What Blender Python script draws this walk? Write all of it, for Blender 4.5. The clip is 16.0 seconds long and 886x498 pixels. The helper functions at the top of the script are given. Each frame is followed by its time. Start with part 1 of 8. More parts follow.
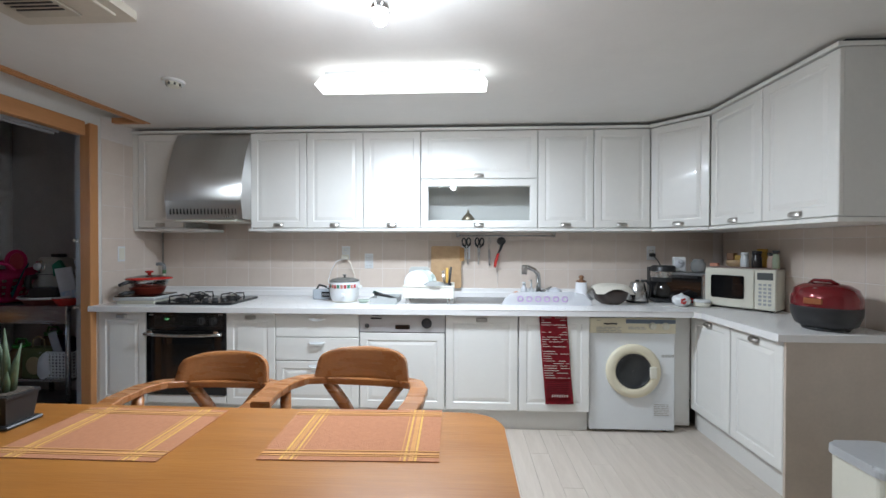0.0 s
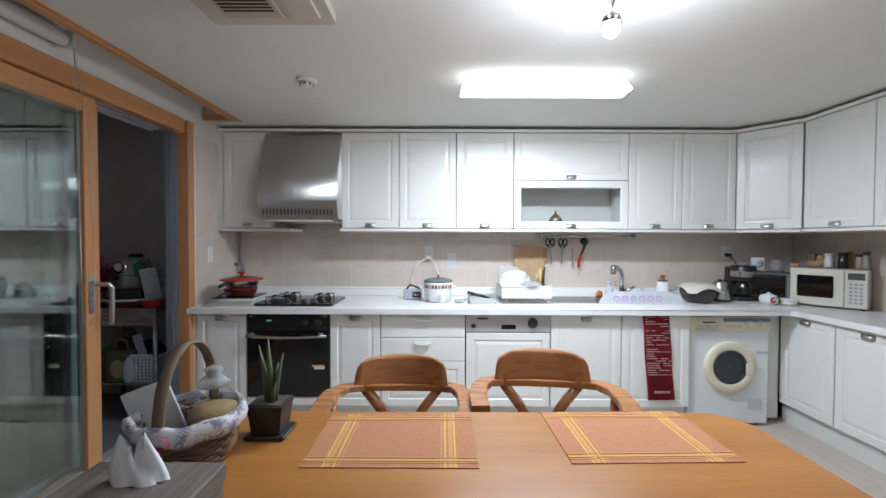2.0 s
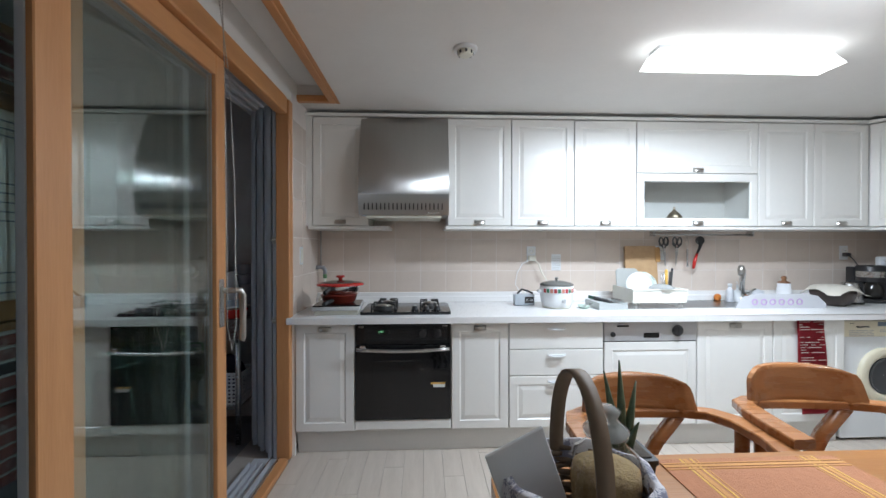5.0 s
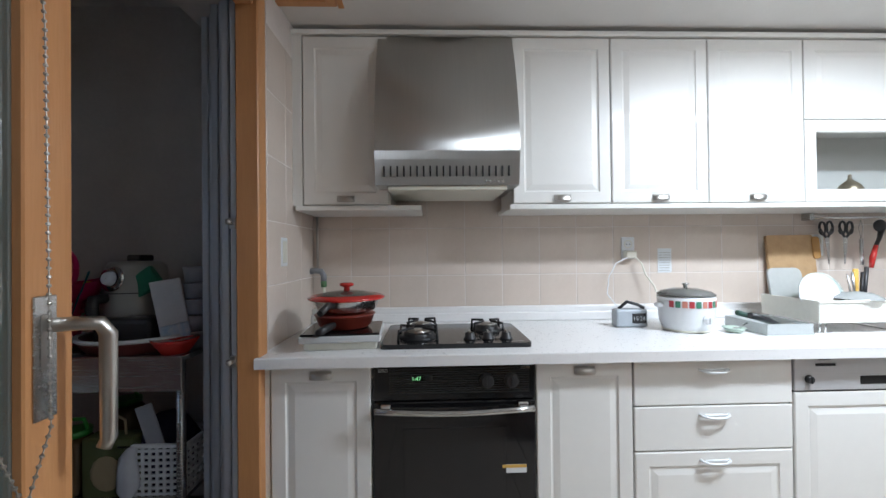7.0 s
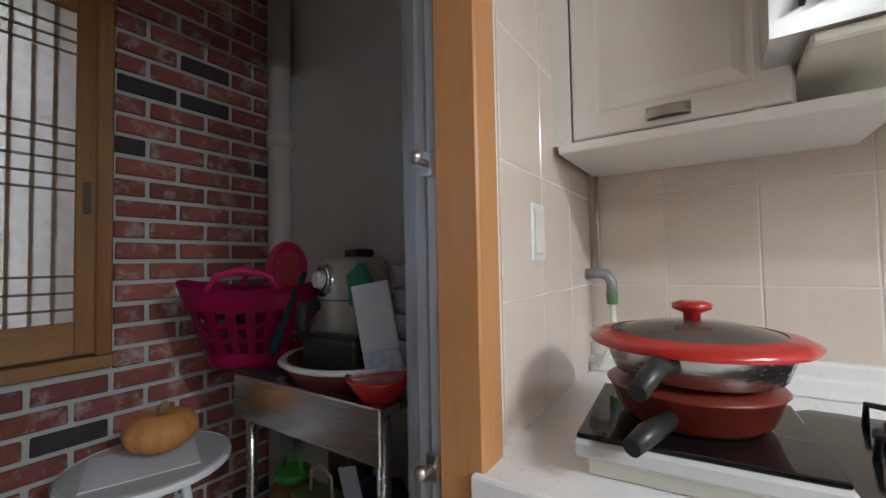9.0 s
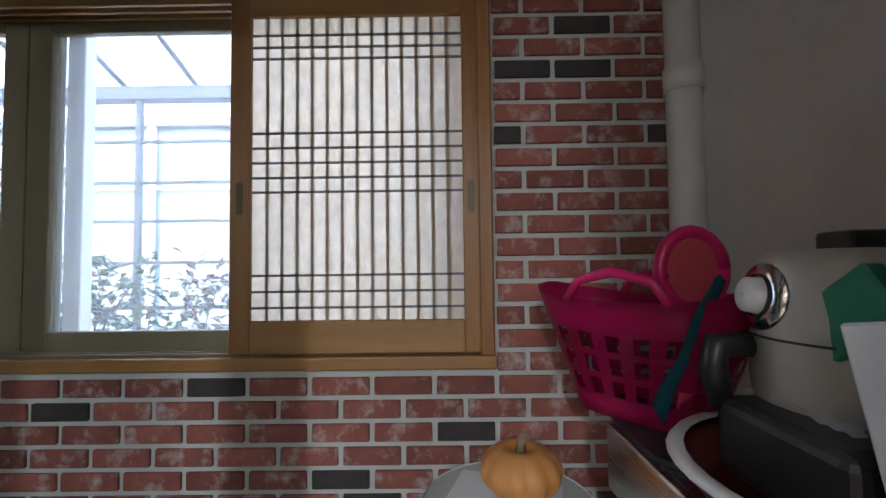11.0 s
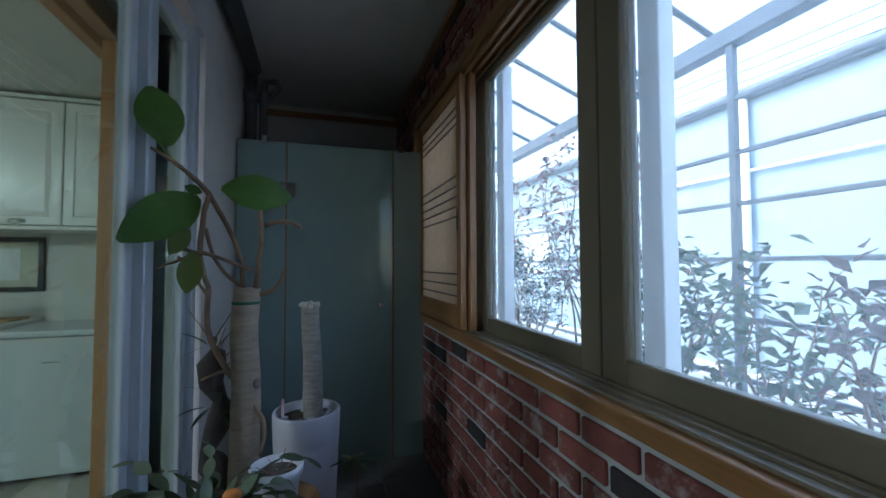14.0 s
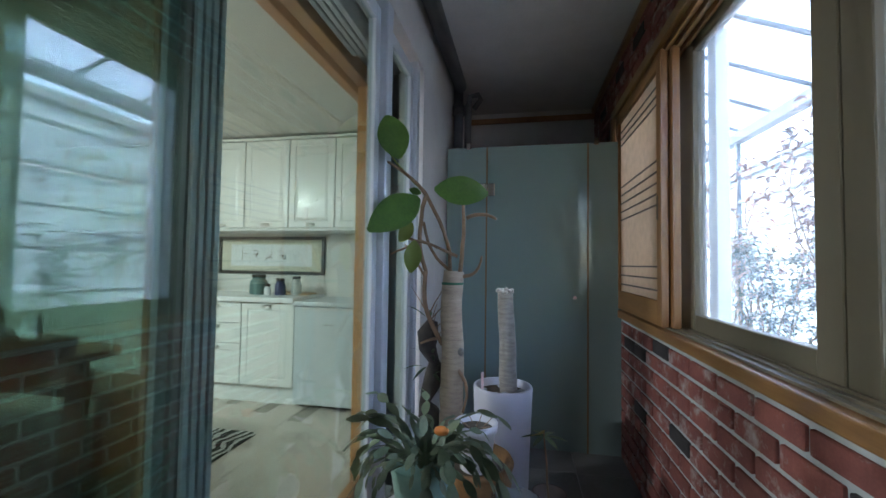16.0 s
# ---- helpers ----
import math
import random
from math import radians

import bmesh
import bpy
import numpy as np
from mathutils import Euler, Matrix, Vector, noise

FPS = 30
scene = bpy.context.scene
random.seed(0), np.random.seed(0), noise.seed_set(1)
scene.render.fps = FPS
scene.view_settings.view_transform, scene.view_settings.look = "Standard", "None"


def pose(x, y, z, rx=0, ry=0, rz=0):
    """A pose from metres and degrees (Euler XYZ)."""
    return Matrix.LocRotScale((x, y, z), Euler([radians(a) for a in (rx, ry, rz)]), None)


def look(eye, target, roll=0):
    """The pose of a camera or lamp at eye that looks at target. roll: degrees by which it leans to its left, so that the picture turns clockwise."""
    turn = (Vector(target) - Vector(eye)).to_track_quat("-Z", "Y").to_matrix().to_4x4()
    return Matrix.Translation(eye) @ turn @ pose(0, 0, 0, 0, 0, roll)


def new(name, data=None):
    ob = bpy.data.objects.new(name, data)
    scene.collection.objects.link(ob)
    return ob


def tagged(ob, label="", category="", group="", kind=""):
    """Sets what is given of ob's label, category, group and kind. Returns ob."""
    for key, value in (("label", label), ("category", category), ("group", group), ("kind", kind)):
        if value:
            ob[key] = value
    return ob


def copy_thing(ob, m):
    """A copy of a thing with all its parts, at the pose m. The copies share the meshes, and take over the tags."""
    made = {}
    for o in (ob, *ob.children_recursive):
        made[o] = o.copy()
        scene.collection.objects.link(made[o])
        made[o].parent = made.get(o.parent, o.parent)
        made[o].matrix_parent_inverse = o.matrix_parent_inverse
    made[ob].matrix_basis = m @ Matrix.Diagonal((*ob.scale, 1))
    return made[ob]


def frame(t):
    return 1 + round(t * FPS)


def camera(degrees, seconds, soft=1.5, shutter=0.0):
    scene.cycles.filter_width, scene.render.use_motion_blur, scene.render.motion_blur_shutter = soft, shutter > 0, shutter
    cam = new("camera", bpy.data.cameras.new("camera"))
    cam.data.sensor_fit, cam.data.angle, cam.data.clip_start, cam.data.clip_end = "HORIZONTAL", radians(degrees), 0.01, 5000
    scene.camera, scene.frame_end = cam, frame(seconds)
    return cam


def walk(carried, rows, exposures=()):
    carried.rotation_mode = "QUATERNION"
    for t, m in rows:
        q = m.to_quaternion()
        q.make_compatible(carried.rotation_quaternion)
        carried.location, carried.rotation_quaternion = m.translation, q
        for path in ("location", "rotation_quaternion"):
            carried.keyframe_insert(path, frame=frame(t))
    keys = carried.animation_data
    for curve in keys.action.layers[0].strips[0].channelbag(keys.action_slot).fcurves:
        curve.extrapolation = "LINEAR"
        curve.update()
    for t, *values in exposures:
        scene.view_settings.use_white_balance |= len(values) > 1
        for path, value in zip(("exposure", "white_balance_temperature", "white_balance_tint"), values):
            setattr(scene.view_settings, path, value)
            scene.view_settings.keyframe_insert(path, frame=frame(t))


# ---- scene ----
cam = camera(95.5, 16.0)
# seconds, eye, target, roll
PATH = [
    (0, (0.070, -0.035, 1.302), (-0.027, 1.962, 1.284), 0.1),
    (0.5, (-0.137, -0.044, 1.317), (-0.209, 1.954, 1.294), 0.1),
    (1, (-0.389, -0.092, 1.330), (-0.437, 1.907, 1.297), 0.1),
    (1.5, (-0.618, -0.117, 1.340), (-0.644, 1.883, 1.300), 0.1),
    (2, (-0.817, -0.089, 1.344), (-0.821, 1.910, 1.301), 0.2),
    (2.5, (-0.979, -0.082, 1.357), (-0.966, 1.917, 1.306), 0.2),
    (3, (-1.175, -0.110, 1.365), (-1.137, 1.889, 1.319), 0.3),
    (3.5, (-1.367, -0.107, 1.375), (-1.318, 1.892, 1.328), 0.1),
    (4, (-1.524, -0.026, 1.358), (-1.471, 1.973, 1.313), 0),
    (4.2, (-1.586, 0.018, 1.346), (-1.520, 2.016, 1.311), 0.2),
    (6.5, (-2.000, 1.032, 1.227), (-1.885, 3.028, 1.227), -0.5),
    (7, (-2.014, 1.313, 1.222), (-1.949, 3.312, 1.238), -0.6),
    (7.5, (-2.033, 1.560, 1.228), (-2.167, 3.556, 1.251), -0.6),
    (8, (-2.091, 1.781, 1.201), (-2.507, 3.737, 1.233), -1),
    (8.2, (-2.136, 1.862, 1.196), (-2.633, 3.798, 1.242), -1),
    (10.3, (-2.599, 2.643, 1.132), (-4.527, 3.162, 1.242), -1.3),
    (10.5, (-2.638, 2.659, 1.134), (-4.600, 3.028, 1.250), -1),
    (10.7, (-2.674, 2.659, 1.168), (-4.664, 2.846, 1.250), -0.6),
    (11, (-2.721, 2.573, 1.179), (-4.720, 2.562, 1.259), -0.7),
    (11.5, (-2.831, 2.436, 1.228), (-4.784, 2.003, 1.262), -1),
    (12, (-2.917, 2.308, 1.253), (-4.721, 1.445, 1.280), -1.2),
    (12.5, (-3.089, 2.217, 1.221), (-4.642, 0.957, 1.279), -0.8),
    (13, (-3.229, 2.147, 1.222), (-4.463, 0.574, 1.284), -0.5),
    (13.5, (-3.349, 2.019, 1.212), (-4.265, 0.242, 1.286), -0.3),
    (14, (-3.431, 1.976, 1.198), (-4.019, 0.066, 1.274), -0.2),
    (14.5, (-3.519, 2.003, 1.161), (-3.790, 0.023, 1.236), 0.2),
    (15, (-3.557, 2.028, 1.131), (-3.561, 0.029, 1.203), 0.5),
    (15.5, (-3.522, 2.054, 1.135), (-3.310, 0.067, 1.209), 0.6),
    (16, (-3.467, 2.088, 1.149), (-3.087, 0.126, 1.223), 0.8),
]
path = [(t, look(eye, target, roll)) for t, eye, target, roll in PATH]
walk(cam, path, [(0.0, 2.55, 6600, 10), (3.5, 2.65, 6500, 10), (6.5, 2.75, 6550, 10), (8.0, 2.85, 6800, 12), (10.5, 4.05, 7500, 12), (11.0, 3.95, 7300, 12), (12.0, 3.45, 7200, 12), (12.5, 3.25, 7000, 10), (14.0, 3.38, 6300, 4), (15.0, 3.95, 6500, 6), (16.0, 4.38, 6900, 10)])

# ---- world, sun and lamps ----
world = bpy.data.worlds.new("sky")
scene.world = world
world.use_nodes = True
wn = world.node_tree
sky = wn.nodes.new("ShaderNodeTexSky")
sky.sky_type = "NISHITA"
sky.sun_disc = False
sky.sun_elevation = radians(46)
sky.sun_rotation = radians(108)
wn.links.new(sky.outputs["Color"], wn.nodes["Background"].inputs["Color"])
wn.nodes["Background"].inputs["Strength"].default_value = 0.15


def lamp(name, kind, m, energy, colour, **more):
    data = bpy.data.lights.new(name, kind)
    data.energy, data.color = energy, colour
    for key, value in more.items():
        if key == "size":
            data.size = value
        if key == "size_y":
            data.shape, data.size_y = "RECTANGLE", value
        if key == "angle":
            data.angle = value
        if key == "radius":
            data.shadow_soft_size = value
    ob = new(name, data)
    ob.matrix_world = m
    return ob


lamp("sun", "SUN", look((9, -3, 10), (0, 0, 0)), 0.6, (1.0, 0.97, 0.93), angle=radians(10))
lamp("kitchen_lamp_light", "AREA", pose(-0.263, 2.17, 2.155), 8.6, (0.74, 0.86, 1.0), size=0.9, size_y=0.14)
for sx, sy in ((-0.45, 1.11), (-0.05, 1.11), (-0.22, 1.37)):
    lamp("dining_bulb_light", "POINT", pose(sx, sy, 2.05), 1.45, (0.80, 0.89, 1.0), radius=0.04)


# ---- materials ----
def mat(name, colour, rough=0.5, metal=0.0, var=0.06, scale=6.0, bump=0.0, bump_scale=60.0, second=None, spread=0.5, stretch=(1, 1, 1), rand=0.0, coat=0.0, spec=0.5, trans=0.0, emit=None, alpha=1.0, rough_var=0.06):
    """A surface with tone variation at two scales, fine relief and uneven gloss."""
    m = bpy.data.materials.new(name)
    m.use_nodes = True
    n, l = m.node_tree.nodes, m.node_tree.links
    b = n["Principled BSDF"]
    tc = n.new("ShaderNodeTexCoord")
    mp = n.new("ShaderNodeMapping")
    mp.inputs["Scale"].default_value = stretch
    l.new(tc.outputs["Object"], mp.inputs["Vector"])
    big = n.new("ShaderNodeTexNoise")
    big.inputs["Scale"].default_value, big.inputs["Detail"].default_value = scale, 5
    l.new(mp.outputs["Vector"], big.inputs["Vector"])
    fine = n.new("ShaderNodeTexNoise")
    fine.inputs["Scale"].default_value, fine.inputs["Detail"].default_value = scale * 9, 3
    l.new(mp.outputs["Vector"], fine.inputs["Vector"])
    add = n.new("ShaderNodeMath")
    add.operation = "ADD"
    l.new(big.outputs["Fac"], add.inputs[0])
    half = n.new("ShaderNodeMath")
    half.operation = "MULTIPLY"
    half.inputs[1].default_value = 0.5
    l.new(fine.outputs["Fac"], half.inputs[0])
    l.new(half.outputs[0], add.inputs[1])
    ramp = n.new("ShaderNodeValToRGB")
    c = colour
    d = second if second else tuple(max(0, v * (1 - 2 * var)) for v in c)
    ramp.color_ramp.elements[0].position, ramp.color_ramp.elements[1].position = 0.75 - spread / 2, 0.75 + spread / 2
    ramp.color_ramp.elements[0].color = (*d, 1)
    ramp.color_ramp.elements[1].color = (*c, 1)
    l.new(add.outputs[0], ramp.inputs["Fac"])
    out = ramp.outputs["Color"]
    if rand:
        info = n.new("ShaderNodeObjectInfo")
        hsv = n.new("ShaderNodeHueSaturation")
        mr = n.new("ShaderNodeMapRange")
        mr.inputs["To Min"].default_value, mr.inputs["To Max"].default_value = 1 - rand, 1 + rand
        l.new(info.outputs["Random"], mr.inputs["Value"])
        l.new(mr.outputs[0], hsv.inputs["Value"])
        l.new(out, hsv.inputs["Color"])
        out = hsv.outputs["Color"]
    l.new(out, b.inputs["Base Color"])
    rr = n.new("ShaderNodeMapRange")
    rr.inputs["To Min"].default_value, rr.inputs["To Max"].default_value = max(0.02, rough - rough_var), min(1, rough + rough_var)
    l.new(big.outputs["Fac"], rr.inputs["Value"])
    l.new(rr.outputs[0], b.inputs["Roughness"])
    b.inputs["Metallic"].default_value = metal
    b.inputs["Coat Weight"].default_value = coat
    b.inputs["Specular IOR Level"].default_value = spec
    b.inputs["Transmission Weight"].default_value = trans
    b.inputs["Alpha"].default_value = alpha
    if emit:
        b.inputs["Emission Color"].default_value = (*emit[0], 1)
        b.inputs["Emission Strength"].default_value = emit[1]
    if bump:
        bt = n.new("ShaderNodeTexNoise")
        bt.inputs["Scale"].default_value, bt.inputs["Detail"].default_value = bump_scale, 4
        l.new(mp.outputs["Vector"], bt.inputs["Vector"])
        bn = n.new("ShaderNodeBump")
        bn.inputs["Strength"].default_value, bn.inputs["Distance"].default_value = bump, 0.004
        l.new(bt.outputs["Fac"], bn.inputs["Height"])
        l.new(bn.outputs["Normal"], b.inputs["Normal"])
    return m


def glass_mat(name, tint, rough=0.0, milk=0.0, least=0.045, scatter="ShaderNodeBsdfDiffuse"):
    """A thin pane: clear through, with a mirror's share of reflection."""
    m = bpy.data.materials.new(name)
    m.use_nodes = True
    n, l = m.node_tree.nodes, m.node_tree.links
    n.remove(n["Principled BSDF"])
    tr, gl, mix, lw = n.new("ShaderNodeBsdfTransparent"), n.new("ShaderNodeBsdfGlossy"), n.new("ShaderNodeMixShader"), n.new("ShaderNodeLayerWeight")
    pw, fr = n.new("ShaderNodeMath"), n.new("ShaderNodeMapRange")
    pw.operation, pw.inputs[1].default_value = "POWER", 4.0
    lw.inputs["Blend"].default_value = 0.5
    l.new(lw.outputs["Facing"], pw.inputs[0])
    l.new(pw.outputs[0], fr.inputs["Value"])
    fr.inputs["To Min"].default_value, fr.inputs["To Max"].default_value = least, 0.9
    tr.inputs["Color"].default_value = (*tint, 1)
    gl.inputs["Roughness"].default_value = rough
    l.new(fr.outputs[0], mix.inputs["Fac"])
    last = tr
    if milk:
        df, mm = n.new(scatter), n.new("ShaderNodeMixShader")
        df.inputs["Color"].default_value = (*[min(1, t * 0.9) for t in tint], 1)
        mm.inputs["Fac"].default_value = milk
        l.new(tr.outputs[0], mm.inputs[1])
        l.new(df.outputs[0], mm.inputs[2])
        last = mm
    l.new(last.outputs[0], mix.inputs[1])
    l.new(gl.outputs[0], mix.inputs[2])
    l.new(mix.outputs[0], n["Material Output"].inputs["Surface"])
    return m


def lit(name, colour, strength):
    return mat(name, (0.9, 0.9, 0.9), 0.4, emit=(colour, strength))


def wood(name, light, dark, rough=0.35, scale=3.0, coat=0.0, along="x"):
    st = {"x": (0.5, 7, 7), "y": (7, 0.5, 7), "z": (7, 7, 0.5)}[along]
    return mat(name, light, rough, second=dark, spread=0.5, scale=scale, stretch=st, bump=0.12, bump_scale=30, coat=coat)


def brick_mat(name):
    """Red brick slips with a whitewashed wear, some of them charcoal."""
    m = mat(name, (0.30, 0.095, 0.075), 0.85, second=(0.19, 0.06, 0.05), scale=14, bump=0.5, bump_scale=45)
    n, l = m.node_tree.nodes, m.node_tree.links
    b = n["Principled BSDF"]
    red = b.inputs["Base Color"].links[0].from_socket
    info = n.new("ShaderNodeObjectInfo")
    tone = n.new("ShaderNodeHueSaturation")
    mr = n.new("ShaderNodeMapRange")
    mr.inputs["To Min"].default_value, mr.inputs["To Max"].default_value = 0.75, 1.25
    l.new(info.outputs["Random"], mr.inputs["Value"])
    l.new(mr.outputs[0], tone.inputs["Value"])
    l.new(red, tone.inputs["Color"])
    geo = n.new("ShaderNodeNewGeometry")
    wear = n.new("ShaderNodeTexNoise")
    wear.inputs["Scale"].default_value, wear.inputs["Detail"].default_value, wear.inputs["Roughness"].default_value = 11, 9, 0.7
    l.new(geo.outputs["Position"], wear.inputs["Vector"])
    wr = n.new("ShaderNodeValToRGB")
    wr.color_ramp.elements[0].position, wr.color_ramp.elements[1].position = 0.52, 0.68
    l.new(wear.outputs["Fac"], wr.inputs["Fac"])
    white = n.new("ShaderNodeMixRGB")
    white.inputs[2].default_value = (0.55, 0.5, 0.48, 1)
    ws = n.new("ShaderNodeMath")
    ws.operation, ws.inputs[1].default_value = "MULTIPLY", 0.7
    l.new(wr.outputs["Color"], ws.inputs[0])
    l.new(ws.outputs[0], white.inputs[0])
    l.new(tone.outputs["Color"], white.inputs[1])
    l.new(white.outputs[0], b.inputs["Base Color"])
    return m


def zebra_mat(name):
    m = mat(name, (0.5, 0.5, 0.5), 0.95, bump=0.4)
    n, l = m.node_tree.nodes, m.node_tree.links
    b = n["Principled BSDF"]
    tc = n.new("ShaderNodeTexCoord")
    w = n.new("ShaderNodeTexWave")
    w.inputs["Scale"].default_value, w.inputs["Distortion"].default_value, w.inputs["Detail"].default_value, w.inputs["Detail Scale"].default_value = 5.0, 7.0, 2.0, 1.4
    l.new(tc.outputs["Object"], w.inputs["Vector"])
    r = n.new("ShaderNodeValToRGB")
    r.color_ramp.elements[0].position, r.color_ramp.elements[1].position = 0.47, 0.53
    r.color_ramp.elements[0].color, r.color_ramp.elements[1].color = (0.02, 0.02, 0.022, 1), (0.62, 0.6, 0.56, 1)
    l.new(w.outputs["Fac"], r.inputs["Fac"])
    l.new(r.outputs["Color"], b.inputs["Base Color"])
    return m


WHITE = mat("white_lacquer", (0.80, 0.79, 0.755), 0.32, var=0.02, scale=2.5, bump=0.02, coat=0.15)
WHITE2 = mat("white_carcass", (0.74, 0.73, 0.70), 0.45, var=0.03)
CEILING = mat("ceiling_paper", (0.74, 0.725, 0.70), 0.9, var=0.02, bump=0.08, bump_scale=220)
PLASTER = mat("wall_paper", (0.70, 0.68, 0.64), 0.9, var=0.03, bump=0.1, bump_scale=180)
GREYWALL = mat("grey_veranda_paint", (0.58, 0.55, 0.53), 0.85, var=0.06, bump=0.12, bump_scale=120)
TILE = mat("beige_glazed_tile", (0.68, 0.585, 0.51), 0.16, var=0.03, scale=9, second=(0.64, 0.545, 0.47), rand=0.035, bump=0.03, bump_scale=25, coat=0.2)
GROUT = mat("pale_grout", (0.72, 0.66, 0.62), 0.9)
COUNTER = mat("white_speckled_worktop", (0.80, 0.79, 0.78), 0.28, second=(0.785, 0.775, 0.765), spread=0.4, scale=90, rough_var=0.02)
STEEL = mat("brushed_steel", (0.60, 0.60, 0.59), 0.26, 1.0, var=0.08, scale=4, stretch=(1, 30, 60), bump=0.03)
HOODSTEEL = mat("vertically_brushed_steel", (0.56, 0.555, 0.54), 0.36, 1.0, var=0.03, scale=4, stretch=(40, 1, 1))
hn = HOODSTEEL.node_tree
tg = hn.nodes.new("ShaderNodeTangent")
tg.direction_type, tg.axis = "RADIAL", "Z"
hn.links.new(tg.outputs[0], hn.nodes["Principled BSDF"].inputs["Tangent"])
hn.nodes["Principled BSDF"].inputs["Anisotropic"].default_value = 1.0
CHROME = mat("chrome", (0.75, 0.75, 0.75), 0.12, 1.0, var=0.02)
NICKEL = mat("satin_nickel", (0.50, 0.48, 0.45), 0.32, 1.0, var=0.05)
ALU = mat("white_aluminium", (0.48, 0.495, 0.525), 0.38, var=0.03, metal=0.15)
# the white aluminium darkened, painting the shade inside the frame's recesses
ALUDK = mat("shaded_aluminium", (0.13, 0.135, 0.145), 0.5)
ORANGE = wood("orange_varnished_frame", (0.56, 0.27, 0.11), (0.47, 0.21, 0.08), 0.4, along="z")
ORANGE_H = wood("orange_varnished_rail", (0.56, 0.27, 0.11), (0.47, 0.21, 0.08), 0.4, along="y")
TABLEWOOD = wood("honey_table_wood", (0.42, 0.175, 0.040), (0.32, 0.118, 0.024), 0.3, scale=2.2, coat=0.1)
CHAIRWOOD = wood("chestnut_chair_wood", (0.42, 0.175, 0.06), (0.29, 0.11, 0.035), 0.28, coat=0.25)
WINWOOD = wood("oiled_window_wood", (0.330, 0.152, 0.052), (0.220, 0.093, 0.032), 0.4, along="z")
WINWOOD_H = wood("oiled_window_rail", (0.363, 0.186, 0.068), (0.253, 0.118, 0.040), 0.4, along="y")
LATTICE = mat("lattice_wood", (0.16, 0.125, 0.10), 0.6)
PAPER = mat("rice_paper", (0.86, 0.80, 0.72), 0.9, second=(0.70, 0.62, 0.52), spread=0.5, scale=22, trans=0.0)
SASH = mat("taupe_sash", (0.20, 0.165, 0.11), 0.45, var=0.04)
PLANK = wood("pale_oak_floor", (0.60, 0.53, 0.46), (0.50, 0.435, 0.37), 0.3, along="y")
PLANKGAP = mat("floor_joint", (0.36, 0.32, 0.28), 0.8)
SLATE = mat("grey_floor_tile", (0.17, 0.17, 0.175), 0.5, var=0.15, rand=0.08, bump=0.15)
BRICK = brick_mat("washed_red_brick")
MORTAR = mat("pale_mortar", (0.50, 0.51, 0.50), 0.95, var=0.05, bump=0.4, bump_scale=90)
DARKBRICK = mat("charcoal_brick", (0.055, 0.045, 0.045), 0.85, second=(0.03, 0.026, 0.028), bump=0.5, bump_scale=45, scale=14)
BLACK = mat("black_enamel", (0.012, 0.012, 0.013), 0.12, var=0.1)
BLACKGLASS = mat("black_oven_glass", (0.008, 0.008, 0.009), 0.04, var=0.1, rough_var=0.01)
IRON = mat("cast_iron", (0.02, 0.02, 0.021), 0.5, var=0.2, bump=0.2)
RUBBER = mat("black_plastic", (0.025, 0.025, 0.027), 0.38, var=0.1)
IVORY = mat("ivory_plastic", (0.72, 0.66, 0.50), 0.35, var=0.02)
CREAM = mat("cream_enamel", (0.72, 0.70, 0.60), 0.3, var=0.02)
APPWHITE = mat("appliance_white", (0.74, 0.76, 0.77), 0.3, var=0.02)
RED = mat("red_enamel", (0.52, 0.025, 0.02), 0.2, var=0.05, coat=0.3)
DARKRED = mat("metallic_dark_red", (0.20, 0.006, 0.012), 0.16, 0.3, var=0.08, coat=0.6)
REDCLOTH = mat("red_terry_cloth", (0.32, 0.012, 0.022), 0.95, second=(0.22, 0.008, 0.014), bump=0.6, bump_scale=150, scale=30)
PINKCLOTH = mat("pale_weave", (0.62, 0.45, 0.42), 0.95)
GREENGLASS = glass_mat("green_tinted_glass", (0.70, 0.79, 0.755), least=0.09)
DARKGLASS = glass_mat("dark_tinted_glass", (0.84, 0.91, 0.89), least=0.15)
CLEAR = glass_mat("clear_glass", (0.96, 0.97, 0.97))
FROST = glass_mat("teal_partition_glass", (0.38, 0.49, 0.475), 0.06, 0.6)
# milk is glass haze plus a painted veil of glare over the outdoors
HAZE = glass_mat("haze_and_glare_glass", (0.94, 0.96, 0.98), 0.02, 0.13, scatter="ShaderNodeBsdfTranslucent")
MATCLOTH = mat("terracotta_placemat", (0.46, 0.20, 0.10), 0.9, second=(0.40, 0.165, 0.08), scale=60, bump=0.5, bump_scale=260)
MATSTRIPE = mat("yellow_stripe_weave", (0.70, 0.42, 0.10), 0.9, scale=60, bump=0.5, bump_scale=260)
MATSTRIPE2 = mat("orange_stripe_weave", (0.60, 0.30, 0.10), 0.9, scale=60, bump=0.5, bump_scale=260)
GREYBOX = mat("dark_woven_box", (0.21, 0.18, 0.15), 0.75, second=(0.10, 0.085, 0.07), scale=8, stretch=(16, 1, 16), bump=0.3, bump_scale=80)
TISSUE = mat("white_tissue", (0.82, 0.83, 0.86), 0.95, var=0.02)
WICKER = mat("grey_brown_wicker", (0.20, 0.135, 0.09), 0.8, second=(0.09, 0.06, 0.04), scale=20, bump=0.4, bump_scale=60)
HANDLEWOOD = mat("bent_basket_handle", (0.20, 0.14, 0.09), 0.6, var=0.1)
GINGHAM = mat("grey_check_cloth", (0.62, 0.60, 0.62), 0.95, second=(0.20, 0.20, 0.26), spread=0.08, scale=24)
PINK = mat("pink_ribbon", (0.62, 0.16, 0.22), 0.4, var=0.05)
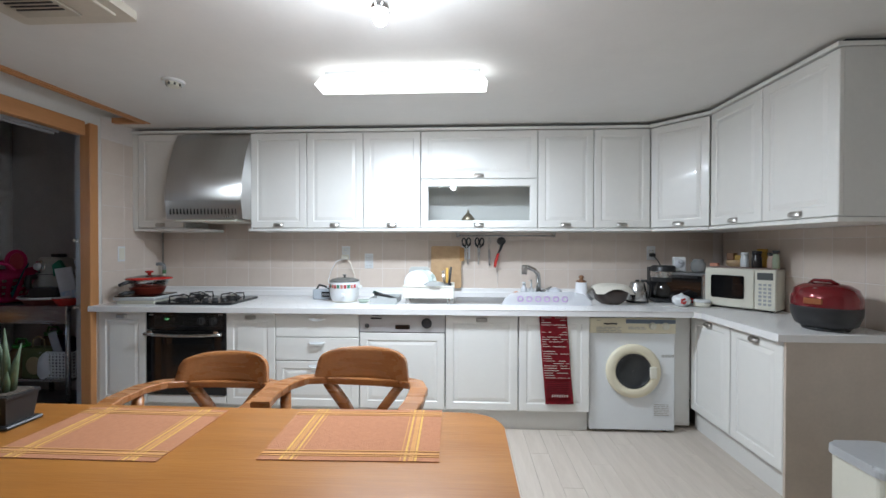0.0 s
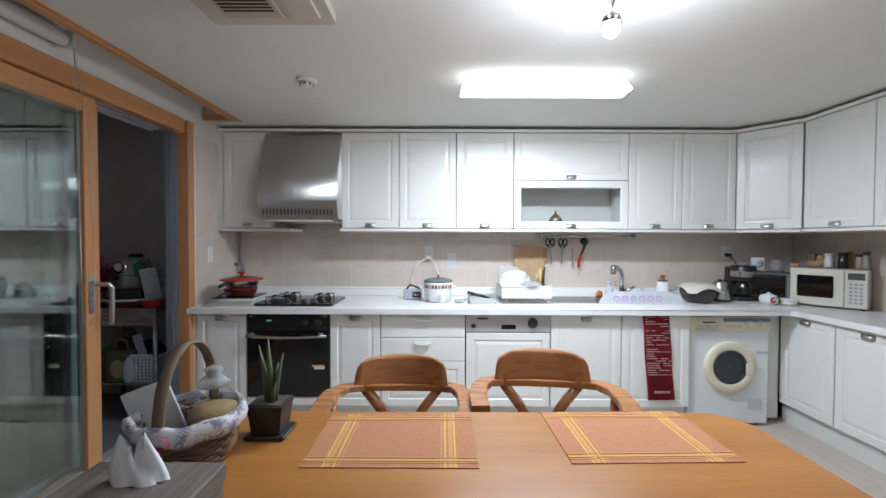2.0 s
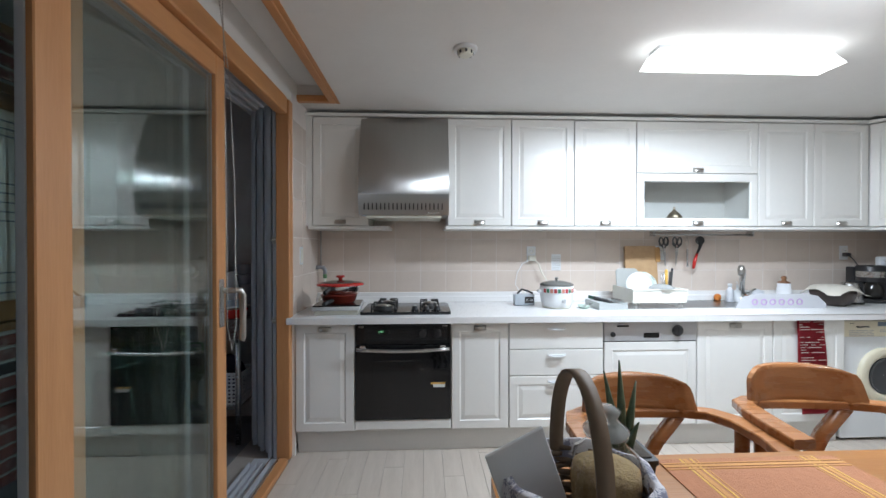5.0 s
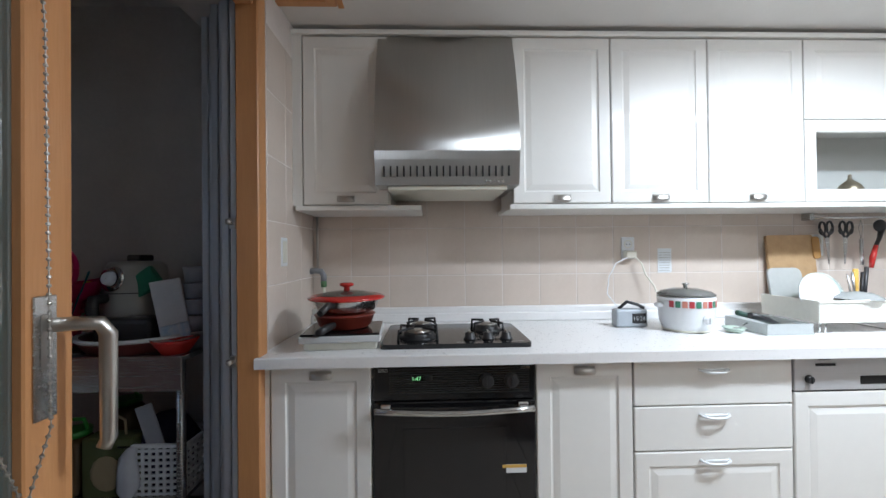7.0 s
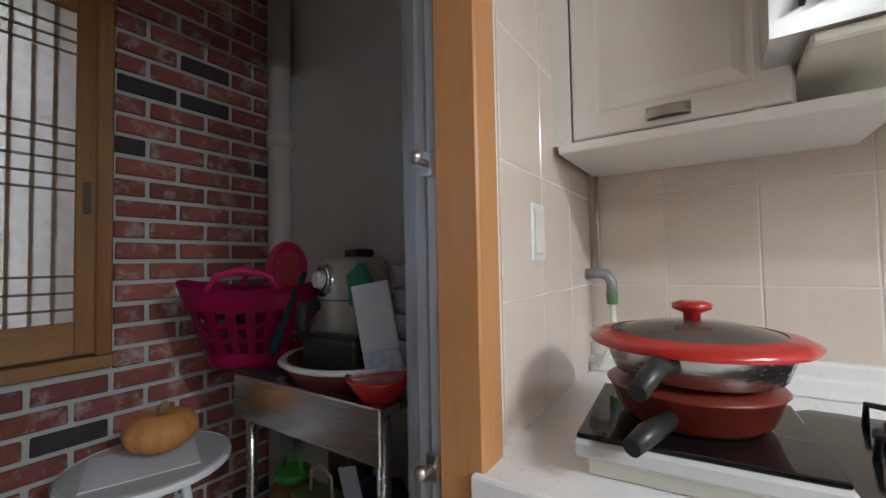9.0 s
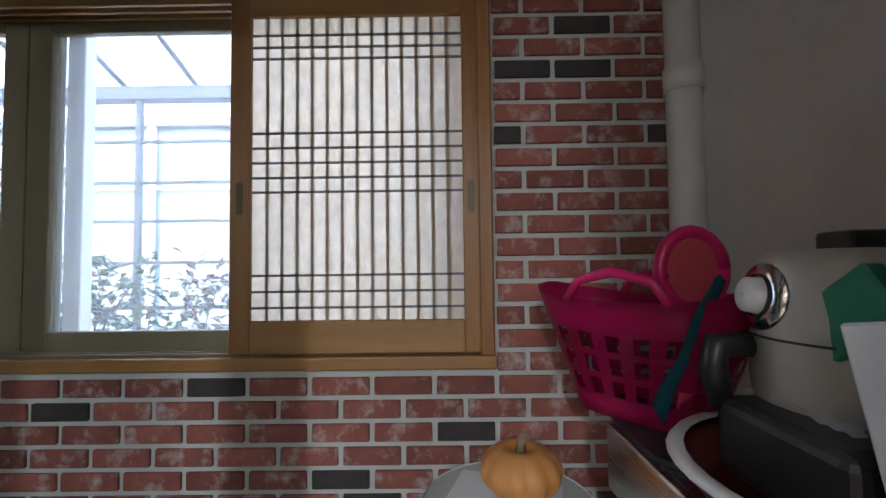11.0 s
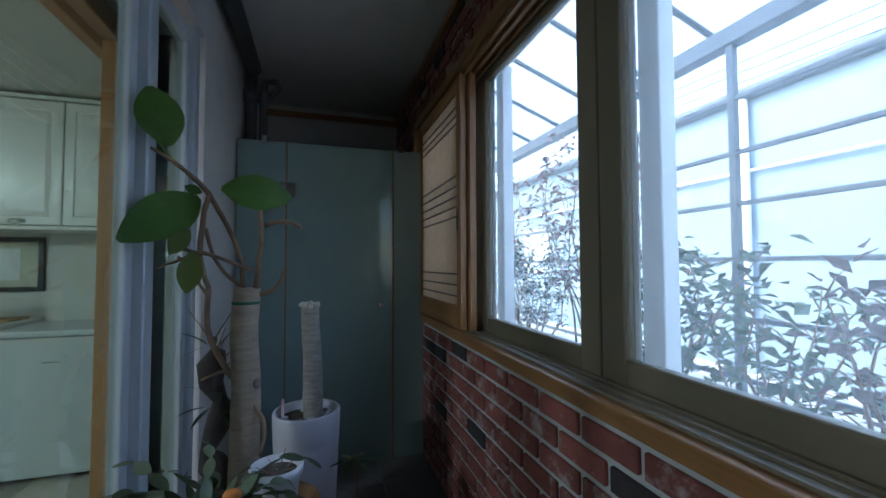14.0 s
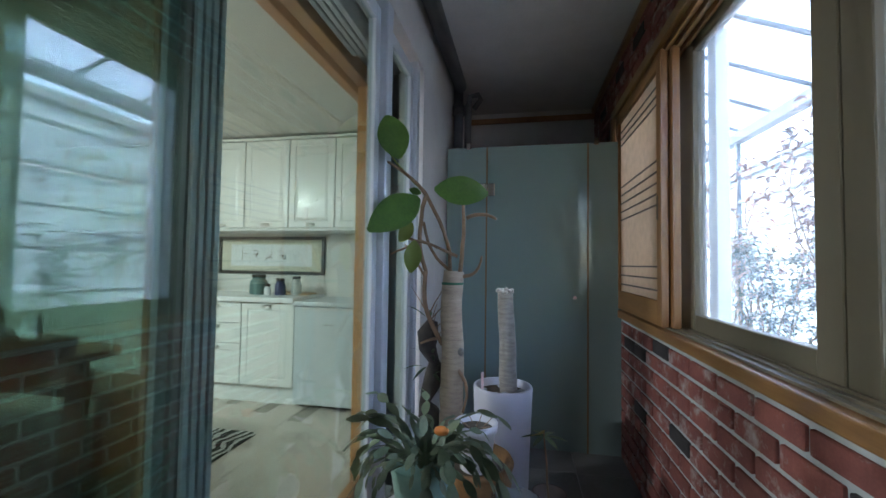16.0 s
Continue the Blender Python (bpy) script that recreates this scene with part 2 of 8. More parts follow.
SILVERRIB = mat("silver_ribbon", (0.45, 0.44, 0.46), 0.35, 0.3)
GRAIN = mat("roasted_grain", (0.42, 0.29, 0.13), 0.9, second=(0.25, 0.16, 0.07), scale=90, bump=0.8, bump_scale=140)
LEAF = mat("succulent_leaf", (0.045, 0.085, 0.04), 0.45, second=(0.10, 0.14, 0.08), scale=30)
RUBBERLEAF = mat("glossy_rubber_leaf", (0.14, 0.26, 0.055), 0.3, second=(0.09, 0.18, 0.045), scale=10, rand=0.15)
YOUNGLEAF = mat("yellow_green_leaf", (0.20, 0.25, 0.05), 0.4)
CACTUS = mat("grey_green_leaf", (0.22, 0.27, 0.165), 0.5, second=(0.15, 0.19, 0.115), scale=12)
BARK = mat("pale_bark", (0.42, 0.32, 0.235), 0.85, second=(0.27, 0.20, 0.15), scale=9, stretch=(2, 2, 9), bump=0.6, bump_scale=30)
BARKGREY = mat("grey_bark", (0.30, 0.27, 0.24), 0.9, second=(0.17, 0.15, 0.13), scale=9, stretch=(2, 2, 9), bump=0.7, bump_scale=30)
TWIG = mat("bare_twig", (0.30, 0.185, 0.115), 0.8, second=(0.19, 0.115, 0.07), scale=20)
SOIL = mat("potting_soil", (0.05, 0.038, 0.03), 0.95, second=(0.10, 0.08, 0.06), scale=40, bump=0.9, bump_scale=70)
PEBBLE = mat("grey_pebble", (0.34, 0.35, 0.37), 0.7, rand=0.3)
LAVENDER = mat("lavender_glaze", (0.46, 0.45, 0.50), 0.35, var=0.03)
POTWHITE = mat("white_pot_plastic", (0.66, 0.65, 0.68), 0.4, var=0.02)
MINT = mat("mint_glaze", (0.22, 0.36, 0.29), 0.35, var=0.06)
STONEWARE = mat("rusty_stoneware", (0.26, 0.13, 0.045), 0.55, second=(0.14, 0.07, 0.03), scale=9, bump=0.4)
MAGENTA = mat("magenta_plastic", (0.50, 0.012, 0.11), 0.3, var=0.03)
TEALCLOTH = mat("teal_cloth", (0.012, 0.24, 0.30), 0.95, var=0.12, bump=0.4, bump_scale=120)
GREENFOAM = mat("green_foam", (0.02, 0.22, 0.13), 0.8)
FRYER = mat("champagne_plastic", (0.42, 0.40, 0.36), 0.35, 0.25, var=0.03)
PUMPKIN = mat("orange_pumpkin", (0.55, 0.25, 0.08), 0.6, second=(0.44, 0.17, 0.05), scale=7, bump=0.2)
CARD = mat("white_printed_card", (0.66, 0.68, 0.72), 0.6)
CARDBLUE = mat("blue_printed_card", (0.35, 0.52, 0.68), 0.6, second=(0.66, 0.68, 0.72), spread=0.2, scale=5)
BLUE = mat("navy_cloth", (0.012, 0.015, 0.055), 0.9, var=0.2)
GREENPLASTIC = mat("green_lid_plastic", (0.03, 0.26, 0.04), 0.35)
AMBER = mat("amber_jar", (0.12, 0.07, 0.03), 0.2)
OLIVE = mat("olive_paper_bag", (0.11, 0.13, 0.05), 0.9)
BAGPRINT = mat("beige_bag_print", (0.42, 0.33, 0.20), 0.9)
MAROON = mat("maroon_basin", (0.13, 0.022, 0.018), 0.3)
CORK = mat("cutting_board_wood", (0.52, 0.34, 0.18), 0.55, second=(0.42, 0.26, 0.13), scale=3, stretch=(7, 7, 0.6))
INK = mat("black_ink", (0.02, 0.02, 0.022), 0.7)
SCROLL = mat("scroll_paper", (0.62, 0.60, 0.48), 0.9)
FRIDGE = mat("pale_fridge_enamel", (0.60, 0.64, 0.66), 0.3, var=0.02)
ZEBRA = zebra_mat("zebra_pile")
GREENLED = lit("green_display", (0.1, 1.0, 0.25), 0.12)
BLUELCD = mat("blue_grey_lcd", (0.10, 0.16, 0.20), 0.3)
TUBE = lit("lamp_diffuser", (0.90, 0.96, 1.0), 0.5)
BULB = lit("bulb_glow", (0.97, 0.98, 1.0), 2.0)
OUTWALL = mat("pale_render", (0.23, 0.30, 0.35), 0.9, var=0.05, bump=0.1)
RAIL = mat("painted_steel_rail", (0.10, 0.12, 0.145), 0.5)
POLYC = mat("white_canopy_sheet", (0.85, 0.87, 0.9), 0.5)
CONCRETE = mat("pale_concrete", (0.50, 0.49, 0.47), 0.95, var=0.12, bump=0.3)
SHRUB = mat("shrub_leaf", (0.10, 0.15, 0.075), 0.65, rand=0.2, second=(0.07, 0.11, 0.055), scale=8)
CONIFER = mat("conifer_leaf", (0.05, 0.08, 0.055), 0.6, second=(0.035, 0.055, 0.04))
AUTUMN = mat("russet_leaf", (0.24, 0.10, 0.075), 0.5, second=(0.16, 0.075, 0.06), scale=8)
DRYLEAF = mat("withered_leaf", (0.16, 0.10, 0.09), 0.8)
EARTH = mat("garden_earth", (0.16, 0.135, 0.11), 0.95, var=0.2, bump=0.6)


# ---- mesh helpers ----
def thing(name, loc=(0, 0, 0), rz=0.0, label="", category="", group="", kind=""):
    ob = new(name)
    ob.empty_display_size = 0.05
    ob.matrix_basis = pose(*loc, 0, 0, rz)
    return tagged(ob, label, category, group, kind)


def mesh(bm, name, material, smooth=False):
    bmesh.ops.recalc_face_normals(bm, faces=bm.faces)
    if smooth:
        for fc in bm.faces:
            fc.smooth = True
    me = bpy.data.meshes.new(name)
    bm.to_mesh(me)
    bm.free()
    for mm in material if isinstance(material, (list, tuple)) else (material,):
        me.materials.append(mm)
    return me


def part(name, bm, material, parent, label="", smooth=False, m=None):
    ob = new(name, mesh(bm, name, material, smooth))
    ob.parent = parent
    if m is not None:
        ob.matrix_basis = m
    return tagged(ob, label)


def single(name, bm, material, loc=(0, 0, 0), rz=0.0, label="", category="", group="", kind="", smooth=False):
    ob = new(name, mesh(bm, name, material, smooth))
    ob.matrix_basis = pose(*loc, 0, 0, rz)
    return tagged(ob, label, category, group, kind)


def box(x0, x1, y0, y1, z0, z1, bev=0.0, seg=1, bm=None, mi=0):
    out = bm if bm is not None else bmesh.new()
    b = bmesh.new() if bev else out
    vs = [b.verts.new((x, y, z)) for x in (x0, x1) for y in (y0, y1) for z in (z0, z1)]
    fs = [b.faces.new([vs[i] for i in q]) for q in ((0, 1, 3, 2), (4, 6, 7, 5), (0, 4, 5, 1), (2, 3, 7, 6), (0, 2, 6, 4), (1, 5, 7, 3))]
    for fc in fs:
        fc.material_index = mi
    if bev:
        bmesh.ops.bevel(b, geom=b.edges[:], offset=bev, segments=seg, affect="EDGES", profile=0.5)
        for fc in b.faces:
            fc.material_index = mi
        if bm is None:
            return b
        join(out, b)
    return out


def join(bm, other, m=None):
    """Adds the mesh other to bm, moved by m."""
    vs = [bm.verts.new(m @ v.co if m is not None else v.co) for v in other.verts]
    other.verts.index_update()
    for fc in other.faces:
        try:
            nf = bm.faces.new([vs[v.index] for v in fc.verts])
            nf.material_index, nf.smooth = fc.material_index, fc.smooth
        except ValueError:
            pass
    other.free()
    return bm


def lathe(profile, seg=24, bm=None, at=(0, 0, 0), squash=1.0, cap=True):
    """Turns (radius, height) pairs round the z axis."""
    bm = bm if bm is not None else bmesh.new()
    rings = []
    for r, z in profile:
        rings.append([bm.verts.new((at[0] + r * math.cos(a), at[1] + squash * r * math.sin(a), at[2] + z)) for a in (2 * math.pi * k / seg for k in range(seg))])
    for a, b in zip(rings, rings[1:]):
        for k in range(seg):
            bm.faces.new((a[k], a[(k + 1) % seg], b[(k + 1) % seg], b[k])).smooth = True
    if cap:
        bm.faces.new(rings[0][::-1])
        bm.faces.new(rings[-1])
    return bm


def tube(points, radius, seg=8, bm=None):
    """A round rod through points; radius is one number or one for each point."""
    bm = bm if bm is not None else bmesh.new()
    pts = [Vector(p) for p in points]
    rs = radius if isinstance(radius, (list, tuple)) else [radius] * len(pts)
    rings, side = [], None
    for k, p in enumerate(pts):
        d = (pts[min(k + 1, len(pts) - 1)] - pts[max(k - 1, 0)]).normalized()
        if side is None:
            side = d.orthogonal().normalized()
        side = (side - d * side.dot(d)).normalized()
        up = d.cross(side)
        rings.append([bm.verts.new(p + rs[k] * (math.cos(2 * math.pi * j / seg) * side + math.sin(2 * math.pi * j / seg) * up)) for j in range(seg)])
    for a, b in zip(rings, rings[1:]):
        for j in range(seg):
            bm.faces.new((a[j], a[(j + 1) % seg], b[(j + 1) % seg], b[j])).smooth = True
    bm.faces.new(rings[0][::-1])
    bm.faces.new(rings[-1])
    return bm


def rod(a, b, r, seg=10, bm=None):
    return tube([a, b], r, seg, bm)


def ball(r, at=(0, 0, 0), scale=(1, 1, 1), seg=16, bm=None):
    bm = bm if bm is not None else bmesh.new()
    b = bmesh.new()
    bmesh.ops.create_uvsphere(b, u_segments=seg, v_segments=max(6, seg // 2), radius=r)
    for fc in b.faces:
        fc.smooth = True
    return join(bm, b, Matrix.Translation(at) @ Matrix.Diagonal((*scale, 1)))


def slab(outline, z0, z1, bev=0.0, seg=2):
    """A flat plate with the outline (x, y) pairs, between two heights."""
    bm = bmesh.new()
    bottom = [bm.verts.new((x, y, z0)) for x, y in outline]
    top = [bm.verts.new((x, y, z1)) for x, y in outline]
    n = len(outline)
    bm.faces.new(bottom[::-1])
    tf = bm.faces.new(top)
    for k in range(n):
        bm.faces.new((bottom[k], bottom[(k + 1) % n], top[(k + 1) % n], top[k]))
    if bev:
        bmesh.ops.bevel(bm, geom=list(tf.edges), offset=bev, segments=seg, affect="EDGES", profile=0.5)
    return bm


def rounded(x0, x1, y0, y1, r, seg=6):
    out = []
    for cx, cy, a0 in ((x1 - r, y1 - r, 0), (x0 + r, y1 - r, 90), (x0 + r, y0 + r, 180), (x1 - r, y0 + r, 270)):
        for k in range(seg + 1):
            a = radians(a0 + 90 * k / seg)
            out.append((cx + r * math.cos(a), cy + r * math.sin(a)))
    return out


def frame_bm(w, h, border, depth, bev=0.002):
    """An upright rectangular frame in the xz plane, from y 0 to depth."""
    bm = bmesh.new()
    l, r, b, t = border
    box(0, l, 0, depth, 0, h, bev, 1, bm)
    box(w - r, w, 0, depth, 0, h, bev, 1, bm)
    box(l, w - r, 0, depth, 0, b, bev, 1, bm)
    box(l, w - r, 0, depth, h - t, h, bev, 1, bm)
    return bm


def panel_bm(w, h, t=0.02, rail=0.052, glazed=False):
    """A routed door: rounded edge, flat rail, groove and raised field; the front faces -y."""
    bm = bmesh.new()
    rings = [(0, t), (0, 0.005), (0.0015, 0.002), (0.005, 0.0)]
    if glazed:
        rings += [(rail, 0.0), (rail + 0.006, 0.006), (rail + 0.006, t)]
    else:
        rings += [(rail, 0.0), (rail + 0.004, 0.0045), (rail + 0.010, 0.0055), (rail + 0.014, 0.0045), (rail + 0.034, 0.0008), (rail + 0.038, 0.0008)]
    loops = []
    for o, d in rings:
        loops.append([bm.verts.new(p) for p in ((o, d, o), (w - o, d, o), (w - o, d, h - o), (o, d, h - o))])
    for a, b in zip(loops, loops[1:]):
        for k in range(4):
            bm.faces.new((a[k], a[(k + 1) % 4], b[(k + 1) % 4], b[k]))
    if glazed:
        a, b = loops[0], loops[-1]
        for k in range(4):
            bm.faces.new((a[k], b[k], b[(k + 1) % 4], a[(k + 1) % 4]))
    else:
        bm.faces.new(loops[-1])
        bm.faces.new(loops[0][::-1])
    return bm


def flat_front(w, h, t=0.02):
    return box(0, w, 0, t, 0, h, 0.004, 2)


def cup_pull(parent, x, z, y=0.0, w=0.078, material=None):
    """A satin half-moon cup pull on a front that faces -y."""
    bm = bmesh.new()
    rings = []
    for i in range(6):
        a = math.pi / 2 * i / 5
        ring = []
        for k in range(13):
            u = -1 + 2 * k / 12
            half = math.sqrt(max(0, 1 - u * u))
            ring.append(bm.verts.new((x + u * w / 2, y - 0.024 * math.sin(a) * (0.35 + 0.65 * half), z + 0.014 * math.cos(a) * (0.4 + 0.6 * half) + (-0.013 if i == 5 else 0))))
        rings.append(ring)
    for a, b in zip(rings, rings[1:]):
        for k in range(12):
            bm.faces.new((a[k], a[k + 1], b[k + 1], b[k])).smooth = True
    back = [bm.verts.new((v.co.x, y, v.co.z)) for v in rings[0]]
    for k in range(12):
        bm.faces.new((back[k], back[k + 1], rings[0][k + 1], rings[0][k]))
    box(x - w / 2, x + w / 2, y - 0.003, y, z - 0.014, z + 0.014, 0.0012, 1, bm)
    return part("handle", bm, material or NICKEL, parent, "satin nickel cup pull")


def bow_pull(parent, x, z, y=0.0):
    pts = [(x - 0.055, y, z), (x - 0.050, y - 0.014, z - 0.002), (x - 0.03, y - 0.022, z - 0.006), (x, y - 0.024, z - 0.007), (x + 0.03, y - 0.022, z - 0.006), (x + 0.050, y - 0.014, z - 0.002), (x + 0.055, y, z)]
    bm = tube(pts, 0.0045, 8)
    box(x - 0.045, x + 0.045, y - 0.016, y - 0.010, z - 0.003, z + 0.006, 0.002, 1, bm)
    return part("handle", bm, APPWHITE, parent, "white enamelled bow pull")


def door(parent, x, z, w, h, pull=None, glazed=False, pull_at="top", m=None):
    d = part("door", panel_bm(w, h, glazed=glazed), WHITE, parent, m=(m or Matrix()) @ Matrix.Translation((x, 0, z)))
    if pull:
        cup_pull(d, w * pull if isinstance(pull, float) else w / 2, h - 0.028 if pull_at == "top" else 0.026)
    return d


def cabinet(name, loc, rz, w, h, d, label, group, toe=0.0, ply=0.018):
    """The open carcass of a unit: sides, back, bottom and top as one body, its front at y 0.02."""
    c = thing(name, loc, rz, label, "cabinet", group)
    bm = bmesh.new()
    box(0.0015, ply, 0.021, d, 0, h, bm=bm)
    box(w - ply, w - 0.0015, 0.021, d, 0, h, bm=bm)
    box(ply, w - ply, 0.021, d, 0, ply, bm=bm)
    box(ply, w - ply, 0.021, d, h - ply, h, bm=bm)
    box(ply, w - ply, d - 0.008, d, ply, h - ply, bm=bm)
    part("body", bm, WHITE2, c)
    return c


# ---- the setting ----
WEST, EAST, NORTH, SOUTH, CEIL = -2.63, 2.25, 3.45, -1.36, 2.25
VX, VEAST, VSOUTH, VNORTH, VCEIL = -4.08, -2.96, -1.50, 3.42, 2.44
DOOR0, DOOR1, HEAD = 0.06, 2.76, 2.13


def structure(name, bm, material, label="", smooth=False):
    return single(name, bm, material, label=label, kind="structure", smooth=smooth)


def span(*boxes):
    bm = bmesh.new()
    for b in boxes:
        box(*b, bm=bm)
    return bm


floor = structure("floor", box(VEAST, EAST + 0.15, SOUTH - 0.15, NORTH + 0.15, -0.12, -0.006), PLANKGAP, "pale oak laminate floor of the kitchen and dining room")
floor_veranda = structure("floor_veranda", box(VX - 0.2, VEAST, VSOUTH - 0.15, VNORTH + 0.15, -0.14, -0.028), GROUT, "dark grey tiled veranda floor")
structure("ceiling", span((-2.40, EAST + 0.15, SOUTH - 0.15, NORTH + 0.15, CEIL, CEIL + 0.15), (WEST - 0.02, -2.40, 2.96, NORTH + 0.15, CEIL, CEIL + 0.15), (WEST - 0.02, -2.40, SOUTH - 0.15, 2.96, CEIL + 0.10, CEIL + 0.15)), CEILING, "white papered ceiling with a curtain recess")
structure("ceiling_veranda", box(VX - 0.2, WEST - 0.02, VSOUTH - 0.15, VNORTH + 0.15, VCEIL + 0.06, VCEIL + 0.2), GREYWALL, "grey painted veranda ceiling")
wall_north = structure("wall_north", box(WEST - 0.35, EAST + 0.15, NORTH + 0.008, NORTH + 0.15, 0, CEIL + 0.15), GROUT, "kitchen wall with beige tiled splashback")
wall_east = structure("wall_east", box(EAST + 0.008, EAST + 0.15, SOUTH, NORTH + 0.008, 0, CEIL + 0.15), PLASTER, "plain kitchen wall behind the short counter")
structure("wall_south", box(WEST - 0.35, EAST + 0.15, SOUTH - 0.15, SOUTH, 0, CEIL + 0.15), PLASTER, "plain dining room wall")
wall_west = structure("wall_west", span((WEST - 0.06, WEST, DOOR1, NORTH + 0.008, 0, CEIL + 0.15), (WEST - 0.06, WEST, SOUTH, DOOR0, 0, CEIL + 0.15), (WEST - 0.06, WEST, DOOR0, DOOR1, HEAD + 0.04, CEIL + 0.15)), PLASTER, "wall between kitchen and veranda with a wide doorway")
# veranda walls
wall_brick = structure("wall_veranda_brick", span((VX - 0.2, VX - 0.008, VSOUTH, VNORTH, -0.05, 0.845), (VX - 0.2, VX - 0.008, VSOUTH, VNORTH, 2.15, VCEIL + 0.1), (VX - 0.2, VX - 0.008, VSOUTH, -0.72, 0.845, 2.15), (VX - 0.2, VX - 0.008, 2.725, VNORTH, 0.845, 2.15)), MORTAR, "whitewashed red brick slip wall")
structure("wall_veranda_east_1", span((WEST - 0.33, WEST - 0.06, 3.03, NORTH + 0.008, -0.05, VCEIL + 0.1)), GREYWALL, "grey painted veranda wall beside the doorway")
structure("wall_veranda_east_2", span((WEST - 0.33, WEST - 0.06, VSOUTH, DOOR0, -0.05, VCEIL + 0.1)), GREYWALL, "grey painted veranda wall beside the doorway")
structure("wall_veranda_east_3", span((WEST - 0.33, WEST - 0.06, DOOR0, 3.03, HEAD + 0.04, VCEIL + 0.1)), GREYWALL, "grey painted veranda wall above the doorway")
structure("wall_veranda_north", box(VX - 0.2, WEST - 0.3, VNORTH, VNORTH + 0.15, -0.05, VCEIL + 0.1), GREYWALL, "grey painted veranda end wall")
structure("wall_veranda_south", box(VX - 0.2, WEST - 0.3, VSOUTH - 0.15, VSOUTH, -0.05, VCEIL + 0.1), GREYWALL, "grey painted veranda end wall")
# trims of varnished wood
bm = box(-2.425, -2.385, SOUTH, 2.98, CEIL - 0.012, CEIL + 0.03, 0.003)
box(-2.41, -2.40, SOUTH, 2.96, CEIL + 0.03, CEIL + 0.10, bm=bm)
box(WEST, -2.425, 2.94, 2.98, CEIL - 0.012, CEIL + 0.03, 0.003, 1, bm)
box(-2.385, -2.36, SOUTH, 3.0, CEIL - 0.006, CEIL - 0.0005, 0.002, 1, bm)
structure("trim_curtain_recess", bm, ORANGE_H, "orange varnished moulding round the curtain recess")
bm = box(VX, VEAST, VSOUTH, VSOUTH + 0.03, VCEIL - 0.035, VCEIL + 0.01, 0.004)
box(VX, VX + 0.03, VSOUTH + 0.03, VNORTH, VCEIL + 0.01, VCEIL + 0.05, 0.004, 1, bm)
box(VX, VEAST, VNORTH - 0.45, VNORTH - 0.38, VCEIL + 0.0, VCEIL + 0.06, 0.004, 1, bm)
structure("trim_veranda", bm, WINWOOD_H, "brown wooden ceiling moulding of the veranda")


# ---- doorway between kitchen and veranda ----
def upright(name, x0, x1, y0, y1, z0, z1, material, parent, bev=0.004, label=""):
    return part(name, box(x0, x1, y0, y1, z0, z1, bev), material, parent, label)


door_frame = thing("door_1", (0, 0, 0), 0, "wide orange varnished sliding door frame with glass leaves", "sliding door", kind="structure")
upright("jamb", WEST - 0.062, WEST + 0.018, DOOR1 - 0.018, DOOR1 + 0.05, 0, HEAD + 0.05, ORANGE, door_frame)
upright("jamb", WEST - 0.045, WEST + 0.018, DOOR0 - 0.045, DOOR0 + 0.05, 0, HEAD + 0.05, ORANGE, door_frame)
upright("header", WEST - 0.045, WEST + 0.018, DOOR0 + 0.05, DOOR1 - 0.05, HEAD - 0.05, HEAD + 0.05, ORANGE_H, door_frame)
upright("threshold", WEST - 0.045, WEST + 0.018, DOOR0 + 0.05, DOOR1 - 0.05, -0.004, 0.03, ORANGE_H, door_frame)
for k in range(2):
    upright("track", WEST - 0.085 + 0.05 * k, WEST - 0.078 + 0.05 * k, DOOR0 + 0.05, DOOR1 - 0.05, 0.03, 0.037, STEEL, door_frame)


def wood_leaf(y0, y1, x, lock):
    leaf = thing("sliding_door_leaf", (x, y0, 0.038), 0, "orange varnished sliding door leaf with tinted glass", "door", "sliding door leaves")
    w, h = y1 - y0, HEAD - 0.05 - 0.038 - 0.004
    for a, b in ((0, 0.095), (w - 0.075, w)):
        part("stile", box(0.0, 0.02, a, b, 0, h, 0.003), ORANGE, leaf)
        part("stile_cover", box(-0.02, 0.0, a, b, 0, h, 0.002), ALU, leaf, "white cover on the veranda side")
    for name, z0, z1 in (("bottom_rail", 0, 0.11), ("top_rail", h - 0.085, h)):
        part(name, box(0.0, 0.019, 0.095, w - 0.075, z0, z1, 0.003), ORANGE_H, leaf)
        part("rail_cover", box(-0.019, 0.0, 0.095, w - 0.075, z0, z1, 0.002), ALU, leaf, "white cover on the veranda side")
    pane = part("pane", box(-0.003, 0.003, 0.09, w - 0.07, 0.105, h - 0.08), DARKGLASS, leaf, "greenish glass pane")
    pane.visible_shadow = False
    if lock:
        z = 1.02
        plate = part("lock_plate", box(0.020, 0.024, w - 0.062, w - 0.022, z - 0.10, z + 0.10, 0.0015), STEEL, leaf, "brushed steel lock plate")
        part("recess", box(0.0243, 0.0255, w - 0.052, w - 0.032, z - 0.02, z + 0.07, 0.001), NICKEL, plate)
        bm = tube([(0.02, w - 0.03, z + 0.05), (0.06, w - 0.028, z + 0.052), (0.085, w - 0.012, z + 0.05), (0.09, w + 0.0, z + 0.03), (0.09, w + 0.0, z - 0.15), (0.085, w - 0.005, z - 0.165)], [0.012, 0.012, 0.013, 0.014, 0.013, 0.012], 8)
        part("handle", bm, NICKEL, leaf, "satin steel lever handle")
    return leaf


wood_leaf(1.19, 2.03, WEST - 0.032, True)
wood_leaf(1.285, 2.10, WEST - 0.082, False)

alu = thing("door_2", (0, 0, 0), 0, "white aluminium sliding door frame on the veranda side", "sliding door", kind="structure")
AX0, AX1 = -2.83, WEST - 0.05
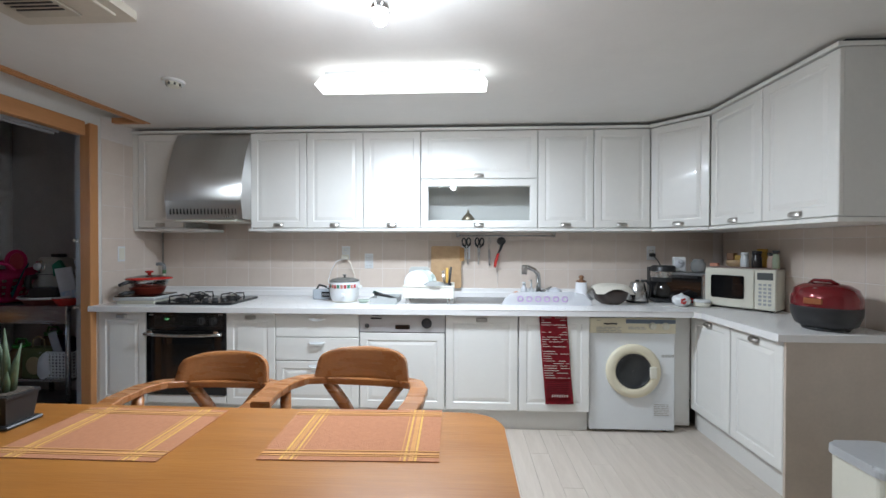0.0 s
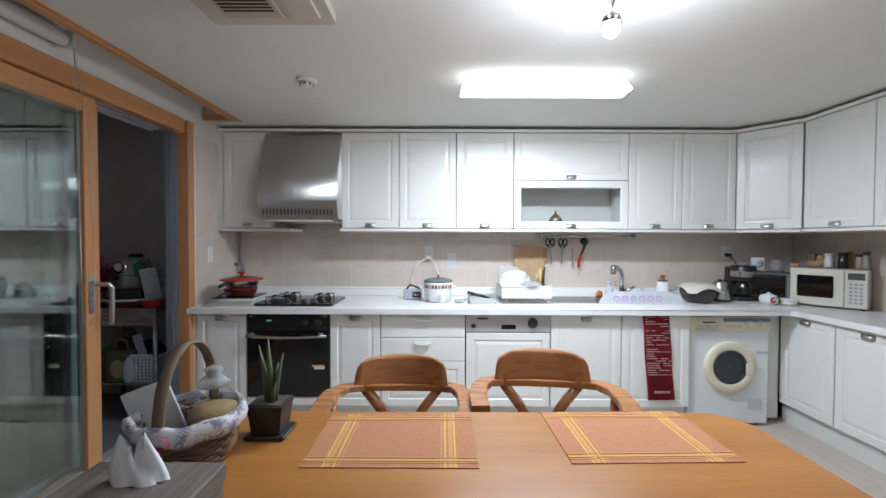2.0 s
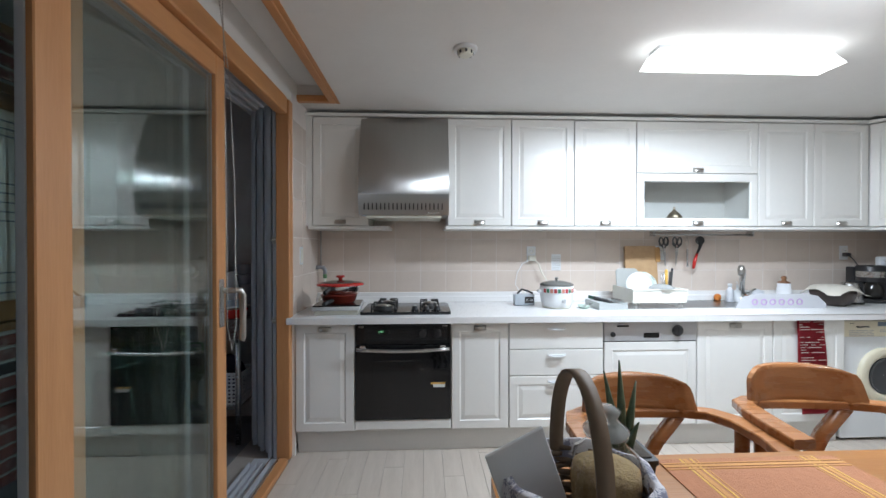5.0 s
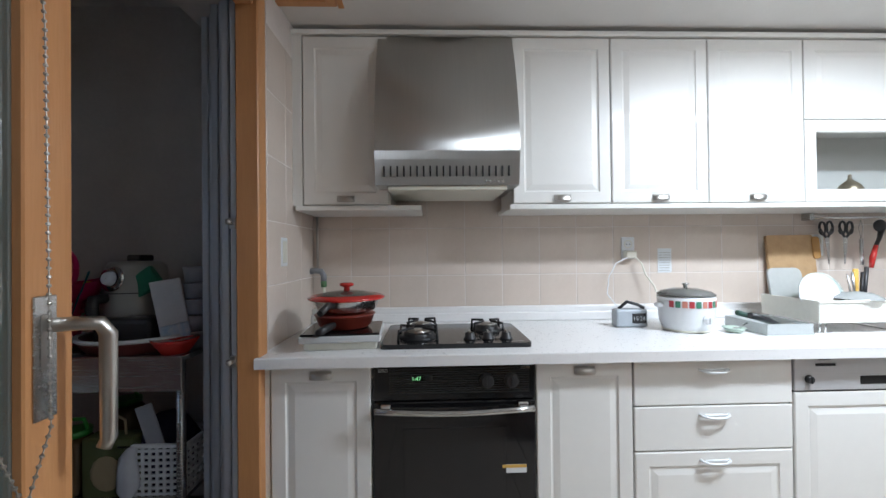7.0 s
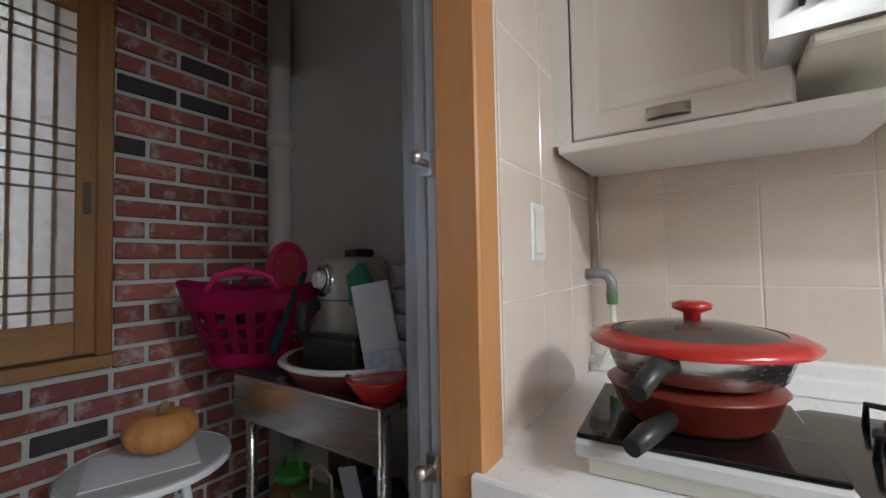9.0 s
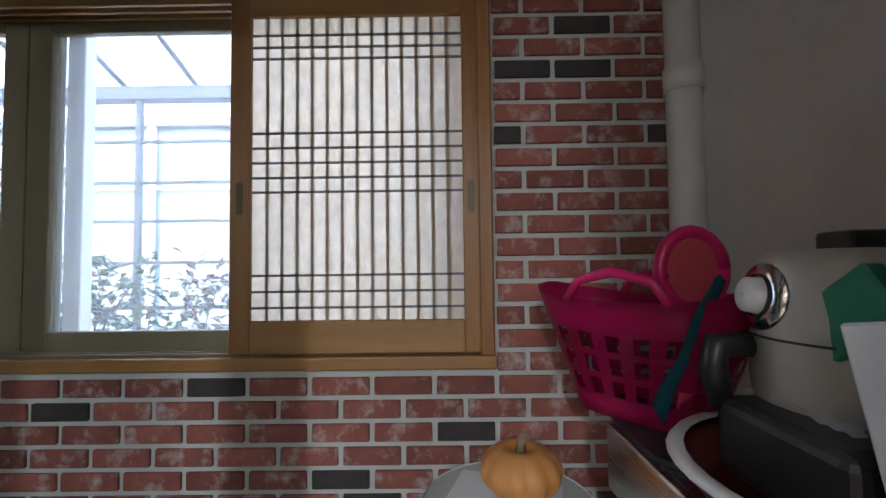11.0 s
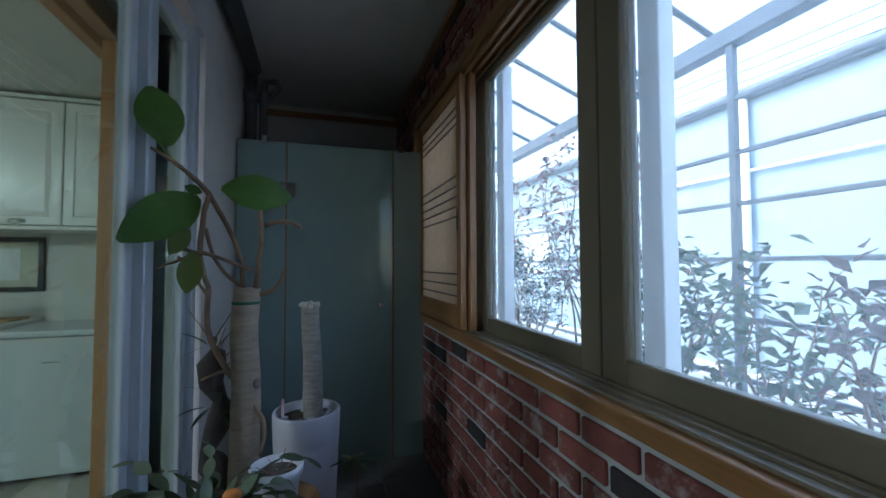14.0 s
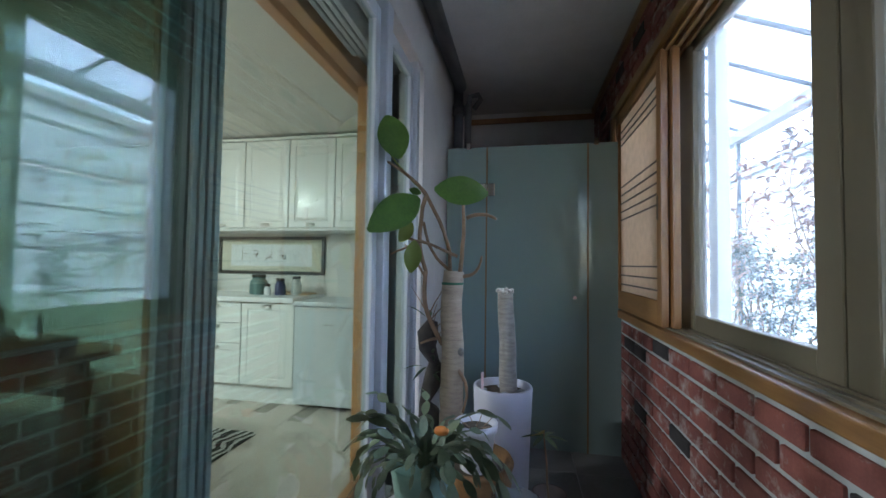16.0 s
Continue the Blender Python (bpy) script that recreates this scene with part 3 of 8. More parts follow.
# the north jamb is a stack of fins stepping back towards the veranda
n_fin = 4
for k in range(6):
    a = -2.915 + 0.040 * k
    tip = 2.935 - 0.041 * k + 0.022 * (k % 2)
    upright("fin", a, a + 0.026, tip, tip + 0.085, 0, HEAD + 0.04, ALU, alu, 0.003)
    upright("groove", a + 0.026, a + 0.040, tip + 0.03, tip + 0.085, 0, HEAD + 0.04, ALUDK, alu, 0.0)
for k in range(n_fin):
    a = AX0 + (AX1 - AX0) * k / n_fin
    upright("head_track", a + 0.004, a + 0.028, DOOR0 + 0.3, DOOR1 - 0.09, HEAD - 0.05 + 0.01 * k, HEAD + 0.04, ALU, alu, 0.003)
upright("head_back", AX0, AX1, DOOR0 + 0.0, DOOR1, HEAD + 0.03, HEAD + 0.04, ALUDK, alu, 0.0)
for k in range(n_fin):
    a = AX0 + (AX1 - AX0) * k / n_fin
    upright("floor_track", a + 0.004, a + 0.012, DOOR0 + 0.3, DOOR1 - 0.09, -0.004, 0.03, ALU, alu, 0.001)
upright("sill_pan", AX0, AX1, DOOR0, DOOR1, -0.02, 0.004, ALU, alu, 0.0)
upright("jamb", AX0, AX1, DOOR0 - 0.05, DOOR0 + 0.0, 0, HEAD + 0.04, ALU, alu, 0.003)
upright("jamb", VEAST + 0.0, VEAST + 0.06, 0.575, 0.64, 0, HEAD + 0.04, ALU, alu, 0.004)
upright("jamb", VEAST + 0.01, VEAST + 0.06, 0.10, 0.16, 0, HEAD + 0.04, ALU, alu, 0.004)
for z in (0.85, 1.33):
    bm = tube([(AX1 - 0.02, DOOR1 - 0.025, z), (AX1 - 0.02, DOOR1 - 0.055, z)], 0.006, 8)
    ball(0.011, (AX1 - 0.02, DOOR1 - 0.055, z + 0.004), seg=10, bm=bm)
    box(AX1 - 0.03, AX1 - 0.01, DOOR1 - 0.028, DOOR1 - 0.02, z - 0.02, z + 0.02, bm=bm)
    part("latch", bm, NICKEL, alu, "small steel catch")


def alu_sash(y0, y1, x, fins):
    s = thing("aluminium_sash", (x, y0, 0.03), 0, "white aluminium sliding sash with tinted glass", "window sash", "aluminium sashes")
    w, h = y1 - y0, HEAD - 0.03
    # the finned stile is dark to paint the shade between its fins
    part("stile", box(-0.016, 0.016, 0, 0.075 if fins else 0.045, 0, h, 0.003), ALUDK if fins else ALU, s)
    part("stile", box(-0.016, 0.016, w - 0.045, w, 0, h, 0.003), ALU, s)
    for k in range(fins):
        part("fin", box(-0.024, -0.016, 0.001 + 0.0195 * k, 0.014 + 0.0195 * k, 0, h, 0.001), ALU, s)
    part("bottom_rail", box(-0.015, 0.015, 0.045, w - 0.045, 0, 0.07, 0.003), ALU, s)
    part("top_rail", box(-0.015, 0.015, 0.045, w - 0.045, h - 0.06, h, 0.003), ALU, s)
    pane = part("pane", box(-0.0025, 0.0025, 0.04, w - 0.04, 0.06, h - 0.05), GREENGLASS, s, "greenish glass pane")
    pane.visible_shadow = False


alu_sash(0.64, 2.10, VEAST + 0.045, 0)
alu_sash(1.40, 2.13, VEAST + 0.095, 4)
alu_sash(0.16, 0.575, VEAST + 0.045, 0)

# roller blind over the doorway with its bead chain
blind = thing("roller_blind", (WEST, 0.5, 2.13), 0, "rolled-up pale roller blind with a hanging bead chain", "blind")
bm = rod((0.055, 0.0, 0.135), (0.055, 1.28, 0.135), 0.034, 16)
part("roll", bm, PLASTER, blind, "rolled pale fabric")
part("bracket", box(0.0, 0.10, 1.285, 1.295, 0.10, 0.18, 0.003), APPWHITE, blind)
bm = bmesh.new()
prof = [(0.088, 1.30, 0.13), (0.094, 1.305, -0.2), (0.096, 1.307, -0.6), (0.098, 1.31, -1.14), (0.098, 1.345, -1.23), (0.098, 1.38, -1.14), (0.096, 1.375, -0.6), (0.09, 1.35, -0.2), (0.06, 1.325, 0.13)]
tube(prof, 0.0012, 4, bm)
for a, b in zip(prof, prof[1:]):
    a, b = Vector(a), Vector(b)
    steps = max(2, int((b - a).length / 0.012))
    for j in range(steps):
        c = a.lerp(b, j / steps)
        o = bmesh.new()
        bmesh.ops.create_icosphere(o, subdivisions=1, radius=0.0033)
        join(bm, o, Matrix.Translation(c))
part("bead_chain", bm, NICKEL, blind, "grey bead chain loop")

# ---- kitchen cabinets: the long run ----
FRONT, BASE_TOP, TOP = 2.78, 0.82, 0.86
RUN = "fitted kitchen cabinets"


def base_door_unit(x0, x1, pull=True, label="white routed base cabinet with a closed door"):
    w = x1 - x0
    c = cabinet("base_cabinet", (x0, FRONT, 0.145), 0, w, BASE_TOP - 0.147, 0.58, label, RUN)
    door(c, 0.002, 0.004, w - 0.004, BASE_TOP - 0.145 - 0.012, pull)
    return c


base_door_unit(-2.593, -2.230)
base_door_unit(-1.632, -1.269)
base_door_unit(-0.049, 0.458)
base_door_unit(0.461, 0.948, None)
c = cabinet("drawer_cabinet", (-1.267, FRONT, 0.145), 0, 0.605, BASE_TOP - 0.147, 0.58, "white base cabinet with two shallow drawers and a deep one", RUN)
for z, h, kind in ((0.004, 0.325, 1), (0.333, 0.163, 0), (0.500, 0.163, 0)):
    d = part("drawer_front", panel_bm(0.601, h) if kind else flat_front(0.601, h), WHITE, c, m=Matrix.Translation((0.002, 0, z)))
    bow_pull(d, 0.30, h - 0.032)
single("filler_panel", box(WEST + 0.003, -2.596, FRONT + 0.005, FRONT + 0.03, 0.0, BASE_TOP), WHITE, label="narrow white filler strip beside the wall", category="cabinet")
bm = box(-2.593, 0.948, FRONT + 0.055, FRONT + 0.07, 0.0, 0.143)
single("plinth", bm, WHITE2, label="white plinth below the long run of cabinets", category="plinth")
single("filler_panel", box(1.545, 1.688, 2.905, 2.922, 0.02, BASE_TOP, 0.002), WHITE, label="white corner filler beside the washing machine", category="cabinet")

# worktop: one L with a raised back ledge
WX = 1.65
out = [(WEST, 2.735), (WX - 0.03, 2.735), (WX, 2.705), (WX, 2.055), (EAST, 2.055), (EAST, NORTH), (WEST, NORTH)]
wt = thing("worktop", (0, 0, 0), 0, "white speckled L-shaped worktop with a low back ledge", "worktop")
bm = slab(out, BASE_TOP, TOP, 0.006)
part("slab", bm, COUNTER, wt)
bm = box(WEST + 0.002, EAST - 0.005, NORTH - 0.032, NORTH - 0.001, TOP, TOP + 0.075, 0.006, 2)
box(WEST + 0.002, EAST - 0.005, NORTH - 0.055, NORTH - 0.032, TOP, TOP + 0.045, 0.006, 2, bm)
part("back_ledge", bm, COUNTER, wt)

# the short run along the other wall
for k, (ya, yb) in enumerate(((2.90, 2.482), (2.478, 2.075))):
    w = ya - yb
    c = cabinet("base_cabinet", (1.69, ya, 0.145), -90, w, BASE_TOP - 0.147, 0.49, "white routed base cabinet on the short run", RUN)
    door(c, 0.002, 0.004, w - 0.004, BASE_TOP - 0.145 - 0.012, True)
single("plinth", box(1.735, 1.75, 2.09, 2.92, 0.0, 0.143), WHITE2, label="white plinth below the short run", category="plinth")
single("end_panel", box(1.69, EAST - 0.002, 2.057, 2.073, 0.0, BASE_TOP, 0.002), mat("beige_end_board", (0.60, 0.51, 0.43), 0.4), label="plain beige end panel of the short run", category="cabinet")

# ---- wall cabinets ----
UF, UB, UT = 3.13, 1.415, 2.205
UD = NORTH - UF - 0.004


def wall_unit(x0, x1, spec, name="wall_cabinet", label="white routed wall cabinet with a closed door"):
    w, h = x1 - x0, UT - UB - 0.025
    c = cabinet(name, (x0, UF, UB + 0.022), 0, w, h, UD, label, RUN)
    spec(c, w, h)
    return c


def one(c, w, h):
    door(c, 0.002, 0.003, w - 0.004, h - 0.006, True, pull_at="bottom")


for a, b in ((-1.634, -1.178), (-1.177, -0.721), (-0.720, -0.262), (0.656, 1.083), (1.084, 1.508)):
    wall_unit(a, b, one)
wall_unit(-0.260, 0.654, lambda c, w, h: (door(c, 0.002, 0.39, w - 0.004, h - 0.393, True, pull_at="bottom"), part("pane", box(0.05, w - 0.05, 0.008, 0.011, 0.05, 0.34), CLEAR, door(c, 0.002, 0.003, w - 0.004, 0.383, True, True, "bottom")), part("shelf", box(0.018, w - 0.018, 0.03, UD - 0.01, 0.385, 0.397), WHITE2, c)), "glass_front_cabinet", "white wall cabinet with a flap above a glazed door")


def beside_hood(c, w, h):
    door(c, 0.002, 0.003, w - 0.01, h - 0.006, 0.5, pull_at="bottom")


wall_unit(-2.580, -2.190, beside_hood, label="narrow white wall cabinet beside the hood")
bm = box(-2.61, -2.05, UF - 0.008, NORTH - 0.002, UB - 0.002, UB + 0.02, 0.003)
single("cornice_strip", bm, WHITE, label="white under-cabinet strip beside the hood", category="cabinet trim")
single("filler_panel", box(WEST + 0.002, -2.582, UF + 0.004, UF + 0.03, UB + 0.021, UT), WHITE, label="narrow white filler strip beside the wall", category="cabinet")
single("cornice_strip", box(-1.65, 1.515, UF - 0.008, NORTH - 0.002, UB - 0.002, UB + 0.02, 0.003), WHITE, label="white strip under the wall cabinets", category="cabinet trim")
bm = box(WEST + 0.002, 1.50, UF - 0.012, NORTH - 0.002, UT, UT + 0.022, 0.003)
box(1.758, EAST, 1.868, 2.82, UT, UT + 0.022, 0.003, 1, bm)
join(bm, slab([(1.50, UF - 0.012), (1.758, 2.82), (EAST, 2.82), (EAST, NORTH - 0.002), (1.50, NORTH - 0.002)], UT, UT + 0.022))
single("cornice", bm, WHITE, label="white top cornice over the wall cabinets", category="cabinet trim")
# black filler that paints the shade of the open gap above the cabinets
single("shadow_gap_board", span((WEST + 0.02, 1.52, UF + 0.05, NORTH - 0.01, UT + 0.022, CEIL), (1.82, EAST, 1.90, NORTH - 0.01, UT + 0.022, CEIL)), RUBBER, label="black board standing for the shade between cabinets and ceiling", category="cabinet trim")
# corner unit with a slanted door
cu = thing("corner_cabinet", (1.510, UF, UB + 0.022), 0, "white corner wall cabinet with a slanted door", "cabinet", RUN)
hh = UT - UB - 0.025
part("body", slab([(0.006, 0.024), (0.266, -0.284), (EAST - 1.512, -0.284), (EAST - 1.512, UD), (0.006, UD)], 0, hh), WHITE2, cu)
dl = math.hypot(0.260, 0.308)
d = door(cu, 0, 0, dl - 0.006, hh - 0.006, True, pull_at="bottom", m=Matrix.Translation((0.002, 0.0, 0.003)) @ Matrix.Rotation(math.atan2(-0.308, 0.260), 4, "Z"))
part("under_strip", slab([(0.006, 0.008), (0.256, -0.29), (EAST - 1.512, -0.29), (EAST - 1.512, UD), (0.006, UD)], -0.024, -0.003), WHITE, cu)
for ya, yb in ((2.818, 2.345), (2.343, 1.872)):
    c = cabinet("wall_cabinet", (1.77, ya, UB + 0.022), -90, ya - yb, hh, EAST - 1.77 - 0.004, "white routed wall cabinet on the short run", RUN)
    door(c, 0.002, 0.003, ya - yb - 0.004, hh - 0.006, True, pull_at="bottom")
single("cornice_strip", box(1.762, EAST - 0.002, 1.868, 2.82, UB - 0.002, UB + 0.02, 0.003), WHITE, label="white strip under the short wall cabinets", category="cabinet trim")


# ---- kitchen appliances ----
def knob(parent, x, y, z, r=0.018, d=0.02, material=None, name="knob", label=""):
    """A round control on a front that faces -y."""
    bm = lathe([(r * 1.15, 0), (r * 1.15, d * 0.25), (r, d * 0.3), (r * 0.92, d * 0.95), (r * 0.8, d)], 20)
    box(-r * 0.12, r * 0.12, -r * 0.9, r * 0.9, d, d * 1.25, bm=bm)
    return part(name, bm, material or RUBBER, parent, label, m=Matrix.Translation((x, y, z)) @ Matrix.Rotation(radians(90), 4, "X"))


def bars(parent, x, y, z, w, h, rows, material, name="printing", gap=0.5, seed=1):
    """Unreadable small print as plain bars on a front that faces -y."""
    rnd = random.Random(seed)
    bm = bmesh.new()
    for k in range(rows):
        zz = z + h - (k + 1) * h / rows
        a = 0.0
        while a < w * 0.95:
            b = min(w, a + w * rnd.uniform(0.15, 0.5))
            box(x + a, x + b, y - 0.0012, y, zz, zz + h / rows * gap, bm=bm)
            a = b + w * 0.06
    return part(name, bm, material, parent)


# built-in oven
oven = thing("built_in_oven", (-2.226, FRONT, 0.155), 0, "black built-in oven with a steel bar handle", "oven")
part("body", box(0.004, 0.588, 0.022, 0.54, 0.0, 0.66), IRON, oven)
part("base_strip", box(0.0, 0.592, 0.002, 0.02, 0.0, 0.055, 0.002), WHITE, oven, "white strip below the oven door")
od = part("door", box(0.0, 0.592, -0.004, 0.02, 0.06, 0.525, 0.004), BLACKGLASS, oven)
part("window", box(0.11, 0.482, -0.0055, -0.0035, 0.14, 0.43, 0.001), BLACK, od)
bm = tube([(0.012 + 0.568 * k / 8, -0.040 - 0.006 * math.sin(math.pi * k / 8), 0.508 - 0.010 * math.sin(math.pi * k / 8)) for k in range(9)], 0.011, 10)
hb = part("handle", bm, STEEL, od, "brushed steel bar handle")
for x in (0.05, 0.54):
    part("handle_post", box(x - 0.018, x + 0.018, -0.04, -0.004, 0.510, 0.530, 0.004), CHROME, od)
cp = part("control_panel", box(0.0, 0.592, -0.002, 0.02, 0.53, 0.66, 0.003), BLACK, oven, "ribbed black control panel")
bm = bmesh.new()
for k in range(11):
    box(0.06, 0.57, -0.0032, -0.002, 0.555 + 0.0085 * k, 0.559 + 0.0085 * k, bm=bm)
part("rib", bm, IRON, cp)
part("display", box(0.138, 0.182, -0.0042, -0.0032, 0.60, 0.622), BLACK, cp)
knob(cp, 0.205, -0.002, 0.611, 0.011, 0.012)
knob(cp, 0.415, -0.002, 0.598, 0.024, 0.022)
knob(cp, 0.505, -0.002, 0.598, 0.024, 0.022)
bars(cp, 0.02, -0.0025, 0.635, 0.035, 0.014, 2, NICKEL, seed=3)
bars(cp, 0.54, -0.0025, 0.64, 0.032, 0.010, 2, NICKEL, seed=4)
st = part("sticker", box(0.468, 0.556, -0.0052, -0.004, 0.262, 0.292), APPWHITE, od, "yellow and white energy sticker")
part("sticker_band", box(0.468, 0.556, -0.0062, -0.0052, 0.281, 0.292), MATSTRIPE, st)
# the clock digits 1:47
fc = bpy.data.curves.new("digits", "FONT")
fc.body, fc.size, fc.extrude = "1:47", 0.02, 0.0003
fo = new("digits", fc)
fo.matrix_basis = pose(0.141, -0.0046, 0.603, 90, 0, 0)
fo.parent = cp
fo.data.materials.append(GREENLED)

# gas hob
hob = thing("gas_hob", (-2.205, 2.825, TOP), 0, "black glass gas hob with two burners and knobs", "hob")
part("plate", slab(rounded(0.0, 0.575, 0.0, 0.42, 0.02), 0.0, 0.018, 0.006), BLACK, hob)
for bx, by in ((0.14, 0.14), (0.44, 0.27), (0.15, 0.32)):
    r = 0.062 if by < 0.2 else 0.05
    bu = part("burner", lathe([(r * 1.3, 0.018), (r * 1.3, 0.022), (r, 0.024), (r, 0.034), (r * 0.9, 0.038), (r * 0.5, 0.04), (0.002, 0.04)], 24, at=(bx, by, 0), cap=False), IRON, hob)
    part("burner_cap", lathe([(r * 0.72, 0.040), (r * 0.72, 0.046), (r * 0.3, 0.049), (0.002, 0.049)], 24, at=(bx, by, 0), cap=False), NICKEL, bu)
    for k in range(4):
        a = radians(45 + 90 * k)
        c, s = math.cos(a), math.sin(a)
        part("pan_support", tube([(bx + 1.75 * r * c, by + 1.55 * r * s, 0.018), (bx + 1.7 * r * c, by + 1.5 * r * s, 0.054), (bx + 0.45 * r * c, by + 0.45 * r * s, 0.058)], 0.0055, 6), IRON, hob)
for k in range(3):
    kb = part("knob", lathe([(0.026, 0.018), (0.024, 0.024), (0.020, 0.026), (0.018, 0.044), (0.012, 0.046)], 20, at=(0.345 + 0.072 * k, 0.075, 0)), RUBBER, hob)
    part("pointer", box(0.342 + 0.072 * k, 0.348 + 0.072 * k, 0.058, 0.092, 0.045, 0.052, 0.001), NICKEL, kb)
for a, b in ((0.29, 0.315), (0.34, 0.348), (0.41, 0.418), (0.48, 0.488), (0.50, 0.545)):
    part("printing", box(a, b, 0.018, 0.026, 0.0181, 0.0188), NICKEL, hob)

# range hood, its front swelling out towards the lip
hood = thing("range_hood", (-2.24, 2.985, 1.485), 0, "curved brushed steel range hood with a slotted lip", "range hood")
hw, hz = 0.608, UT - 1.485 - 0.004
prof = [(0.02, 0.02)] + [(0.0, 0.125), (-0.004, 0.16)] + [(0.155 * (k / 10) ** 1.9 - 0.004, 0.16 + (hz - 0.16) * k / 10) for k in range(1, 11)]
bm = bmesh.new()
left = [bm.verts.new((0, y, z)) for y, z in prof] + [bm.verts.new((0, 0.44, hz)), bm.verts.new((0, 0.44, 0.02))]
right = [bm.verts.new((hw, v.co.y, v.co.z)) for v in left]
n = len(left)
for k in range(n):
    bm.faces.new((left[k], left[(k + 1) % n], right[(k + 1) % n], right[k])).smooth = k < len(prof) - 1 and k > 1
bm.faces.new(left[::-1])
bm.faces.new(right)
body = part("body", bm, HOODSTEEL, hood)
for k in range(20):
    part("vent_slot", box(0.035 + 0.0275 * k, 0.042 + 0.0275 * k, 0.003, 0.016, 0.055, 0.098, 0.0005), IRON, body)
for k in range(5):
    part("button", lathe([(0.006, 0), (0.006, 0.004), (0.004, 0.005)], 12), CHROME, body, m=Matrix.Translation((0.465 + 0.018 * k, 0.0175, 0.035)) @ Matrix.Rotation(radians(90), 4, "X"))
part("filter_tray", box(0.05, hw - 0.05, 0.03, 0.40, 0.0, 0.02, 0.004), CREAM, hood, "pale grease filter panel")
part("cabinet_notch", span((-0.012, 0.0, 0.15, 0.44, -0.07, hz), (hw, hw + 0.006, 0.15, 0.44, -0.07, hz)), WHITE2, hood, "white side boards of the hood housing")

# dishwasher
dw = thing("built_in_dishwasher", (-0.658, FRONT, 0.145), 0, "built-in dishwasher with a steel panel and white door", "dishwasher")
part("body", box(0.004, 0.602, 0.022, 0.56, 0.0, 0.672), IRON, dw)
door(dw, 0.002, 0.004, 0.602, 0.535)
dp = part("control_panel", box(0.0, 0.606, -0.003, 0.02, 0.545, 0.672, 0.003), mat("satin_steel_panel", (0.55, 0.55, 0.56), 0.45, 0.5, var=0.04, stretch=(1, 30, 60)), dw, "brushed steel control panel")
part("grip_recess", box(0.255, 0.358, -0.0045, -0.002, 0.565, 0.597, 0.001), BLACK, dp)
part("display", box(0.082, 0.158, -0.0045, -0.002, 0.636, 0.646), BLACK, dp)
knob(dp, 0.055, -0.003, 0.588, 0.014, 0.014)
knob(dp, 0.478, -0.003, 0.61, 0.032, 0.016)
bars(dp, 0.09, -0.003, 0.658, 0.055, 0.006, 1, RUBBER, seed=6)
part("shadow_strip", box(0.0, 0.606, 0.004, 0.02, 0.538, 0.545), RUBBER, dw)

# washing machine
wm = thing("washing_machine", (0.955, 2.815, 0.0), 0, "white front-loading washing machine with a cream panel", "washing machine")
part("body", box(0.0, 0.585, 0.0, 0.54, 0.018, 0.80, 0.008, 2), APPWHITE, wm)
for x in (0.05, 0.535):
    for y in (0.05, 0.48):
        part("foot", lathe([(0.02, 0), (0.02, 0.012), (0.012, 0.02)], 12, at=(x, y, 0)), RUBBER, wm)
wp = part("control_panel", box(0.0, 0.585, -0.012, 0.02, 0.695, 0.80, 0.005), IVORY, wm, "cream control panel")
part("display_band", box(0.245, 0.58, -0.0135, -0.011, 0.765, 0.792), mat("slate_blue_band", (0.14, 0.18, 0.24), 0.4), wp)
part("drawer_grip", tube([(0.095, -0.012, 0.763), (0.12, -0.016, 0.759), (0.15, -0.016, 0.763), (0.185, -0.012, 0.760)], 0.005, 6), RUBBER, wp)
bars(wp, 0.045, -0.0125, 0.70, 0.17, 0.045, 4, NICKEL, seed=8)
bars(wp, 0.26, -0.0125, 0.725, 0.12, 0.022, 2, NICKEL, seed=9)
bars(wp, 0.05, -0.0125, 0.783, 0.03, 0.006, 1, RUBBER, seed=10)
knob(wp, 0.425, -0.012, 0.748, 0.022, 0.02, CREAM)
knob(wp, 0.512, -0.012, 0.748, 0.022, 0.02, CREAM)
wdoor = part("door", lathe([(0.185, 0.0), (0.186, 0.018), (0.175, 0.028), (0.135, 0.028), (0.122, 0.02), (0.120, 0.004)], 40, cap=False), IVORY, wm, "cream ring door", smooth=True, m=Matrix.Translation((0.297, 0.0, 0.435)) @ Matrix.Rotation(radians(90), 4, "X"))
bm = lathe([(0.122, 0.020), (0.113, 0.012), (0.085, 0.008), (0.05, 0.006), (0.002, 0.005)], 40, cap=False)
part("porthole", bm, mat("dark_porthole_glass", (0.03, 0.032, 0.035), 0.06), wdoor, "dark bowl-shaped glass", smooth=True)
part("seal", lathe([(0.124, 0.016), (0.118, 0.024), (0.112, 0.014)], 40, cap=False), RUBBER, wdoor)
part("latch", box(0.40, 0.448, -0.038, -0.026, 0.39, 0.47, 0.006, 2), CREAM, wm)
rp = part("rating_plate", box(0.435, 0.553, -0.0015, 0.0, 0.115, 0.222), APPWHITE, wm, "white printed rating plate")
bars(rp, 0.443, -0.0015, 0.125, 0.10, 0.085, 7, NICKEL, gap=0.35, seed=12)
bars(wm, 0.492, 0.0, 0.53, 0.085, 0.02, 3, NICKEL, seed=13)

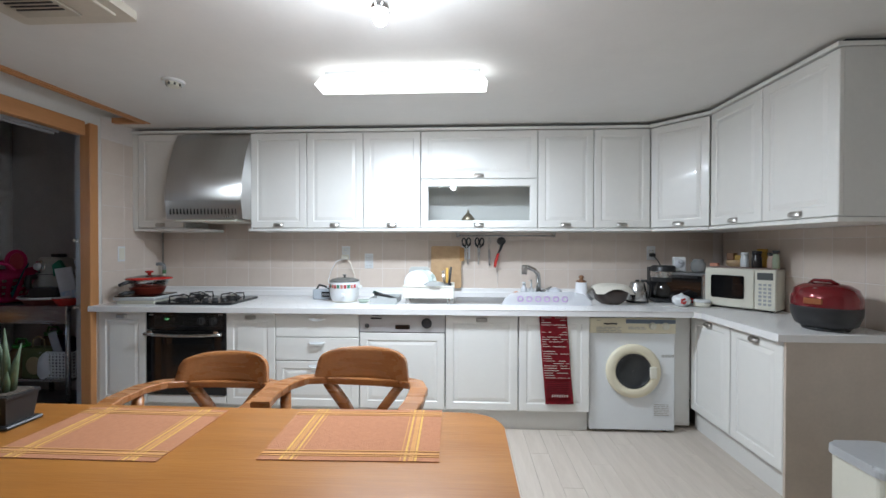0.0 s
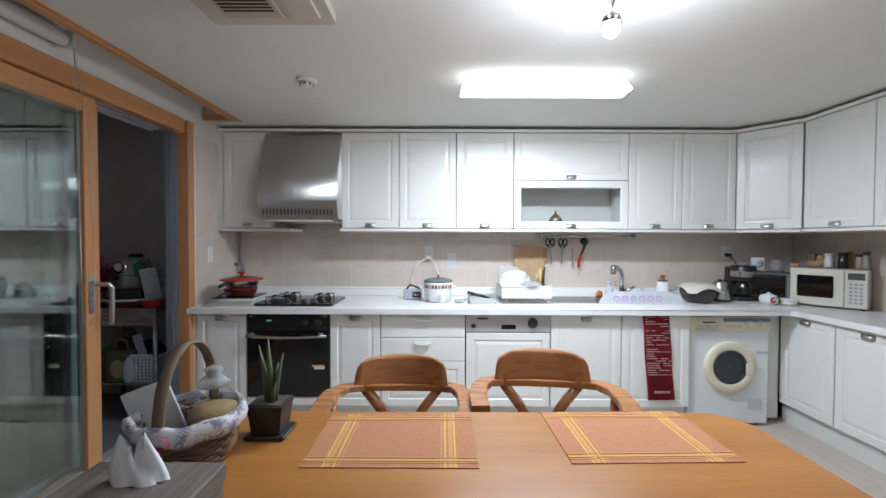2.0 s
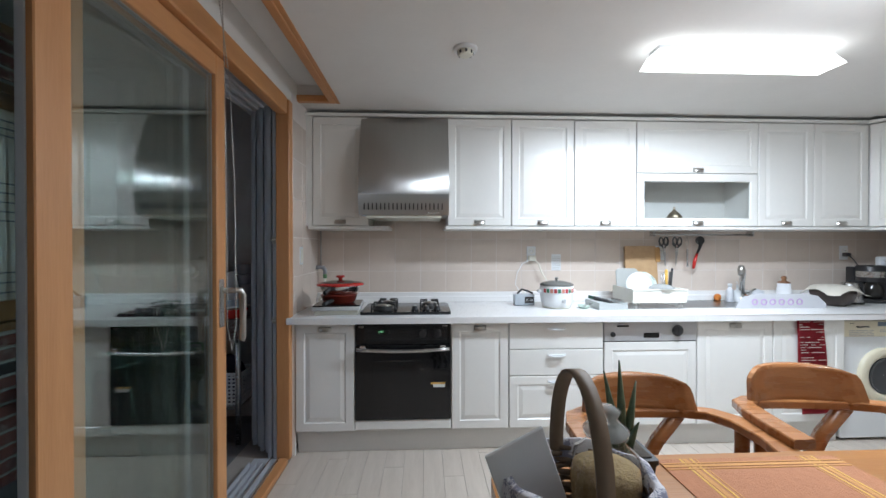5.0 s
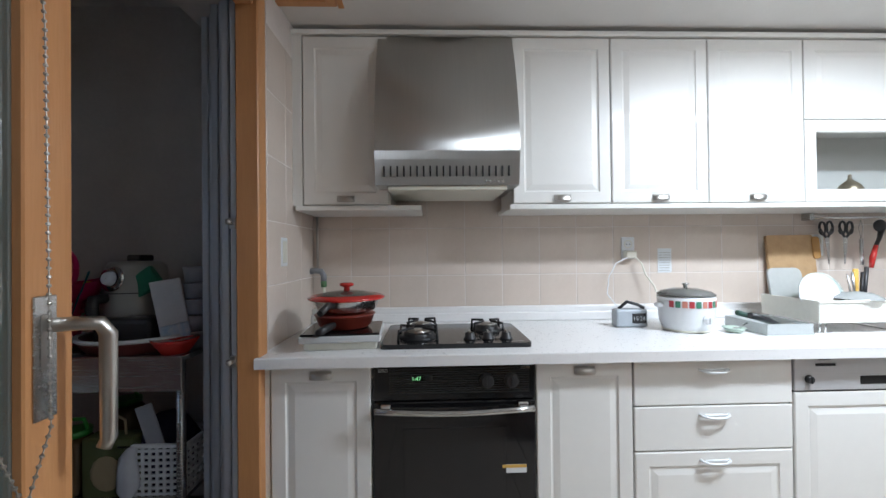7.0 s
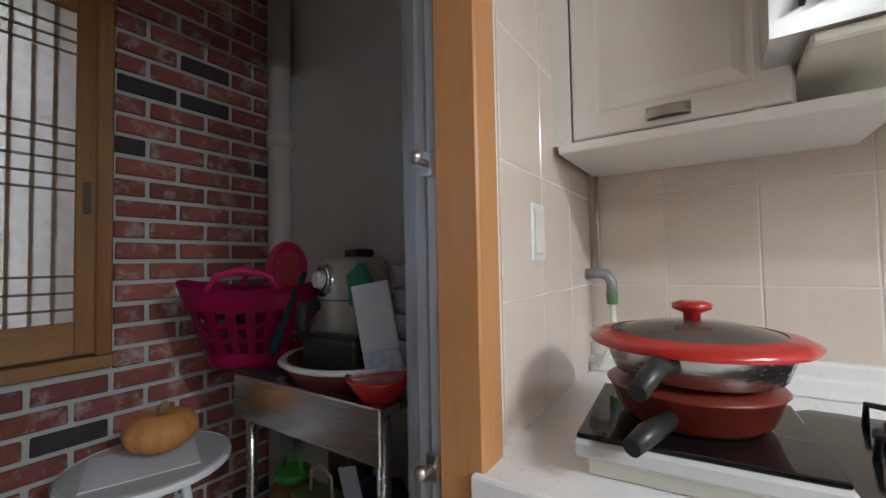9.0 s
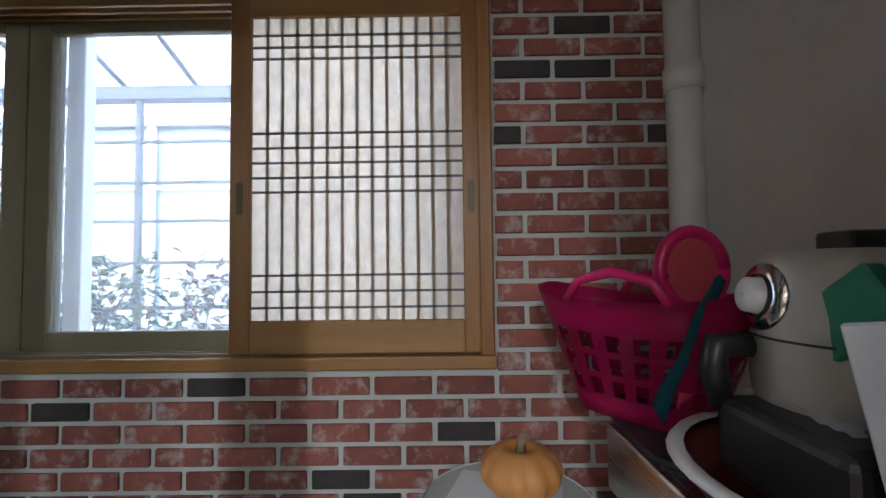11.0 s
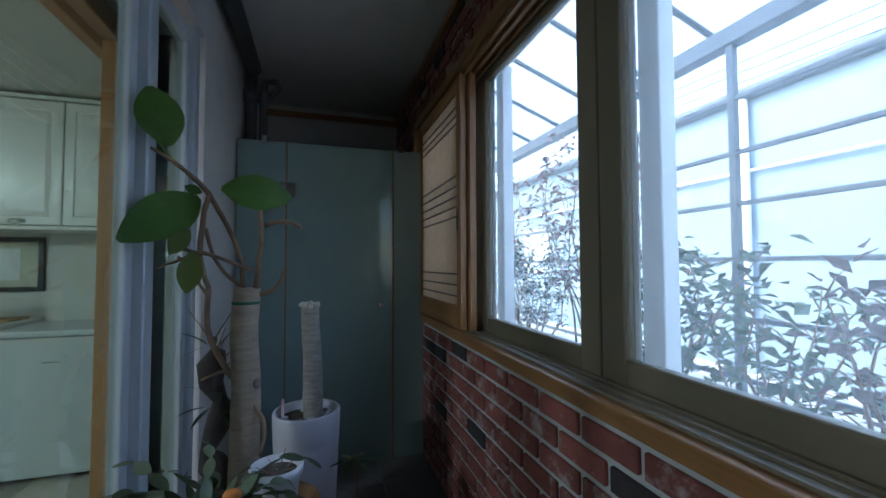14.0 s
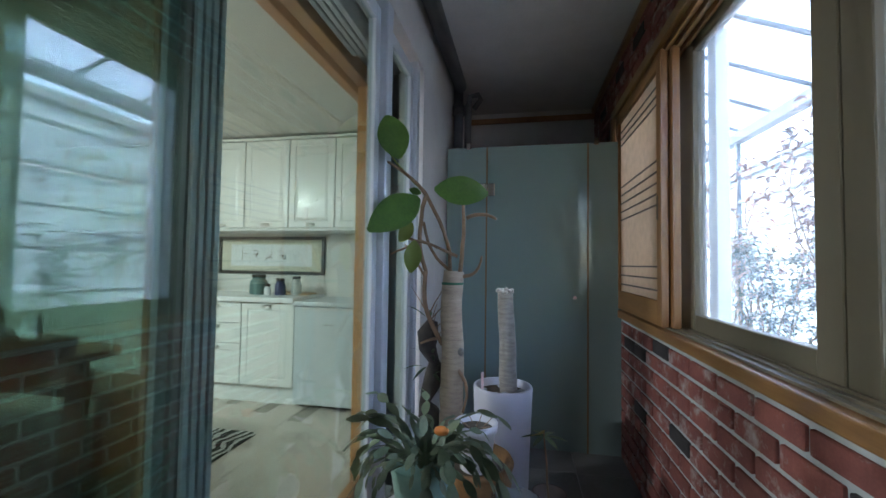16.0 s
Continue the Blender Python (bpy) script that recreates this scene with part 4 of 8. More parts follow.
# sink, tap and splash guard
sink = thing("sink", (0.0, 3.02, TOP), 0, "stainless steel sink set in the worktop", "sink")
part("rim", frame_bm(0.80, 0.36, (0.02, 0.02, 0.02, 0.02), 0.004, 0.001), STEEL, sink, m=Matrix(((1, 0, 0, 0), (0, 0, 1, 0), (0, 1, 0, 0.0005), (0, 0, 0, 1))))
part("basin", box(0.02, 0.78, 0.02, 0.34, 0.0012, 0.0032), mat("dark_steel_basin", (0.25, 0.25, 0.25), 0.3, 1.0), sink)
tap = thing("kitchen_tap", (0.70, 3.34, TOP), 0, "brushed steel swan-neck kitchen tap", "tap")
part("base", lathe([(0.03, 0), (0.03, 0.01), (0.024, 0.02), (0.022, 0.06)], 20), STEEL, tap)
part("spout", tube([(0, 0, 0.05), (0.0, -0.005, 0.15), (-0.012, -0.03, 0.21), (-0.05, -0.08, 0.245), (-0.10, -0.13, 0.265), (-0.135, -0.165, 0.272)], [0.021, 0.020, 0.019, 0.018, 0.018, 0.018], 14), STEEL, tap)
part("spray_head", tube([(-0.135, -0.165, 0.285), (-0.140, -0.170, 0.268), (-0.145, -0.175, 0.215)], [0.018, 0.024, 0.021], 14), NICKEL, tap)
part("lever", tube([(0.02, 0, 0.06), (0.06, -0.01, 0.075), (0.10, -0.02, 0.10)], [0.012, 0.009, 0.007], 8), STEEL, tap)
sg = thing("splash_guard", (0.36, 2.975, TOP), 0, "translucent plastic sink splash guard printed with flowers", "splash guard")
MILKY = glass_mat("milky_plastic", (0.86, 0.87, 0.90), 0.25, 0.62)
outl = [(0.0, 0.0), (0.66, 0.0), (0.66, 0.03), (0.60, 0.085), (0.52, 0.10), (0.14, 0.10), (0.06, 0.085), (0.02, 0.04)]
part("sheet", slab(outl, -0.0015, 0.0015), MILKY, sg, m=Matrix.Rotation(radians(90), 4, "X"))
LILAC = mat("lilac_print", (0.50, 0.34, 0.58), 0.6)
for k in range(6):
    part("flower_print", lathe([(0.024, 0), (0.024, 0.0012), (0.014, 0.0012), (0.014, 0)], 12, cap=False), LILAC, sg, m=Matrix.Translation((0.14 + 0.065 * k, -0.0016, 0.045)) @ Matrix.Rotation(radians(90), 4, "X"))

# ---- things on the worktop ----
T = TOP + 0.0005


def pan_stack():
    tr = thing("induction_plate", (-2.50, 2.80, T), 4, "portable cooking plate with a glass rim", "cooking plate")
    part("base", box(0.015, 0.285, 0.02, 0.26, 0.0, 0.03, 0.004), CREAM, tr)
    part("tray", box(0.0, 0.30, 0.0, 0.28, 0.03, 0.055, 0.005), mat("pale_clear_plastic", (0.62, 0.63, 0.63), 0.15), tr)
    part("glass_top", box(0.005, 0.295, 0.005, 0.275, 0.055, 0.063, 0.002), BLACKGLASS, tr)
    p1 = thing("lower_pan", (-2.36, 2.96, T + 0.065), 0, "dark red square pan with a black handle", "pan")
    part("body", lathe([(0.09, 0.0), (0.105, 0.012), (0.118, 0.05), (0.122, 0.052), (0.118, 0.055), (0.06, 0.06), (0.002, 0.062)], 28, cap=False), mat("brick_red_pan", (0.17, 0.025, 0.015), 0.3), p1)
    part("handle", tube([(-0.02, -0.11, 0.025), (-0.04, -0.16, 0.02), (-0.055, -0.20, 0.012)], [0.012, 0.015, 0.012], 10), RUBBER, p1)
    p2 = thing("frying_pan", (-2.355, 2.97, T + 0.128), 0, "steel pan with a red-rimmed glass lid", "pan")
    part("body", lathe([(0.10, 0.0), (0.115, 0.006), (0.13, 0.045), (0.132, 0.05)], 28), STEEL, p2)
    part("handle", tube([(-0.02, -0.12, 0.035), (-0.035, -0.16, 0.04), (-0.05, -0.22, 0.02)], [0.012, 0.014, 0.012], 10), RUBBER, p2)
    lid = part("lid", lathe([(0.152, 0.05), (0.155, 0.056), (0.14, 0.064), (0.118, 0.068)], 32, cap=False), RED, p2, "red silicone lid rim", smooth=True)
    part("lid_glass", lathe([(0.12, 0.066), (0.07, 0.078), (0.02, 0.082), (0.002, 0.083)], 28, cap=False), mat("smoky_lid_glass", (0.10, 0.09, 0.08), 0.08), lid, smooth=True)
    part("lid_knob", lathe([(0.012, 0.082), (0.012, 0.095), (0.028, 0.102), (0.028, 0.110), (0.018, 0.114)], 20), RED, lid)


pan_stack()

gas = thing("gas_pipe", (-2.60, NORTH - 0.02, 1.08), 0, "grey gas pipe with elbow and green valve", "pipe")
part("pipe", tube([(0.0, 0, 0.34), (0.0, 0, 0.06)], 0.006, 8), NICKEL, gas)
part("elbow", tube([(-0.03, -0.04, 0.05), (0.0, -0.04, 0.055), (0.03, -0.04, 0.05), (0.042, -0.04, 0.03), (0.042, -0.04, 0.0)], 0.015, 10), mat("galvanised_grey", (0.30, 0.31, 0.33), 0.5, 0.4), gas)
part("valve", lathe([(0.014, -0.03), (0.016, 0.0), (0.012, 0.004)], 12, at=(0.042, -0.04, 0)), mat("green_valve", (0.10, 0.22, 0.10), 0.5), gas)
part("hose", tube([(0.042, -0.04, -0.03), (0.045, -0.045, -0.10), (0.03, -0.05, -0.16), (0.0, -0.06, -0.20)], 0.008, 8), CREAM, gas)


def socket(x, z, label, loc_y=None):
    s = thing("wall_socket", (x, NORTH, z), 0, label, "socket", "wall sockets")
    part("plate", box(-0.036, 0.036, -0.008, 0.0, -0.058, 0.058, 0.003), APPWHITE, s)
    part("cup", lathe([(0.022, 0.0), (0.022, 0.003), (0.018, 0.002), (0.017, 0.0)], 20, cap=False), CREAM, s, m=Matrix.Translation((0, -0.008, 0.02)) @ Matrix.Rotation(radians(90), 4, "X"))
    for dx in (-0.009, 0.009):
        part("pin_hole", lathe([(0.003, 0), (0.003, 0.001)], 8), INK, s, m=Matrix.Translation((dx, -0.008, 0.02)) @ Matrix.Rotation(radians(90), 4, "X"))
    return s


s1 = socket(-0.95, 1.235, "white wall socket with a plugged adapter")
part("plug", box(-0.03, 0.03, -0.05, -0.008, -0.055, -0.015, 0.008, 2), CREAM, s1, "ivory plug adapter")
part("cable", tube([(0.02, -0.045, -0.05), (0.05, -0.05, -0.08), (0.07, -0.05, -0.14), (0.10, -0.08, -0.20), (0.10, -0.12, -0.26)], 0.004, 6), CREAM, s1)
part("cable", tube([(-0.02, -0.045, -0.05), (-0.08, -0.04, -0.08), (-0.12, -0.04, -0.15), (-0.14, -0.06, -0.24), (-0.10, -0.10, -0.31)], 0.003, 6), APPWHITE, s1)
socket(0.10, 1.24, "white wall socket behind the scissors")
s3 = socket(1.66, 1.24, "white wall socket with a black plug")
part("plug", box(-0.02, 0.02, -0.05, -0.008, -0.03, 0.0, 0.007, 2), RUBBER, s3, "black plug")
part("cable", tube([(0.0, -0.045, -0.02), (0.03, -0.06, -0.06), (0.06, -0.08, -0.13)], 0.004, 6), RUBBER, s3)
sw = thing("light_switch", (WEST, 3.02, 1.23), 0, "white double light switch on tiles", "switch")
part("plate", box(0.0, 0.008, -0.035, 0.035, -0.06, 0.06, 0.003), APPWHITE, sw)
part("rocker", box(0.008, 0.011, -0.024, 0.024, -0.045, 0.045, 0.002), CREAM, sw)
note = thing("wall_note", (-0.785, NORTH, 1.10), 0, "small white printed notice on the tiles", "notice")
part("card", box(0.0, 0.075, -0.003, -0.0005, 0.0, 0.13), APPWHITE, note)
bars(note, 0.008, -0.003, 0.01, 0.06, 0.11, 8, NICKEL, gap=0.25, seed=21)


def cooker():
    c = thing("slow_cooker", (-0.86, 3.10, T), 0, "white slow cooker with a painted band and glass lid", "slow cooker")
    part("body", lathe([(0.085, 0.0), (0.095, 0.008), (0.108, 0.04), (0.115, 0.12), (0.117, 0.15), (0.113, 0.155), (0.10, 0.158)], 36), APPWHITE, c, smooth=True)
    cols = [mat("band_red", (0.45, 0.05, 0.06), 0.4), mat("band_green", (0.06, 0.22, 0.14), 0.4), mat("band_salmon", (0.60, 0.24, 0.18), 0.4)]
    for k in range(10):
        a = radians(-150 + 13.0 * k)
        m = Matrix.Translation((0.1165 * math.cos(a), 0.1165 * math.sin(a), 0.125)) @ Matrix.Rotation(a - math.pi / 2 + math.pi, 4, "Z")
        part("painted_motif", box(-0.010, 0.010, -0.001, 0.0012, -0.014, 0.014, 0.0006), cols[k % 3], c, m=m)
    part("base_ring", lathe([(0.088, 0.0), (0.098, 0.004), (0.098, 0.010)], 36, at=(0, 0, 0.0)), CREAM, c)
    for sx in (-1, 1):
        part("handle", box(sx * 0.115 - 0.022, sx * 0.115 + 0.022, -0.02, 0.02, 0.105, 0.125, 0.006, 2), APPWHITE, c)
    lid = part("lid", lathe([(0.116, 0.158), (0.118, 0.163), (0.10, 0.176), (0.05, 0.188), (0.002, 0.19)], 36, cap=False), mat("smoky_cooker_lid", (0.16, 0.16, 0.15), 0.08), c, "dark glass lid", smooth=True)
    part("lid_knob", lathe([(0.008, 0.19), (0.008, 0.2), (0.016, 0.206), (0.014, 0.212)], 16), STEEL, lid)
    knob(c, 0.02, -0.112, 0.06, 0.016, 0.02, APPWHITE)


cooker()
ck = thing("digital_clock", (-1.07, 3.20, T), 0, "grey digital clock with a dark display", "clock")
part("body", box(-0.075, 0.075, -0.03, 0.03, 0, 0.085, 0.01, 2), mat("clock_grey", (0.42, 0.46, 0.50), 0.4), ck)
part("display", box(0.0, 0.065, -0.0315, -0.029, 0.02, 0.065), BLACK, ck)
fc = bpy.data.curves.new("clock_digits", "FONT")
fc.body, fc.size, fc.extrude = "15:24", 0.026, 0.0003
fo = new("clock_digits", fc)
fo.matrix_basis = pose(0.003, -0.032, 0.033, 90, 0, 0)
fo.parent = ck
fo.data.materials.append(CARD)
part("cable_loop", tube([(-0.05, 0, 0.085), (-0.02, -0.02, 0.12), (0.03, -0.02, 0.105), (0.06, -0.02, 0.09)], 0.008, 8), RUBBER, ck)
dish = thing("small_dish", (-0.69, 3.03, T), 0, "small pale green dish with a spoon", "dish")
part("bowl", lathe([(0.022, 0), (0.03, 0.003), (0.045, 0.022), (0.043, 0.022), (0.028, 0.006), (0.002, 0.005)], 20, cap=False), mat("celadon", (0.46, 0.56, 0.48), 0.25), dish, smooth=True)
part("spoon", tube([(-0.02, 0, 0.01), (0.03, 0, 0.024), (0.07, 0.01, 0.038)], [0.006, 0.003, 0.003], 6), STEEL, dish)
tub = thing("plastic_tub", (-0.52, 3.06, T), 0, "shallow clear plastic tub holding dark spatulas", "tub")
part("tub", frame_bm(0.20, 0.24, (0.004, 0.004, 0.004, 0.004), 0.045, 0.001), mat("cloudy_plastic", (0.60, 0.63, 0.62), 0.25, alpha=0.6), tub, m=Matrix(((1, 0, 0, -0.1), (0, 0, 1, -0.12), (0, 1, 0, 0.003), (0, 0, 0, 1))))
part("bottom", box(-0.1, 0.1, -0.12, 0.12, 0, 0.003), mat("cloudy_bottom", (0.55, 0.58, 0.57), 0.3), tub)
part("spatula", tube([(-0.09, -0.02, 0.07), (0.0, 0.0, 0.05), (0.08, 0.03, 0.02)], [0.014, 0.012, 0.008], 8), RUBBER, tub)
part("spatula", tube([(-0.11, 0.03, 0.075), (-0.02, 0.03, 0.05), (0.08, 0.05, 0.02)], [0.012, 0.010, 0.008], 8), mat("dark_green_handle", (0.02, 0.07, 0.05), 0.4), tub)


def dish_rack():
    r = thing("dish_rack", (-0.375, 2.96, T), 0, "ivory plastic dish rack on steel legs with dishes", "dish rack")
    bm = bmesh.new()
    w, d, h = 0.38, 0.30, 0.095
    for x0, x1, y0, y1 in ((0, w, 0, 0.006), (0, w, d - 0.006, d), (0, 0.006, 0.006, d - 0.006), (w - 0.006, w, 0.006, d - 0.006)):
        box(x0, x1, y0, y1, 0.045, 0.045 + h, 0.002, 1, bm)
    box(0.006, w - 0.006, 0.006, d - 0.006, 0.045, 0.05, bm=bm)
    box(-0.006, w + 0.006, -0.006, 0.004, 0.045 + h - 0.012, 0.045 + h, 0.003, 1, bm)
    part("basket", bm, mat("ivory_rack", (0.76, 0.75, 0.68), 0.4), r)
    for x in (0.12, 0.20, 0.28):
        part("slot", box(x - 0.004, x + 0.004, -0.0015, 0.0, 0.08, 0.12), GROUT, r)
    for x in (0.02, 0.045, w - 0.045, w - 0.02):
        for y in (0.02, d - 0.02):
            part("leg", rod((x, y, 0), (x, y, 0.05), 0.004, 8), CHROME, r)
    for k, (x, rr, tilt) in enumerate(((0.06, 0.095, 78), (0.085, 0.10, 76), (0.115, 0.10, 74))):
        pl = thing("plate", (-0.375 + x + 0.03, 2.96 + 0.10 + 0.02 * k, T + 0.15), 0, "upright dinner plate in the rack", "plate", "plates in the rack")
        part("plate", lathe([(0.002, 0.0), (rr * 0.6, 0.0), (rr, 0.012), (rr, 0.015), (rr * 0.6, 0.004), (0.002, 0.004)], 28, cap=False), [APPWHITE, mat("celadon_plate", (0.55, 0.64, 0.62), 0.2), mat("patterned_plate", (0.62, 0.66, 0.62), 0.2, second=(0.34, 0.40, 0.36), spread=0.1, scale=40)][k], pl, smooth=True, m=Matrix.Rotation(radians(tilt), 4, "X"))
    tr = thing("serving_tray", (-0.28, 3.2, T + 0.05), 0, "grey plastic tray leaning in the rack", "tray")
    part("tray", slab(rounded(-0.085, 0.085, 0.0, 0.22, 0.03), -0.004, 0.006, 0.003), mat("grey_tray", (0.46, 0.47, 0.45), 0.4), tr, m=Matrix.Rotation(radians(80), 4, "X"))
    cu2 = thing("cutlery_holder", (-0.05, 3.10, T + 0.05), 0, "dark cutlery cup with knives and spoons", "cutlery holder")
    part("cup", lathe([(0.032, 0), (0.036, 0.10)], 16), RUBBER, cu2)
    for k, (dx, dy, hgt, mm, rr) in enumerate(((-0.02, 0.0, 0.20, STEEL, 0.005), (0.0, 0.01, 0.215, MATSTRIPE, 0.010), (0.02, 0.0, 0.20, RUBBER, 0.009), (0.024, -0.01, 0.225, RUBBER, 0.008), (-0.03, 0.01, 0.19, STEEL, 0.004))):
        part("utensil", tube([(dx * 0.5, dy, 0.02), (dx * 1.3, dy, hgt)], rr, 8), mm, cu2)
    bw = thing("pan_cover", (-0.14, 3.02, T + 0.14), 0, "glass pan lid resting in the rack", "lid")
    part("cover", lathe([(0.085, 0.0), (0.08, 0.008), (0.05, 0.025), (0.002, 0.032)], 24, cap=False), mat("grey_lid_glass", (0.34, 0.35, 0.34), 0.08), bw, smooth=True)


dish_rack()
cb = thing("cutting_board", (-0.20, NORTH - 0.045, T + 0.075), 0, "wooden cutting board leaning on the tiles", "cutting board")
part("board", slab(rounded(0.0, 0.26, 0.0, 0.36, 0.012), 0.0, 0.016, 0.004), CORK, cb, m=Matrix.Rotation(radians(84), 4, "X"))
part("hanging_strap", slab(rounded(0.245, 0.285, 0.23, 0.35, 0.015), 0.018, 0.024, 0.002), mat("tan_leather", (0.45, 0.24, 0.08), 0.6), cb, m=Matrix.Rotation(radians(84), 4, "X"))
rail = thing("hanging_rail", (0, NORTH, 1.385), 0, "slim steel rail below the cabinets with hooks", "rail")
part("bar", rod((0.02, -0.05, 0), (0.85, -0.05, 0), 0.006, 10), STEEL, rail)
for x in (0.03, 0.84):
    part("bracket", box(x - 0.012, x + 0.012, -0.055, 0.0, -0.012, 0.03, 0.002), STEEL, rail)


def scissors(x, tilt):
    s = thing("kitchen_scissors", (x, NORTH - 0.055, 1.37), 0, "black-handled kitchen scissors hanging on the rail", "scissors", "scissors on the rail")
    m = Matrix.Rotation(radians(tilt), 4, "Y")
    for sx in (-1, 1):
        loop = [(sx * (0.020 + 0.017 * math.cos(a)), 0, -0.04 + 0.034 * math.sin(a)) for a in (2 * math.pi * k / 12 for k in range(13))]
        part("handle", tube(loop + [(sx * 0.006, 0, -0.09)], 0.006, 6), RUBBER, s, m=m)
        bm = slab([(0.0, 0.0), (sx * 0.014, 0.0), (sx * 0.004, -0.14), (0.0, -0.145)] if sx > 0 else [(0.0, 0.0), (0.0, -0.145), (sx * 0.004, -0.14), (sx * 0.014, 0.0)], -0.001, 0.001)
        part("blade", bm, STEEL, s, m=m @ Matrix.Translation((0, 0.001 * sx, -0.09)) @ Matrix.Rotation(radians(90), 4, "X"))


scissors(0.10, -4)
scissors(0.215, 3)
wk = thing("whisk", (0.295, NORTH - 0.055, 1.37), 0, "steel whisk hanging on the rail", "whisk")
part("wires", tube([(0, 0, 0), (0.012, 0, -0.04), (0.0, 0, -0.10), (-0.012, 0, -0.04), (0, 0, 0)], 0.0015, 5), STEEL, wk)
part("handle", rod((0, 0, -0.10), (0.004, 0, -0.24), 0.008, 8), STEEL, wk)
sp = thing("serving_ladle", (0.375, NORTH - 0.06, 1.37), 0, "black ladle with a red handle hanging on the rail", "ladle")
part("head", ball(0.038, (0.022, 0, -0.03), (1.0, 0.35, 0.9), 16), RUBBER, sp)
part("neck", tube([(0.03, 0, -0.05), (0.015, 0, -0.10), (-0.002, 0, -0.135)], [0.014, 0.010, 0.009], 8), RUBBER, sp)
part("grip", tube([(-0.002, 0, -0.135), (-0.022, 0, -0.20), (-0.032, 0, -0.255)], [0.010, 0.014, 0.010], 8), RED, sp)


def bottle(name, x, y, z, r, h, body, cap, label, cat="bottle", group="", cap_h=0.02, neck=0.5):
    b = thing(name, (x, y, z), 0, label, cat, group)
    part("body", lathe([(r * 0.95, 0), (r, 0.004), (r, h * 0.72), (r * 0.85, h * 0.8), (r * neck, h * 0.86), (r * neck, h)], 18), body, b)
    part("cap", lathe([(r * neck * 1.15, h), (r * neck * 1.15, h + cap_h), (r * neck, h + cap_h + 0.003)], 16), cap, b)
    return b


d1 = bottle("soap_bottle", 0.575, 3.30, T, 0.026, 0.12, CARD, APPWHITE, "clear soap bottle with a white label beside the tap", group="soap bottles")
d2 = bottle("pump_bottle", 0.635, 3.30, T, 0.026, 0.11, APPWHITE, APPWHITE, "white pump soap bottle beside the tap", group="soap bottles", neck=0.3)
part("pump", tube([(0, 0, 0.13), (0, 0, 0.155), (-0.025, -0.02, 0.155)], 0.004, 6), APPWHITE, d2)
ORANGECLOTH = mat("orange_sponge", (0.62, 0.20, 0.04), 0.95, bump=0.6)
for x, y, w in ((0.52, 3.36, 0.03), (0.75, 3.36, 0.04)):
    g = bmesh.new()
    ball(0.03, (0, 0, 0.028), (1.0 if w < 0.035 else 1.4, 0.6, 1.0 if w < 0.035 else 0.7), 12, g)
    single("sponge", g, ORANGECLOTH, (x, y, T), label="orange washing-up sponge by the tap", category="sponge", smooth=True)
bag = bmesh.new()
ball(0.05, (0, 0, 0.045), (1.3, 0.8, 1.0), 14, bag)
for v in bag.verts:
    v.co += 0.012 * noise.noise_vector(v.co * 40)
single("crumpled_bag", bag, CARD, (0.83, 3.34, T), label="crumpled white plastic bag by the tap", category="bag")
kr = thing("paper_roll_stand", (1.05, 3.34, T), 0, "white cone-wrapped roll on a wooden-topped stand", "roll holder")
part("roll", lathe([(0.095, 0.0), (0.05, 0.06), (0.042, 0.14)], 20), TISSUE, kr)
part("finial", lathe([(0.04, 0.14), (0.042, 0.15), (0.018, 0.158), (0.014, 0.168), (0.022, 0.18), (0.016, 0.192), (0.004, 0.198)], 16), mat("turned_wood", (0.24, 0.11, 0.05), 0.4), kr)
pc = thing("covered_basket", (1.20, 3.10, T), 0, "dark round pan covered with a crocheted cloth", "pan")
part("pan", lathe([(0.07, 0.0), (0.11, 0.03), (0.13, 0.09), (0.125, 0.11), (0.06, 0.12), (0.002, 0.12)], 28, cap=False), mat("dark_brown_pan", (0.05, 0.035, 0.03), 0.4), pc, smooth=True)
cl = bmesh.new()
bmesh.ops.create_grid(cl, x_segments=18, y_segments=18, size=0.14)
for v in cl.verts:
    rr = math.hypot(v.co.x, v.co.y)
    v.co.z = 0.150 - 3.6 * max(0, rr - 0.06) ** 2 - 0.5 * max(0, rr - 0.125) + 0.006 * noise.noise(v.co * 30)
    if v.co.y < -0.06:
        v.co.z = max(v.co.z, 0.085)
part("crochet_cloth", cl, mat("crochet_cotton", (0.66, 0.62, 0.54), 0.95, bump=0.9, bump_scale=120), pc, "cream crocheted cloth", smooth=True)
kt = thing("electric_kettle", (1.445, 3.20, T), 0, "brushed steel electric kettle with black handle", "kettle")
part("body", lathe([(0.075, 0.0), (0.078, 0.012), (0.07, 0.08), (0.052, 0.15), (0.048, 0.155), (0.02, 0.162), (0.002, 0.163)], 28, cap=False), STEEL, kt, smooth=True)
part("base", lathe([(0.08, 0), (0.08, 0.012), (0.074, 0.016)], 28), RUBBER, kt)
part("handle", tube([(0.03, 0.0, 0.165), (0.07, 0, 0.165), (0.098, 0, 0.13), (0.10, 0, 0.06), (0.085, 0, 0.03)], 0.011, 8), RUBBER, kt)
part("lid_knob", lathe([(0.014, 0.16), (0.016, 0.17), (0.01, 0.174)], 14), RUBBER, kt)
cm = thing("coffee_maker", (1.665, 3.27, T), -8, "black drip coffee maker with a steel band", "coffee maker")
part("base", box(-0.085, 0.085, -0.12, 0.09, 0.0, 0.03, 0.008, 2), RUBBER, cm)
part("column", box(-0.085, 0.085, 0.02, 0.09, 0.03, 0.27, 0.008, 2), RUBBER, cm)
part("head", lathe([(0.085, 0.16), (0.088, 0.2), (0.088, 0.275), (0.08, 0.285), (0.002, 0.287)], 28, at=(0, -0.03, 0), cap=False), RUBBER, cm)
